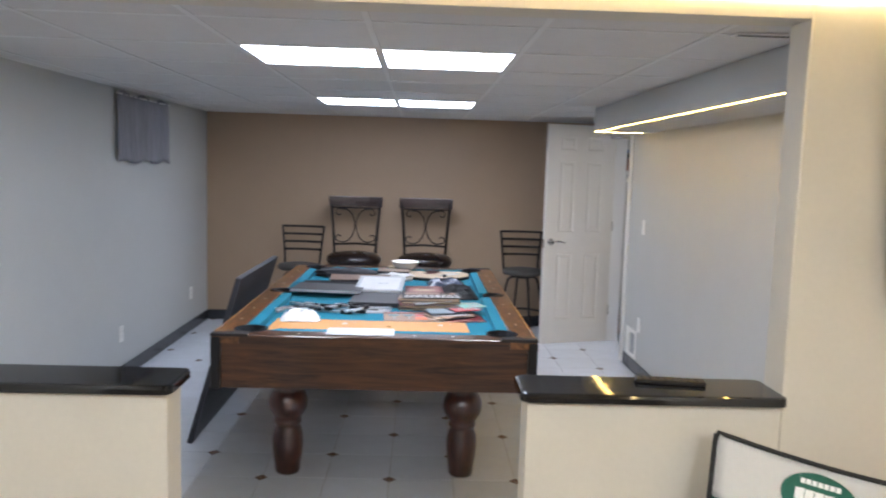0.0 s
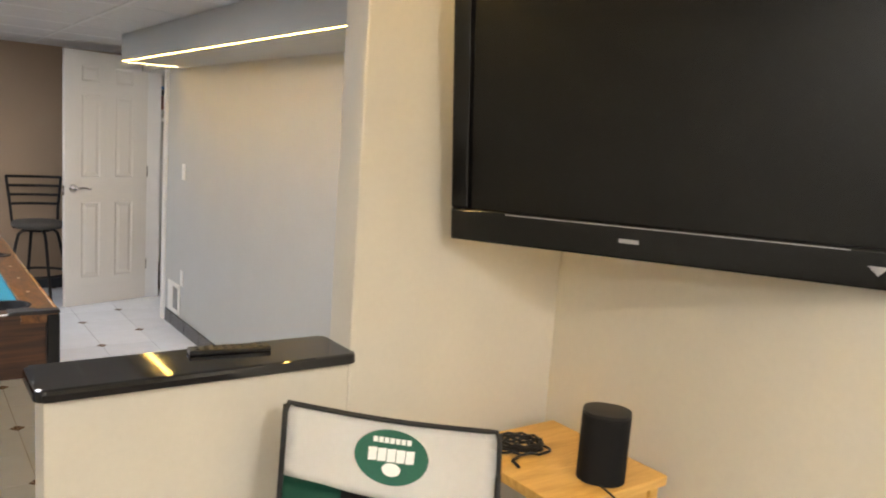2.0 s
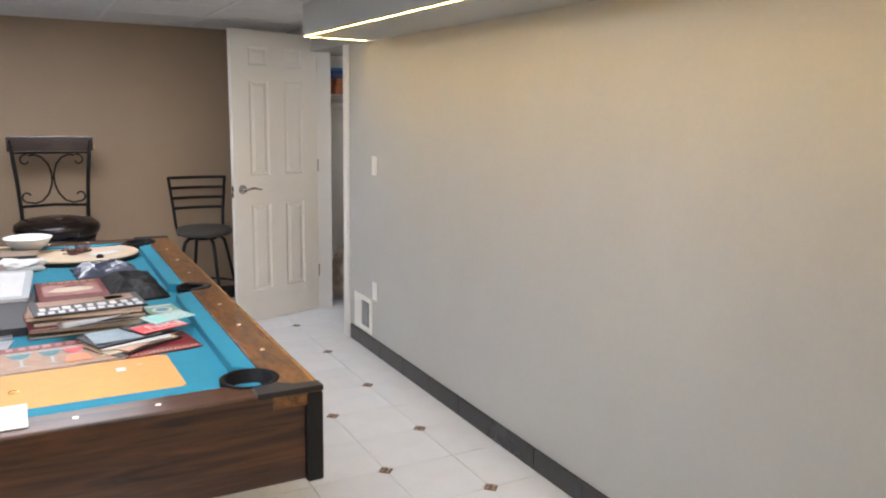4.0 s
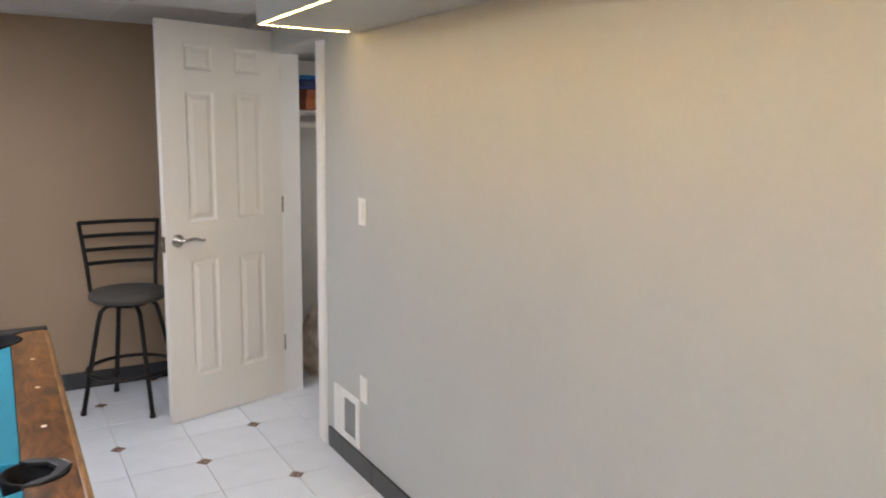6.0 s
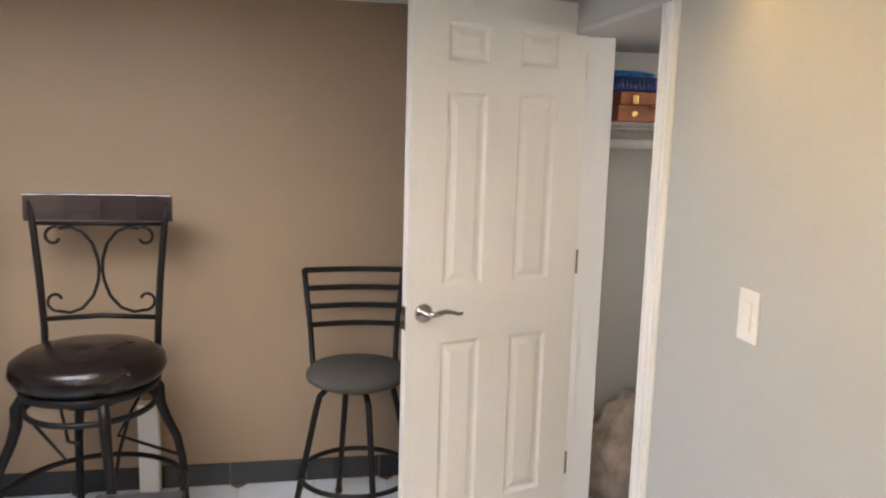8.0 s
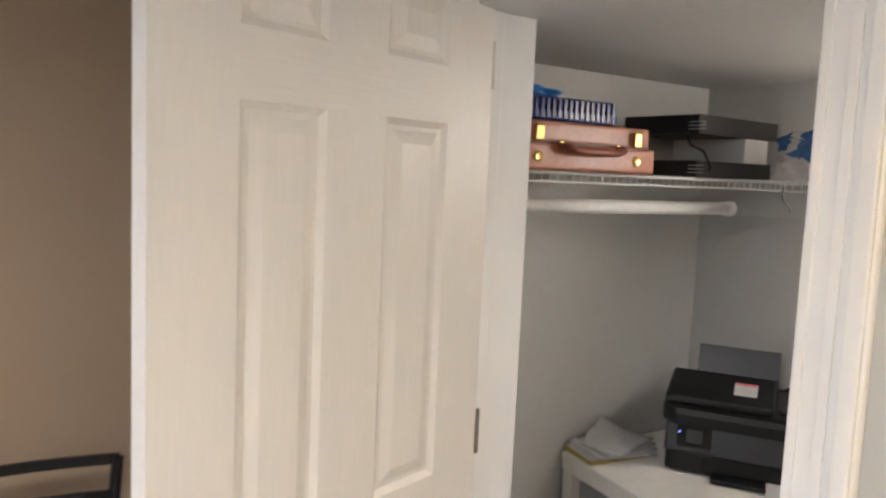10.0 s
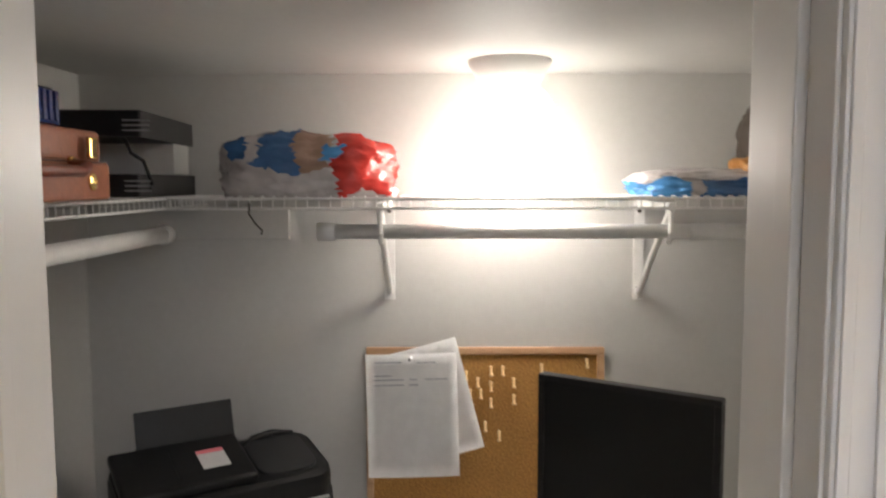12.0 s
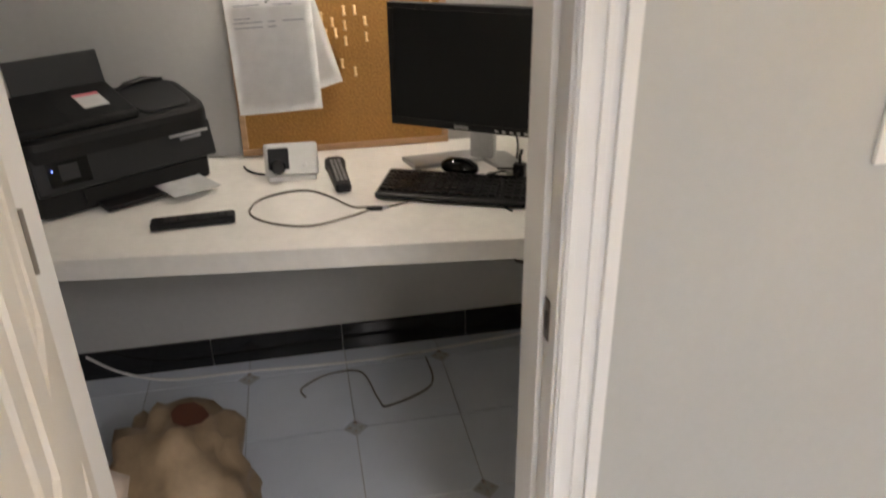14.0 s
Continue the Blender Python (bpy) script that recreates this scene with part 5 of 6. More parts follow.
part("cord", tube([(-0.03, 0.05, 0.145), (-0.055, 0.03, 0.165), (-0.075, 0.0, 0.14), (-0.08, -0.01, 0.08), (-0.07, 0.0, 0.04)], 0.004, 6), BLACK_PL, wd)
part("cord", tube([(-0.02, 0.058, 0.12), (-0.03, 0.085, 0.08), (-0.03, 0.08, 0.02), (-0.02, 0.06, -0.01)], 0.003, 6), BLACK_PL, wd)
part("cord", tube([(-0.02, 0.02, 0.146), (-0.04, 0.0, 0.175), (-0.03, -0.05, 0.18), (-0.02, -0.08, 0.15)], 0.005, 6), PLATE, wd)

# ---- closet ----
gl = holder("ceiling_globe", pose(3.17, 7.045, CL_Z), "lit white glass globe light on the closet ceiling", "ceiling light")
part("base", lathe([(0.070, -0.050), (0.075, -0.044), (0.096, -0.010), (0.098, 0.0), (0.0, 0.0)], 32), PLATE, gl, "white porcelain holder", True)
part("globe", lathe([(0.062, -0.050)] + [(0.113 * math.sin(radians(a)), -0.150 + 0.113 * math.cos(radians(a))) for a in range(34, 179, 8)] + [(0.0, -0.263)], 36), GLOBE_GLOW, gl, "frosted glass globe, lit", True)

DESK_PAINT = mat("worn_white_laminate", (0.82, 0.79, 0.74), 0.4, scale=30, vary=0.04, big=0.06, bump=0.05, bscale=80)
desk = holder("desk", pose(0, 0, 0), "built-in white closet desk with a thick front edge", "desk")
part("top", slab([(2.565, CL_Y0 + 0.002), (CL_X1 - 0.002, CL_Y0 + 0.002), (CL_X1 - 0.002, CL_Y1 - 0.02), (2.765, CL_Y1 - 0.02)], 0.728, 0.75, 0.003), DESK_PAINT, desk)
bm = slab([(2.567, CL_Y0 + 0.004), (2.587, CL_Y0 + 0.004), (2.787, CL_Y1 - 0.022), (2.767, CL_Y1 - 0.022)], 0.696, 0.7278)
part("front_edge", bm, DESK_PAINT, desk)
part("leg", box(2.77, 2.81, CL_Y1 - 0.065, CL_Y1 - 0.025, 0, 0.6958, 0.003), DESK_PAINT, desk)
part("leg", box(2.635, 2.675, CL_Y0 + 0.01, CL_Y0 + 0.05, 0, 0.6958, 0.003), DESK_PAINT, desk)
part("cable_hook", tube([(2.625, 6.76, 0.70), (2.625, 6.755, 0.682), (2.622, 6.72, 0.672), (2.618, 6.685, 0.682), (2.617, 6.68, 0.70)], 0.004, 8), BRONZE, desk, "bronze pull under the desk edge")

# wire shelves
WIRE = mat("white_coated_wire", (0.74, 0.73, 0.71), 0.35, scale=40, vary=0.04)
SH = 1.628


def wire_shelf(name, p, along, into, length, depth, label):
    s = holder(name, pose(p[0], p[1], SH), label, "wire shelf", "closet wire shelves")
    al, dn = Vector(along), Vector(into)
    for dist, z in ((0.0, 0.0), (0.0, -0.022), (depth * 0.5, 0.0), (depth - 0.005, 0.0)):
        a = dn * dist + Vector((0, 0, z))
        part("long_wire", tube([a, a + al * length], 0.003, 6), WIRE, s)
    base = tube([Vector((0, 0, -0.022)), Vector((0, 0, 0.003)), dn * 0.006 + Vector((0, 0, 0.005)), dn * (depth - 0.002) + Vector((0, 0, 0.003))], 0.0016, 5)
    w0 = part("cross_wire", base, WIRE, s)
    w0.location = al * 0.01
    k = 1
    while 0.01 + 0.0255 * k < length:
        again(w0, al * (0.01 + 0.0255 * k))
        k += 1
    return s


wire_shelf("wire_shelf", (3.055, CL_Y0 + 0.005), (0, 1, 0), (1, 0, 0), CL_Y1 - CL_Y0 - 0.34, 0.31, "white wire shelf along the closet's back wall")
wire_shelf("wire_shelf", (CL_X0 + 0.02, 7.82), (1, 0, 0), (0, 1, 0), CL_X1 - CL_X0 - 0.03, 0.31, "white wire shelf along the closet's side wall")


def bracket(y):
    b = holder("shelf_bracket", pose(CL_X1, y, 1.60), "white metal shelf bracket with a diagonal brace", "bracket", "closet shelf brackets")
    part("wall_plate", box(-0.006, 0, -0.014, 0.014, -0.245, 0.02, 0.001), WIRE, b)
    part("arm", box(-0.29, -0.006, -0.008, 0.008, 0.0, 0.018, 0.002), WIRE, b)
    part("brace", tube([(-0.008, 0, -0.225), (-0.285, 0, 0.004)], 0.0085, 8), WIRE, b)
    part("rod_hook", tube([(-0.285, 0, 0.0), (-0.288, 0, -0.05), (-0.27, 0, -0.073), (-0.25, 0, -0.06)], 0.006, 8), WIRE, b)
    part("screw", lathe([(0.006, 0), (0.004, 0.003), (0, 0.0032)], 10), BRONZE, b).matrix_basis = pose(-0.006, 0, -0.215, 0, -90, 0)
    part("screw", lathe([(0.006, 0), (0.004, 0.003), (0, 0.0032)], 10), BRONZE, b).matrix_basis = pose(-0.006, 0, -0.01, 0, -90, 0)


bracket(7.343)
bracket(6.686)
rod = holder("closet_rod", pose(3.10, 0, 1.552), "white metal closet rod under the back shelf", "closet rod", "closet rods")
part("tube", tube([(0, CL_Y0 + 0.005, 0), (0, 7.482, 0)], 0.0165, 16), WIRE, rod, "", True)
part("end_cap", tube([(0, 7.447, 0), (0, 7.487, 0)], 0.0205, 16), WIRE, rod, "", True)
part("sleeve", tube([(0, 6.56, 0), (0, 6.64, 0)], 0.0185, 16), WIRE, rod, "", True)
rod = holder("closet_rod", pose(0, 7.845, 1.545), "white wooden closet rod under the side shelf", "closet rod", "closet rods")
part("tube", tube([(CL_X0 + 0.005, 0, 0), (3.12, 0, 0)], 0.0185, 16), WIRE, rod, "", True)
part("end_cap", tube([(3.10, 0, 0), (3.125, 0, 0)], 0.023, 16), WIRE, rod, "", True)
cl = holder("wall_cleat", pose(CL_X1, 0, 0), "white painted wooden cleat under the shelf", "cleat", "shelf cleats")
part("board", box(-0.019, 0, 7.605, CL_Y1 - 0.001, 1.517, 1.602, 0.002), CLOSET_WALL, cl)
cl = holder("wall_cleat", pose(0, CL_Y1, 0), "white painted wooden cleat under the shelf", "cleat", "shelf cleats")
part("board", box(CL_X0 + 0.001, CL_X1 - 0.022, -0.019, 0, 1.517, 1.602, 0.002), CLOSET_WALL, cl)
cl = holder("wall_cleat", pose(0, CL_Y0, 0), "white painted wooden cleat under the shelf", "cleat", "shelf cleats")
part("board", box(CL_X1 - 0.32, CL_X1 - 0.022, 0, 0.019, 1.54, 1.61, 0.002), CLOSET_WALL, cl)
bm = tube([(3.056, 7.63, 1.62), (3.048, 7.63, 1.595), (3.04, 7.615, 1.575), (3.047, 7.60, 1.558), (3.055, 7.605, 1.55)], 0.0022, 6)
tagged(mesh_ob("wire_hook", bm, BRONZE), "small bent dark wire hook hanging from the shelf", "hook")

# suitcases on the side shelf
COGNAC = mat("cognac_leather", (0.36, 0.115, 0.05), 0.35, scale=60, vary=0.12, big=0.12, bump=0.1, bscale=120)
BLUE_CASE = mat("blue_case_plastic", (0.012, 0.03, 0.17), 0.2, scale=30, vary=0.2)
SZ = SH + 0.006


def briefcase(m, w, d, h):
    c_ = holder("briefcase", m, "reddish-brown leather briefcase with brass latches on the wire shelf", "briefcase")
    part("lower_shell", box(-w / 2, w / 2, 0, d, 0, h * 0.53, 0.008, 3), COGNAC, c_)
    part("upper_shell", box(-w / 2 + 0.012, w / 2 - 0.012, 0.010, d - 0.010, h * 0.54, h, 0.010, 3), COGNAC, c_)
    part("seam_trim", box(-w / 2 + 0.002, w / 2 - 0.002, 0.004, d - 0.004, h * 0.52, h * 0.55), mat("dark_leather_seam", (0.10, 0.03, 0.015), 0.4), c_)
    hz = h * 0.5
    bm = tube([(-0.095, -0.002, hz), (-0.09, -0.028, hz - 0.004), (-0.06, -0.034, hz - 0.012), (0.06, -0.034, hz - 0.012), (0.09, -0.028, hz - 0.004), (0.095, -0.002, hz)], 0.0095, 10)
    part("handle", bm, mat("handle_leather", (0.22, 0.05, 0.025), 0.35), c_, "padded leather handle", True)
    for x in (-0.165, 0.165):
        lt = part("latch", box(x - 0.013, x + 0.013, -0.006, 0.002, hz + 0.010, hz + 0.046, 0.003), BRASS, c_, "brass latch")
        part("lock", lathe([(0.014, 0), (0.014, 0.003), (0.008, 0.005), (0.0, 0.004)], 16), BRASS, lt).matrix_basis = pose(x, 0.0, hz - 0.028, 90, 0, 0)
    for x in (-0.095, 0.095):
        part("handle_ring", box(x - 0.008, x + 0.008, -0.006, 0.002, hz - 0.012, hz + 0.012, 0.003), BRASS, c_)
    return c_


briefcase(pose(2.478, 7.785, SZ), 0.47, 0.33, 0.118)
bc = holder("tool_case", pose(2.41, 7.80, SZ + 0.119), "dark blue ribbed plastic case lying on a briefcase", "case")
part("shell", box(-0.19, 0.17, 0, 0.28, 0, 0.026, 0.006), BLUE_CASE, bc)
part("lid", box(-0.188, 0.168, 0.004, 0.276, 0.028, 0.058, 0.010, 3), BLUE_CASE, bc)
rib = part("rib", box(-0.005, 0.005, -0.003, 0.002, 0.006, 0.052, 0.0015), BLUE_CASE, bc)
rib.location = (-0.17, 0, 0)
for k in range(1, 19):
    again(rib, (-0.17 + 0.018 * k, 0, 0))
part("end_clip", box(0.168, 0.182, 0.05, 0.20, 0.008, 0.05, 0.004), BLUE_CASE, bc)
crumple("blue_pouch", 2.31, 7.88, SZ + 0.178, 0.10, 0.07, 0.026, mat("bright_blue_plastic", (0.02, 0.16, 0.45), 0.3, vary=0.1), "bright blue pouch on top of the plastic case", "pouch", 31, 0, 3.0)
ELEC = mat("dark_grey_electronics", (0.03, 0.028, 0.027), 0.45, scale=60, vary=0.1)


def player(m, w, d, h, label):
    p = holder("disc_player", m, label, "disc player", "stacked disc players")
    part("case", box(-w / 2, w / 2, -d / 2, d / 2, 0, h, 0.002), ELEC, p)
    part("face", box(-w / 2 + 0.002, w / 2 - 0.002, -d / 2 - 0.006, -d / 2, 0.002, h - 0.002, 0.002), BLACK_PL, p)
    for k in range(3):
        part("print", box(0.10, 0.155, -d / 2 - 0.0068, -d / 2 - 0.006, 0.012 + 0.010 * k, 0.015 + 0.010 * k), GREY_MARK, p)
    return p


player(pose(3.10, 7.95, SZ, 0, 0, -90), 0.26, 0.34, 0.048, "flat black disc player on the wire shelf")
wbx = tagged(mesh_ob("white_carton", box(-0.06, 0.06, -0.13, 0.13, 0, 0.072, 0.002), PLATE), "white carton between two disc players", "carton")
wbx.matrix_basis = pose(3.20, 7.96, SZ + 0.049, 0, 0, 3)
player(pose(3.11, 7.96, SZ + 0.122, 0, 0, -86), 0.27, 0.40, 0.055, "flat black disc player on a white carton")
cab = tube([(2.91, 7.85, SZ + 0.12), (2.89, 7.83, SZ + 0.115), (2.90, 7.825, SZ + 0.09), (2.95, 7.82, SZ + 0.075), (2.98, 7.815, SZ + 0.03), (2.98, 7.83, SZ + 0.006)], 0.004, 6)
tagged(mesh_ob("black_cable", cab, BLACK_PL, smooth=True), "black cable hanging beside the disc players", "cable")


# bags on the back shelf
def pouch_bag(name, m, sx, sy, sz, base, patches, label, seed):
    """A printed plastic bag: a limp body, with raised printed patches as parts of the same skin."""
    b = holder(name, m, label, "plastic bag")
    bm = bmesh.new()
    bmesh.ops.create_icosphere(bm, subdivisions=5, radius=1)
    for v in bm.verts:
        p = v.co.copy()
        q = (abs(p.x) ** 3 + abs(p.y) ** 3 + abs(p.z) ** 3) ** (1 / 3)
        p /= q
        n1, n2 = noise.noise(p * 1.7 + Vector((seed, 0, 0))), abs(noise.noise(p * 4.6 + Vector((0, seed, 3))))
        n3 = noise.noise(p * 12 + Vector((seed, seed, 0)))
        p *= 1 + 0.18 * n1 - 0.16 * n2 + 0.05 * n3
        v.co = Vector((p.x * sx, p.y * sy, max(0.0, (p.z + 0.6) * sz / 1.6)))
    faces = list(bm.faces)
    groups = {}
    for f in faces:
        c_ = f.calc_center_median()
        w = noise.noise(Vector((c_.x * 14, c_.y * 14, c_.z * 14 + seed))) * 0.025
        key = 0
        for n, (y0, y1, z0, z1, _) in enumerate(patches, 1):
            if y0 + w < c_.y < y1 + w and z0 + w < c_.z < z1 + w:
                key = n
        groups.setdefault(key, []).append([v.co.copy() for v in f.verts])
    bm.free()
    for key, polys in groups.items():
        g = bmesh.new()
        for poly in polys:
            g.faces.new([g.verts.new(c_) for c_ in poly])
        bmesh.ops.remove_doubles(g, verts=g.verts, dist=0.00001)
        part("body" if key == 0 else "print", g, base if key == 0 else patches[key - 1][4], b, "", True)
    return b


FILM = dict(rough=0.22, scale=25, vary=0.15, big=0.15, bump=0.5, bscale=30)
FILM_W = mat("white_film", (0.62, 0.58, 0.57), **FILM)
FILM_R = mat("red_film", (0.62, 0.045, 0.035), **FILM)
FILM_B = mat("blue_film", (0.06, 0.16, 0.36), **FILM)
FILM_LB = mat("light_blue_film", (0.10, 0.36, 0.75), **FILM)
FILM_T = mat("tan_film", (0.42, 0.27, 0.20), **FILM)
pouch_bag("printed_bag", pose(3.17, 7.515, SZ - 0.006), 0.11, 0.205, 0.15, FILM_W,
          [(-0.4, -0.07, 0.01, 0.3, FILM_R), (-0.06, 0.02, 0.07, 0.3, FILM_T), (0.02, 0.10, 0.065, 0.3, FILM_B), (-0.10, -0.04, 0.085, 0.125, FILM_LB), (0.14, 0.19, 0.10, 0.15, FILM_B)],
          "limp printed plastic bag in white, red and blue on the shelf", 4.0)
pouch_bag("wipes_pack", pose(3.18, 6.60, SZ - 0.004), 0.10, 0.16, 0.065, FILM_W, [(0.05, 0.3, -0.1, 0.04, FILM_LB), (-0.3, 0.02, -0.1, 0.043, FILM_B)],
          "flat blue and white printed soft pack on the shelf", 8.0)
pouch_bag("brown_bag", pose(3.20, 6.46, SZ + 0.04), 0.07, 0.05, 0.05, mat("orange_brown_film", (0.42, 0.19, 0.05), 0.4), [], "small orange-brown pouch on the shelf", 2.0)
crumple("dark_bag", 3.20, 6.445, SZ + 0.085, 0.09, 0.042, 0.14, mat("brown_cloth", (0.06, 0.045, 0.035), 0.7), "dark brown cloth bag on the shelf's end", "bag", 19)

# cork board with papers and pins
CORK = mat("cork", (0.42, 0.215, 0.06), 0.9, scale=180, vary=0.3, big=0.06, bump=0.4, bscale=220)
FRAMEWOOD = wood_mat("pale_wood_frame", (0.45, 0.26, 0.14), (0.60, 0.38, 0.22), 3, 0.45, (10, 1.5, 10), 0.1)
lean = math.degrees(math.atan2(0.018, 0.48))
cb = holder("cork_board", pose(3.348, 7.09, 0.745, 0, lean, 0), "wood-framed cork board leaning on the closet wall", "cork board")
part("cork", box(0.0, 0.008, -0.308, 0.308, 0.012, 0.478), CORK, cb)
for y0, y1, z0, z1 in ((-0.318, 0.318, 0.006, 0.026), (-0.318, 0.318, 0.462, 0.482), (-0.318, -0.299, 0.0265, 0.4615), (0.299, 0.318, 0.0265, 0.4615)):
    part("frame_rail", box(-0.008, 0.012, y0, y1, z0, z1, 0.004), FRAMEWOOD, cb)
pin0 = None
PINGOLD = mat("gold_pin", (0.78, 0.55, 0.28), 0.35, 0.4)
for y, z in ((7.141, 1.163), (7.075, 1.177), (7.044, 1.177), (7.102, 1.115), (7.015, 1.145), (7.014, 1.10), (7.075, 1.135), (7.075, 1.091), (7.125, 1.076), (7.13, 1.115),
             (7.11, 1.146), (7.09, 1.027), (7.053, 1.002), (6.941, 1.183), (6.821, 1.197)):
    m = pose(3.342 + (z - 0.75) * 0.0375, y, z)
    if pin0:
        copy_thing(pin0, m)
        continue
    pin0 = holder("push_pin", m, "small gold push pin stuck in the cork board", "push pin", "push pins in the cork board")
    part("head", lathe([(0.0055, 0), (0.004, 0.003), (0.0035, 0.012), (0.006, 0.015), (0.0, 0.016)], 10), PINGOLD, pin0, "", True).matrix_basis = pose(-0.004, 0, 0, 0, -145, 0) @ Matrix.Diagonal((1, 1, 1.7, 1))
    part("needle", tube([(0.006, 0, 0), (-0.005, 0, 0)], 0.0008, 5), SILVER, pin0)


BRIGHT_PAPER = paper_mat("bright_white_paper", (0.84, 0.84, 0.84))


def sheet(name, yc, zt, w, h, tilt, x, marks, label):
    s = holder(name, pose(x, yc, zt, 0, lean, 0) @ pose(0, 0, 0, tilt, 0, 0), label, "paper", "papers pinned to the cork board")
    bm = bmesh.new()
    n = 10
    g = [[bm.verts.new((-0.004 * math.sin(math.pi * i / n) - 0.012 * (j / n) ** 2, -w / 2 + w * i / n, -h * j / n)) for j in range(n + 1)] for i in range(n + 1)]
    for i in range(n):
        for j in range(n):
            bm.faces.new((g[i][j], g[i][j + 1], g[i + 1][j + 1], g[i + 1][j]))
    bmesh.ops.solidify(bm, geom=bm.faces[:], thickness=0.0006)
    part("sheet", bm, BRIGHT_PAPER, s, "", True)
    for y, z, ww in marks:
        part("print", box(-0.0075, -0.0068, y - ww / 2, y + ww / 2, z - 0.0028, z), GREY_INK, s)
    return s


GREY_INK = mat("grey_ink", (0.42, 0.43, 0.48), 0.6)
sheet("pinned_paper", 7.275, 1.232, 0.216, 0.30, -15, 3.338, [], "white sheet of paper pinned askew to the cork board")
sheet("pinned_paper", 7.287, 1.217, 0.24, 0.325, -1.5, 3.330, [(0.06, -0.020, 0.07), (-0.04, -0.022, 0.05), (0.075, -0.055, 0.045), (0.06, -0.066, 0.08), (-0.005, -0.066, 0.02), (-0.065, -0.066, 0.06), (0.06, -0.080, 0.08), (-0.005, -0.080, 0.025)],
      "white printed sheet pinned to the cork board")
cp = holder("push_pin", pose(3.318, 7.29, 1.203), "silver pin holding papers on the cork board", "push pin")
part("head", lathe([(0.004, 0), (0.003, 0.012), (0.005, 0.016), (0, 0.017)], 10), SILVER, cp).matrix_basis = pose(0, 0, 0, 25, -60, 0)

# monitor on a silver stand
mc = Vector((3.005, 6.80, 0))
md = Vector((-0.547, -0.837, 0))
ang = math.degrees(math.atan2(0.837, 0.547))
SILVER_PL = mat("silver_plastic", (0.45, 0.45, 0.45), 0.35, 0.4, scale=60, vary=0.05)
mo = holder("monitor", pose(mc.x, mc.y, 0.751, 0, 0, ang - 180), "black square-format computer monitor on a silver stand, off", "monitor")
MW = 0.207
bm = bmesh.new()
for x0, x1, z0, z1 in ((-MW, MW, 0.144, 0.164), (-MW, MW, 0.454, 0.469), (-MW, -MW + 0.015, 0.164, 0.454), (MW - 0.015, MW, 0.164, 0.454)):
    add_box(bm, x0, x1, -0.012, 0.02, z0, z1, 0.003)
part("bezel", bm, BLACK_PL, mo, "matte black bezel")
part("screen", box(-MW + 0.014, MW - 0.014, -0.008, 0.012, 0.163, 0.455), mat("matte_screen", (0.006, 0.006, 0.007), 0.45, spec=0.3, scale=60, vary=0.05), mo, "dark matte screen, off")
part("back", box(-MW + 0.02, MW - 0.02, 0.02, 0.055, 0.16, 0.456, 0.014), BLACK_PL, mo)
part("badge", box(-0.02, 0.02, -0.0132, -0.012, 0.149, 0.158), GREY_MARK, mo)
bt = part("button", box(-0.005, 0.005, -0.0145, -0.012, 0.149, 0.156, 0.001), SILVER_PL, mo)
bt.location = (0.10, 0, 0)
for k in range(1, 5):
    again(bt, (0.10 + 0.02 * k, 0, 0))
part("neck", box(-0.035, 0.035, 0.15, 0.19, 0.012, 0.34, 0.006), SILVER_PL, mo, "silver neck")
part("arm", box(-0.03, 0.03, 0.05, 0.152, 0.27, 0.33, 0.006), SILVER_PL, mo)
part("foot", slab([(-0.04, 0.23), (-0.225, 0.085), (-0.155, 0.02), (0.0, 0.165), (0.14, 0.05), (0.19, 0.11), (0.05, 0.235)][::-1], 0.0, 0.013, 0.004), SILVER_PL, mo, "silver V-shaped foot")
part("cable", tube([(0.15, 0.0, 0.15), (0.15, 0.02, 0.11), (0.145, 0.03, 0.07)], 0.003, 6), BLACK_PL, mo)
wcam = holder("webcam", pose(2.93, 6.66, 0.751, 0, 0, ang - 180), "small black plug-in device standing beside the monitor", "device")
part("body", box(-0.016, 0.016, -0.012, 0.012, 0.02, 0.062, 0.004), BLACK_PL, wcam)
part("stem", tube([(0, 0, 0), (0, 0, 0.021)], 0.009, 10), BLACK_PL, wcam)
part("plug", tube([(0, 0, 0.06), (0, 0, 0.085), (0.004, 0.006, 0.10)], 0.004, 8), BLACK_PL, wcam)

# printer
PR_BLACK = mat("printer_black", (0.006, 0.006, 0.0065), 0.40, spec=0.35, scale=80, vary=0.1, bump=0.06, bscale=260)
PR_GREY = mat("printer_grey", (0.014, 0.0145, 0.016), 0.35, scale=80, vary=0.1)
pa = math.degrees(math.atan2(-0.84, 0.543))
pr = holder("printer", pose(2.937, 7.884, 0.751, 0, 0, pa) @ Matrix.Diagonal((1, 1, 1.1, 1)), "black all-in-one inkjet printer with raised paper tray", "printer")
PWD, PD = 0.49, 0.21
SLOPE = Matrix(((1, 0, 0, 0), (0, 1, 0, 0), (0, 0.2, 1, 0), (0, 0, 0, 1)))


def plan(w, d, r):
    return [(x + PWD / 2, y + PD / 2) for x, y in rounded(w, d, r)]


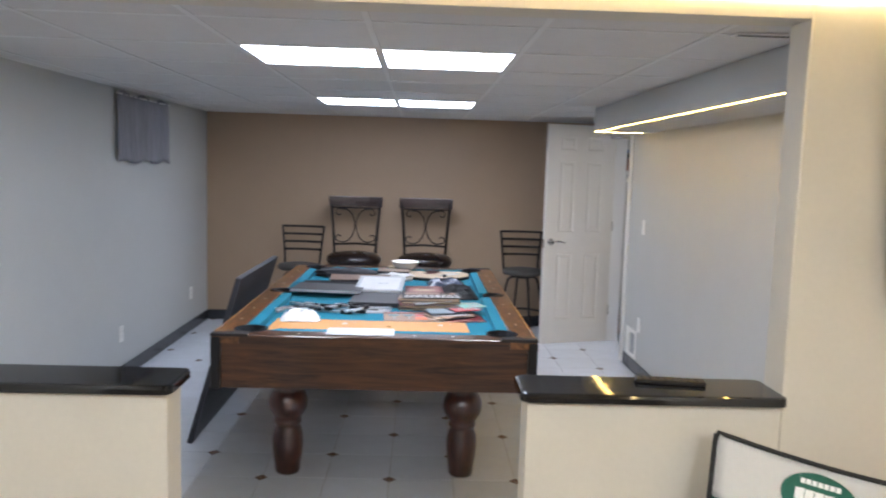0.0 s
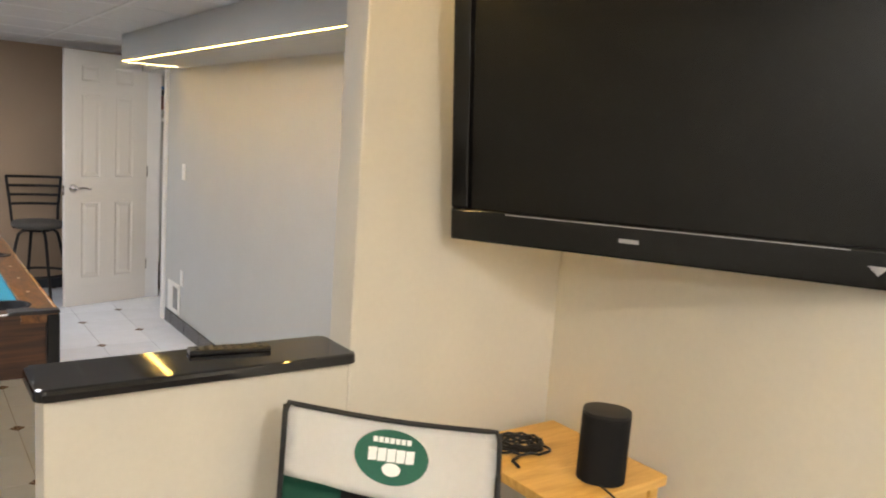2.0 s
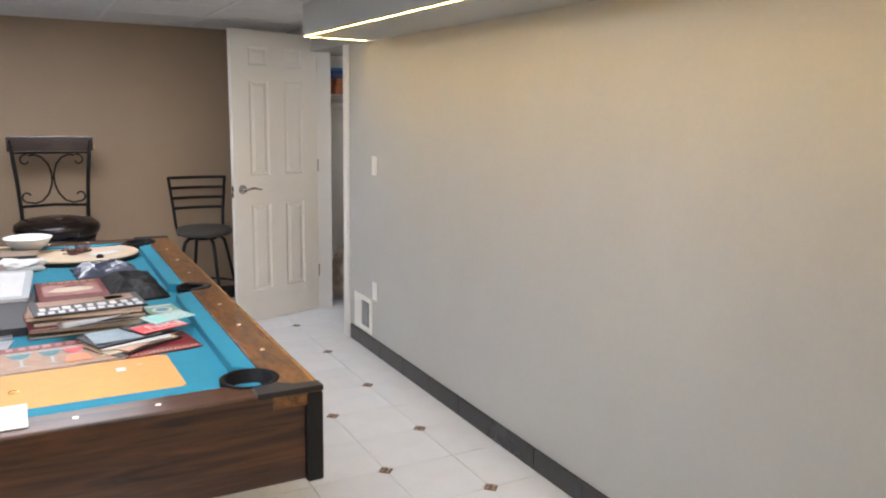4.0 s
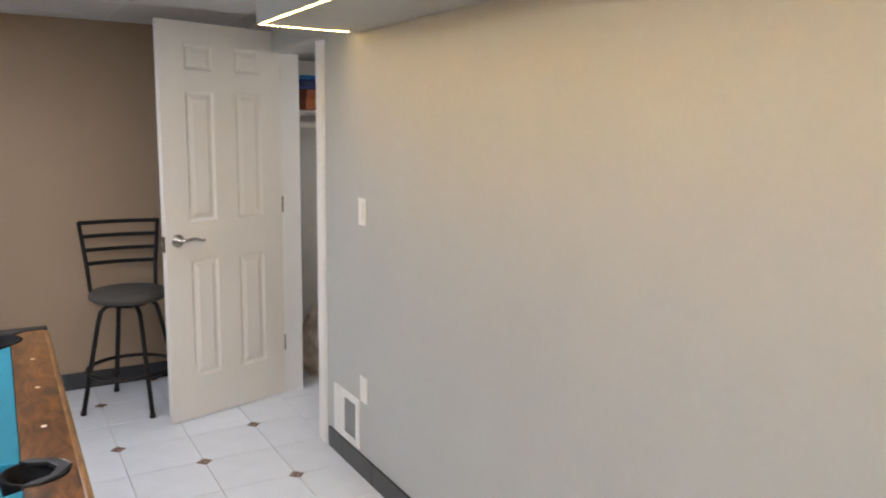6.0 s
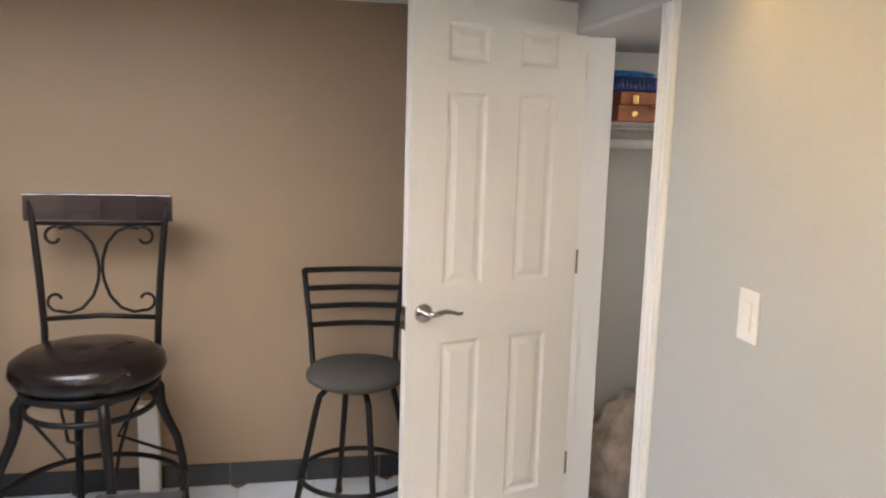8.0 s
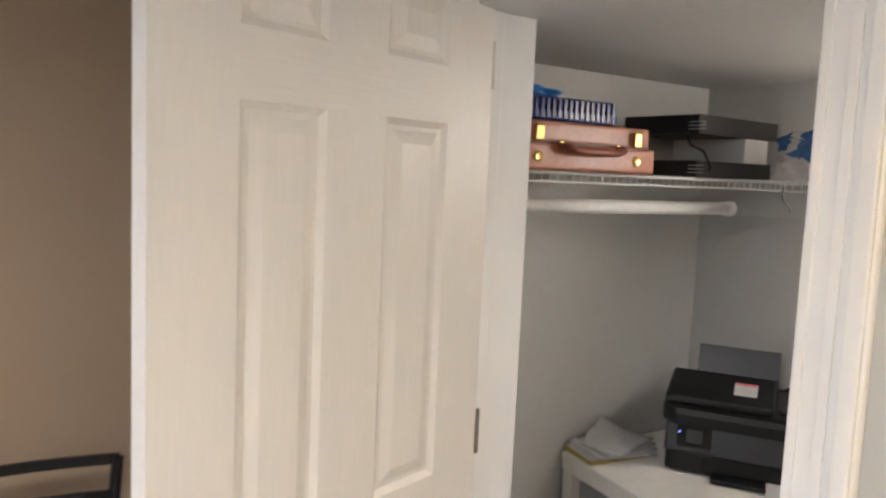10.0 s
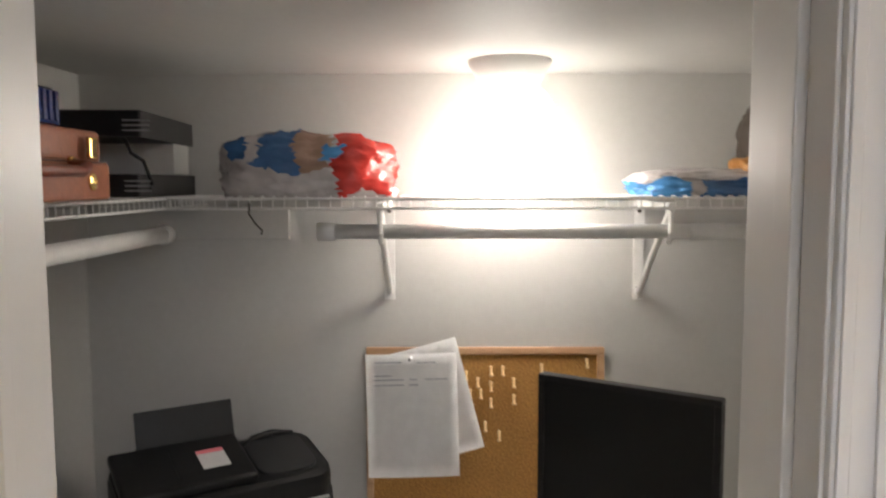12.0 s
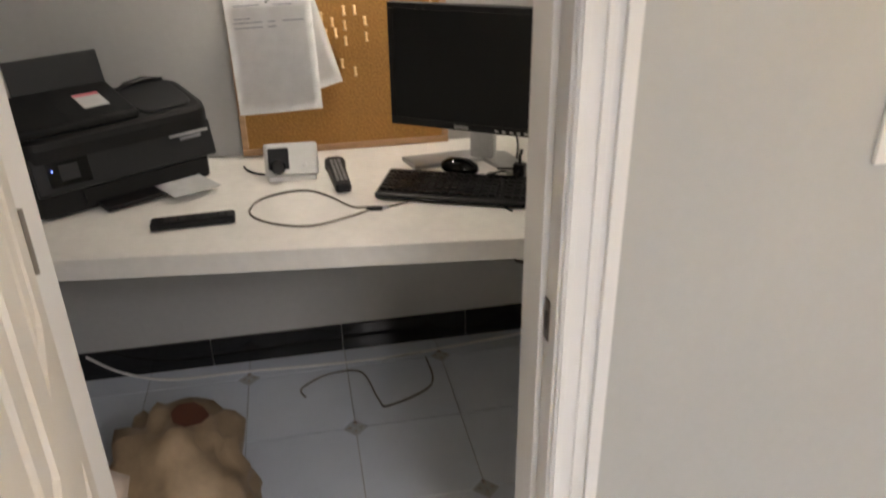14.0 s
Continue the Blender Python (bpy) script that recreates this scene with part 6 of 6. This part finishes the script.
bm = slab(plan(PWD - 0.02, PD - 0.01, 0.035), 0.004, 0.136, 0.004)
for v in bm.verts:
    if v.co.z > 0.05:
        v.co.z += 0.2 * v.co.y
part("body", bm, PR_BLACK, pr)
part("front_panel", turned(box(0.012, PWD - 0.004, -0.012, 0.006, -0.045, 0.045, 0.006), pose(0, 0.004, 0.105, -14, 0, 0)), PR_GREY, pr, "grey sloping front panel")
scr = part("control_screen", turned(box(0.045, 0.145, -0.0155, -0.011, -0.03, 0.03, 0.002), pose(0, 0.004, 0.105, -14, 0, 0)), GLOSS_BLACK, pr, "small touch screen")
part("screen_glass", turned(box(0.072, 0.118, -0.0167, -0.015, -0.018, 0.018), pose(0, 0.004, 0.105, -14, 0, 0)), mat("lcd_grey", (0.035, 0.036, 0.038), 0.2), scr)
part("output_slot", box(0.12, PWD - 0.03, -0.004, 0.02, 0.018, 0.058, 0.002), mat("slot_dark", (0.004, 0.004, 0.004), 0.7), pr)
part("output_tray", box(0.15, PWD - 0.06, -0.055, 0.03, 0.004, 0.016, 0.003), PR_BLACK, pr)
part("scanner_lid", turned(slab(plan(PWD + 0.012, PD + 0.015, 0.055), 0.137, 0.184, 0.018), SLOPE), PR_BLACK, pr)
part("lid_edge", box(PWD - 0.13, PWD - 0.02, -0.0155, -0.010, 0.128, 0.135, 0.002), SILVER_PL, pr)
part("badge", box(PWD - 0.10, PWD - 0.04, -0.0105, -0.0085, 0.116, 0.124), GREY_MARK, pr)
part("feeder", turned(box(0.0, 0.305, 0.015, PD, 0.183, 0.206, 0.011, 4), SLOPE), PR_BLACK, pr, "document feeder cover")
part("feeder_slot", turned(box(0.13, 0.135, 0.05, 0.17, 0.2062, 0.2072), SLOPE), BLACK_PL, pr)
bm = slab(rounded(0.15, 0.17, 0.04), 0.183, 0.190, 0.003)
part("feeder_exit", turned(bm, SLOPE @ Matrix.Translation((0.39, 0.11, 0))), PR_GREY, pr)
part("feeder_ridge", turned(tube([(0.318, 0.175, 0.186), (0.345, 0.186, 0.193), (0.40, 0.192, 0.196), (0.455, 0.188, 0.192)], [0.004, 0.008, 0.009, 0.004], 8), SLOPE), PR_BLACK, pr, "", True)
part("paper_tray", turned(box(0.07, 0.312, -0.003, 0.003, 0.0, 0.165, 0.003), pose(0, PD - 0.005, 0.16, -18, 0, 0)), PR_GREY, pr, "raised grey paper tray")
stk = part("sticker", turned(box(0.19, 0.255, 0.07, 0.15, 0.2064, 0.2070), SLOPE), WHITE_P, pr, "white sticker with a pink end")
part("sticker_band", turned(box(0.19, 0.255, 0.135, 0.15, 0.2071, 0.2076), SLOPE), mat("pink_ink", (0.75, 0.18, 0.22), 0.5), stk)
part("indicator", box(0.052, 0.055, -0.02, -0.0165, 0.118, 0.121), glow("blue_indicator", (0.15, 0.25, 1.0), 4.0), pr)
ps = tagged(mesh_ob("paper_sheet", turned(box(0.30, 0.43, -0.125, 0.0, 0.0165, 0.0175), Matrix.Identity(4)), mat("grey_paper", (0.50, 0.50, 0.50), 0.6)), "sheet of paper lying on the printer's output tray", "paper")
ps.matrix_basis = pose(2.937, 7.884, 0.751, 0, 0, pa) @ pose(0, 0, 0.0025)

# papers on the desk's far end
pl = tagged(mesh_ob("yellow_pad", box(-0.11, 0.11, -0.07, 0.07, 0, 0.014, 0.001), mat("yellow_pad_paper", (0.62, 0.52, 0.16), 0.7)), "yellow note pad on the desk's far end", "note pad")
pl.matrix_basis = pose(2.88, 8.05, 0.751, 0, 0, -8)
for k in range(4):
    bm = bmesh.new()
    n = 9
    w, d = 0.24, 0.15
    g = [[bm.verts.new((-w / 2 + w * i / n, -d / 2 + d * j / n, 0.016 + 0.004 * k + 0.022 * math.sin(2.2 * i / n * math.pi + k) ** 2 * (j / n) + (0.05 if k == 3 else 0.01) * math.exp(-((i - 5) ** 2) / 5) * (j / n))) for j in range(n + 1)] for i in range(n + 1)]
    for i in range(n):
        for j in range(n):
            bm.faces.new((g[i][j], g[i + 1][j], g[i + 1][j + 1], g[i][j + 1]))
    bmesh.ops.solidify(bm, geom=bm.faces[:], thickness=0.0006)
    s_ = tagged(mesh_ob("loose_paper", bm, BRIGHT_PAPER, smooth=True), "curled loose white paper on the desk", "paper", "loose papers on the desk")
    s_.matrix_basis = pose(2.885 + 0.015 * k, 8.035 + 0.006 * k, 0.751, 0, 0, -14 + 11 * k)

# clock radio, cordless phone, remote, keyboard, mouse, cable
ck = holder("answering_machine", pose(3.12, 7.265, 0.751, 0, 0, -92), "small white desk device with a dark round-cornered window", "desk device")
part("body", turned(slab(rounded(0.148, 0.05, 0.018), 0, 0.088, 0.008), pose(0, 0.0, 0.0, -22, 0, 0) @ pose(0, 0, 0.012)), PLATE, ck)
part("window", turned(box(-0.062, -0.005, -0.0275, -0.0245, 0.026, 0.086, 0.004), pose(0, 0, 0, -22, 0, 0)), BLACK_PL, ck)
part("knob", turned(lathe([(0.02, 0), (0.02, 0.007), (0.016, 0.010), (0, 0.0102)], 20), pose(-0.034, -0.027, 0.045, -22, 0, 0) @ pose(0, 0, 0, 90, 0, 0)), GLOSS_BLACK, ck)
part("button", turned(lathe([(0.007, 0), (0.006, 0.004), (0, 0.0042)], 14), pose(0.038, -0.025, 0.05, -22, 0, 0) @ pose(0, 0, 0, 90, 0, 0)), PLATE, ck)
part("base", box(-0.066, 0.066, -0.02, 0.03, 0, 0.016, 0.005), PLATE, ck)
part("cord", tube([(-0.05, 0.03, 0.010), (-0.07, 0.034, 0.005), (-0.095, 0.046, 0.004), (-0.118, 0.066, 0.004), (-0.134, 0.092, 0.004), (-0.142, 0.12, 0.004)], 0.003, 6), BLACK_PL, ck)
ph = holder("remote_control", pose(3.10, 7.138, 0.751, 0, 0, 3), "contoured black remote with silver buttons on the desk", "remote control")
part("body", slab([(-0.125, -0.014), (-0.115, -0.021), (0.03, -0.024), (0.07, -0.030), (0.10, -0.027), (0.115, -0.015), (0.115, 0.015), (0.10, 0.027), (0.07, 0.030), (0.03, 0.024), (-0.115, 0.021), (-0.125, 0.014)], 0.004, 0.026, 0.008), BLACK_PL, ph)
kb = part("button", box(-0.006, 0.006, -0.004, 0.004, 0.0262, 0.029, 0.001), SILVER_PL, ph)
kb.location = (-0.085, -0.011, 0)
for i in range(8):
    for j in range(3):
        if i or j:
            again(kb, (-0.085 + 0.022 * i, -0.011 + 0.011 * j, 0))
rm = holder("remote_control", pose(2.86, 7.51, 0.751, 0, 0, 93), "black television remote lying on the desk", "remote control")
part("body", box(-0.10, 0.10, -0.023, 0.023, 0, 0.020, 0.007, 3), BLACK_PL, rm)
kb = part("button", lathe([(0.004, 0), (0.0035, 0.002), (0, 0.0022)], 8), PR_GREY, rm)
kb.location = (-0.08, -0.011, 0.0198)
for i in range(9):
    for j in range(3):
        if i or j:
            again(kb, (-0.08 + 0.019 * i, -0.011 + 0.011 * j, 0.0198))
ky = holder("keyboard", pose(2.900, 6.808, 0.751, 0, 0, -113) @ Matrix.Diagonal((1.1, 1.05, 1, 1)), "black desktop keyboard on the white desk", "keyboard")
part("case", turned(box(-0.215, 0.215, -0.078, 0.078, 0.004, 0.02, 0.006), pose(0, 0, 0.004, 4, 0, 0)), BLACK_PL, ky)
key0 = part("key", box(-0.0078, 0.0078, -0.0075, 0.0075, 0, 0.007, 0.0015), PR_BLACK, ky)
key0.matrix_basis = pose(-0.197, -0.055, 0.0215)
for r in range(6):
    for k in range(22):
        if (r or k) and not (k in (15, 19) and r < 4):
            again(key0, (-0.197 + 0.0187 * k, -0.055 + 0.0205 * r, 0.0245 + 0.0014 * (r - 2.2)))
ms = tagged(mesh_ob("mouse", lathe([(0.030, 0), (0.033, 0.008), (0.030, 0.022), (0.018, 0.034), (0.0, 0.037)], 24), GLOSS_BLACK, smooth=True), "black computer mouse lying on the keyboard", "mouse")
ms.matrix_basis = pose(3.0, 6.812, 0.780, 6, 0, -20) @ Matrix.Diagonal((1.0, 1.65, 1.0, 1))
WIRE_GREY = mat("grey_brown_cord", (0.16, 0.13, 0.10), 0.5)


def smooth_path(pts, n=8):
    out = []
    P_ = [Vector(p) for p in pts]
    for i in range(len(P_) - 1):
        a, b, c_, d_ = P_[max(0, i - 1)], P_[i], P_[i + 1], P_[min(len(P_) - 1, i + 2)]
        for k in range(n):
            t = k / n
            out.append(0.5 * ((2 * b) + (c_ - a) * t + (2 * a - 5 * b + 4 * c_ - d_) * t * t + (3 * b - a - 3 * c_ + d_) * t ** 3))
    return out + [P_[-1]]


uc = holder("usb_cable", pose(0.015, 0.03, 0.754), "thin grey looped cable with a black plug on the desk", "cable")
part("cord", tube(smooth_path([(2.83, 7.05, 0), (2.80, 7.10, 0), (2.765, 7.20, 0), (2.80, 7.29, 0), (2.87, 7.345, 0), (2.95, 7.33, 0), (2.995, 7.27, 0), (3.0, 7.20, 0), (2.94, 7.14, 0), (2.86, 7.09, 0), (2.84, 7.05, 0.003)]), 0.0026, 6), WIRE_GREY, uc, "", True)
part("plug", turned(box(-0.006, 0.006, -0.02, 0.02, -0.003, 0.007, 0.002), pose(2.832, 7.035, 0, 0, 0, -8)), BLACK_PL, uc)
part("tip", turned(box(-0.005, 0.005, -0.008, 0.008, -0.002, 0.004), pose(2.836, 7.006, 0, 0, 0, -8)), SILVER, uc)
part("lead", tube(smooth_path([(2.84, 7.0, 0), (2.85, 6.97, 0), (2.875, 6.93, 0), (2.90, 6.91, 0.0)]), 0.0026, 6), WIRE_GREY, uc, "", True)
kc = bmesh.new()
add_tube(kc, smooth_path([(2.93, 6.70, 0.031), (2.88, 6.69, 0.036), (2.83, 6.70, 0.034), (2.79, 6.715, 0.02), (2.77, 6.71, 0.004), (2.74, 6.70, 0.004)]), 0.003, 6)
add_tube(kc, smooth_path([(2.95, 6.66, 0.03), (2.91, 6.72, 0.04), (2.87, 6.66, 0.045), (2.93, 6.63, 0.04), (2.96, 6.68, 0.035)]), 0.003, 6)
tagged(mesh_ob("cable_tangle", kc, BLACK_PL, smooth=True), "black cable tangled over the keyboard", "cable").location = (0.015, 0.03, 0.751)
tagged(mesh_ob("monitor_cable", tube(smooth_path([(3.05, 6.60, 0.15), (3.15, 6.55, 0.09), (3.24, 6.50, 0.035), (3.26, 6.46, 0.005), (3.24, 6.44, 0.004)]), 0.0035, 6), BLACK_PL, smooth=True), "black cable behind the monitor", "cable").location = (0.07, 0.02, 0.752)

# floor of the closet
fc = tube(smooth_path([(3.26, 7.95, 0.12), (3.25, 7.85, 0.05), (3.24, 7.70, 0.006), (3.235, 7.46, 0.005), (3.22, 7.22, 0.005), (3.215, 6.95, 0.005), (3.25, 6.60, 0.005), (3.27, 6.45, 0.005)]), 0.0045, 6)
tagged(mesh_ob("white_cable", fc, WIRE, smooth=True), "white cable lying on the closet floor", "cable").location = (0.06, 0.04, 0)
fc = tube(smooth_path([(3.08, 7.26, 0.004), (3.13, 7.27, 0.004), (3.19, 7.18, 0.004), (3.18, 7.07, 0.004), (3.02, 7.03, 0.004), (2.98, 7.0, 0.004), (3.06, 6.85, 0.004), (3.22, 6.84, 0.004)]), 0.0028, 6)
tagged(mesh_ob("thin_cable", fc, WIRE_GREY, smooth=True), "thin grey cable lying on the closet floor", "cable").location = (0.03, 0.04, 0)
SACK = mat("pale_sack_cloth", (0.30, 0.215, 0.135), 0.5, scale=30, vary=0.12, big=0.1, bump=0.5, bscale=18)
sk = crumple("paper_sack", 2.60, 7.61, 0.0, 0.22, 0.18, 0.35, SACK, "full pale brown sack standing on the closet floor", "sack", 41, 20, 2.6)
mk = tagged(mesh_ob("print", slab([(x * 0.5, y * 0.42) for x, y in ((-0.09, -0.05), (-0.05, -0.11), (0.03, -0.10), (0.09, -0.06), (0.10, 0.02), (0.05, 0.08), (-0.03, 0.09), (-0.09, 0.04))], 0, 0.002), mat("brown_print", (0.10, 0.03, 0.015), 0.6), sk))
mk.matrix_basis = pose(0.0, -0.05, max(v.co.z for v in sk.data.vertices if (v.co.xy - Vector((0.0, -0.05))).length < 0.05) + 0.001, 6, 0, 0)
crumple("plastic_bag", 2.43, 7.89, 0.0, 0.20, 0.17, 0.47, mat("cloudy_bag", (0.48, 0.40, 0.34), 0.3, scale=14, vary=0.3, bump=0.6, bscale=20), "cloudy plastic bag standing behind the sack", "plastic bag", 47, 0, 2.4)

# ---- tiled floor and tile baseboards ----
PITCH = 0.328
CUT = 0.037


def clipped(poly, x0, x1, y0, y1):
    for axis, lim, sign in ((0, x0, 1), (0, x1, -1), (1, y0, 1), (1, y1, -1)):
        out = []
        for i, p in enumerate(poly):
            q = poly[(i + 1) % len(poly)]
            a, b = sign * (p[axis] - lim), sign * (q[axis] - lim)
            if a >= 0:
                out.append(p)
            if a * b < 0:
                f_ = a / (a - b)
                out.append((p[0] + f_ * (q[0] - p[0]), p[1] + f_ * (q[1] - p[1])))
        poly = out
        if len(poly) < 3:
            return []
    return poly


def tile_poly(even):
    h, g, c = PITCH / 2, 0.0015, CUT
    a = h - g
    if even:
        return [(-a + c, -a), (a, -a), (a, a - c), (a - c, a), (-a, a), (-a, -a + c)]
    return [(-a, -a), (a - c, -a), (a, -a + c), (a, a), (-a + c, a), (-a, a - c)]


def tile_mesh(poly, name):
    bm = slab(poly, -0.006, 0.0, 0.0012)
    me = bpy.data.meshes.new(name)
    bm.to_mesh(me)
    bm.free()
    return me


def lay_floor(name, x0, x1, y0, y1, px, py, label):
    """Square tiles with clipped corners, and small diamond insets at every second corner; (px, py) is the corner of one inset."""
    fl = tagged(mesh_ob(name, box(x0, x1, y0, y1, -0.05, -0.005), GROUT), label, "floor", kind="structure")
    shared = {}
    di = [(CUT - 0.003, 0), (0, CUT - 0.003), (-CUT + 0.003, 0), (0, -CUT + 0.003)]
    i0, i1 = math.floor((x0 - px) / PITCH) - 1, math.ceil((x1 - px) / PITCH) + 1
    j0, j1 = math.floor((y0 - py) / PITCH) - 1, math.ceil((y1 - py) / PITCH) + 1
    for i in range(i0, i1):
        for j in range(j0, j1):
            cx, cy = px + (i + 0.5) * PITCH, py + (j + 0.5) * PITCH
            base = tile_poly((i + j) % 2 == 0)
            poly = clipped([(cx + x, cy + y) for x, y in base], x0, x1, y0, y1)
            if poly:
                whole = len(poly) == 6 and all(x0 < x < x1 and y0 < y < y1 for x, y in poly)
                key = (i + j) % 2
                if whole and key in shared:
                    me = shared[key]
                else:
                    me = tile_mesh([(x - cx, y - cy) for x, y in poly], "tile")
                    me.materials.append(FLOOR_TILE)
                    if whole:
                        shared[key] = me
                t = new("tile", me)
                t.parent = fl
                t.location = (cx, cy, 0)
            if (i + j) % 2 == 0:
                nx, ny = px + i * PITCH, py + j * PITCH
                poly = clipped([(nx + x, ny + y) for x, y in di], x0, x1, y0, y1)
                if poly:
                    if "d" not in shared or len(poly) != 4:
                        me = tile_mesh([(x - nx, y - ny) for x, y in poly], "inset")
                        me.materials.append(INSET_A)
                        shared.setdefault("d", me)
                    else:
                        me = shared["d"]
                    t = new("inset", me)
                    t.parent = fl
                    t.location = (nx, ny, 0)
                    if len(poly) == 4 and abs(poly[0][0] - nx) > 0.02:
                        if "q" not in shared:
                            bm = bmesh.new()
                            for a in (0, 90, 180, 270):
                                c_, s_ = math.cos(radians(a)), math.sin(radians(a))
                                bm.faces.new([bm.verts.new((c_ * x - s_ * y, s_ * x + c_ * y, 0.0009)) for x, y in ((0.008, 0.0), (0.017, -0.006), (0.027, 0.0), (0.017, 0.006))])
                            shared["q"] = bpy.data.meshes.new("inset_motif")
                            bm.to_mesh(shared["q"])
                            bm.free()
                            shared["q"].materials.append(INSET_B)
                        mo = new("motif", shared["q"])
                        mo.parent = t
    return fl


lay_floor("floor", LEFT, RIGHT, HALF_Y0, BACK, 1.719, 7.204, "glossy white floor tiles with small brown diamond insets")
# unseen floor, set dark brown so the television mirrors little light
structure("floor_front", box(LEFT, RIGHT, FRONT_Y, HALF_Y0, -0.05, 0.0), mat("brown_carpet", (0.10, 0.078, 0.058), 0.95, scale=180, vary=0.25, big=0.12, bump=0.6, bscale=260), "unseen sitting area floor, assumed dark brown carpet", "floor")
lay_floor("floor_closet", RIGHT, CL_X1, CL_Y0, CL_Y1, 2.93, 7.155, "white closet floor tiles with small brown diamond insets")


def baseboard(name, p, q, out, material, length, height, label, shift=0.0):
    """Upright tiles along the foot of a wall from p to q; out: the way that they face."""
    b = tagged(new(name), label, "baseboard", kind="structure")
    d = Vector((q[0] - p[0], q[1] - p[1], 0))
    total = d.length
    d.normalize()
    s = -shift
    while s < total:
        a, e = max(0.0, s), min(total, s + length) - 0.003
        if e - a > 0.01:
            mid = Vector((p[0], p[1], 0)) + d * (a + e) / 2 + Vector((out[0], out[1], 0)) * 0.006
            bm = box(-(e - a) / 2, (e - a) / 2, -0.0055, 0.0055, 0.001, height, 0.0015)
            t = part("tile", bm, material, b)
            t.matrix_basis = Matrix.Translation(mid) @ Matrix.Rotation(math.atan2(d.y, d.x), 4, "Z")
        s += length
    return b


baseboard("baseboard_right", (RIGHT, HALF_Y1), (RIGHT, 6.775), (-1, 0), BASE_GREY, 0.33, 0.10, "dark grey tile baseboard along the grey wall")
baseboard("baseboard_back", (LEFT + 0.012, BACK), (RIGHT - 0.012, BACK), (0, -1), BASE_GREY, 0.33, 0.10, "dark tile baseboard along the tan wall")
baseboard("baseboard_left", (LEFT, HALF_Y1), (LEFT, BACK), (1, 0), BASE_GREY, 0.33, 0.10, "dark grey tile baseboard along the grey wall")
baseboard("baseboard_closet", (CL_X1, CL_Y0), (CL_X1, CL_Y1), (-1, 0), BLACK_TILE, 0.445, 0.105, "glossy black tile baseboard in the closet", 0.12)
baseboard("baseboard_closet_side", (CL_X0 + 0.02, CL_Y1), (CL_X1 - 0.012, CL_Y1), (0, -1), BLACK_TILE, 0.445, 0.105, "glossy black tile baseboard in the closet")
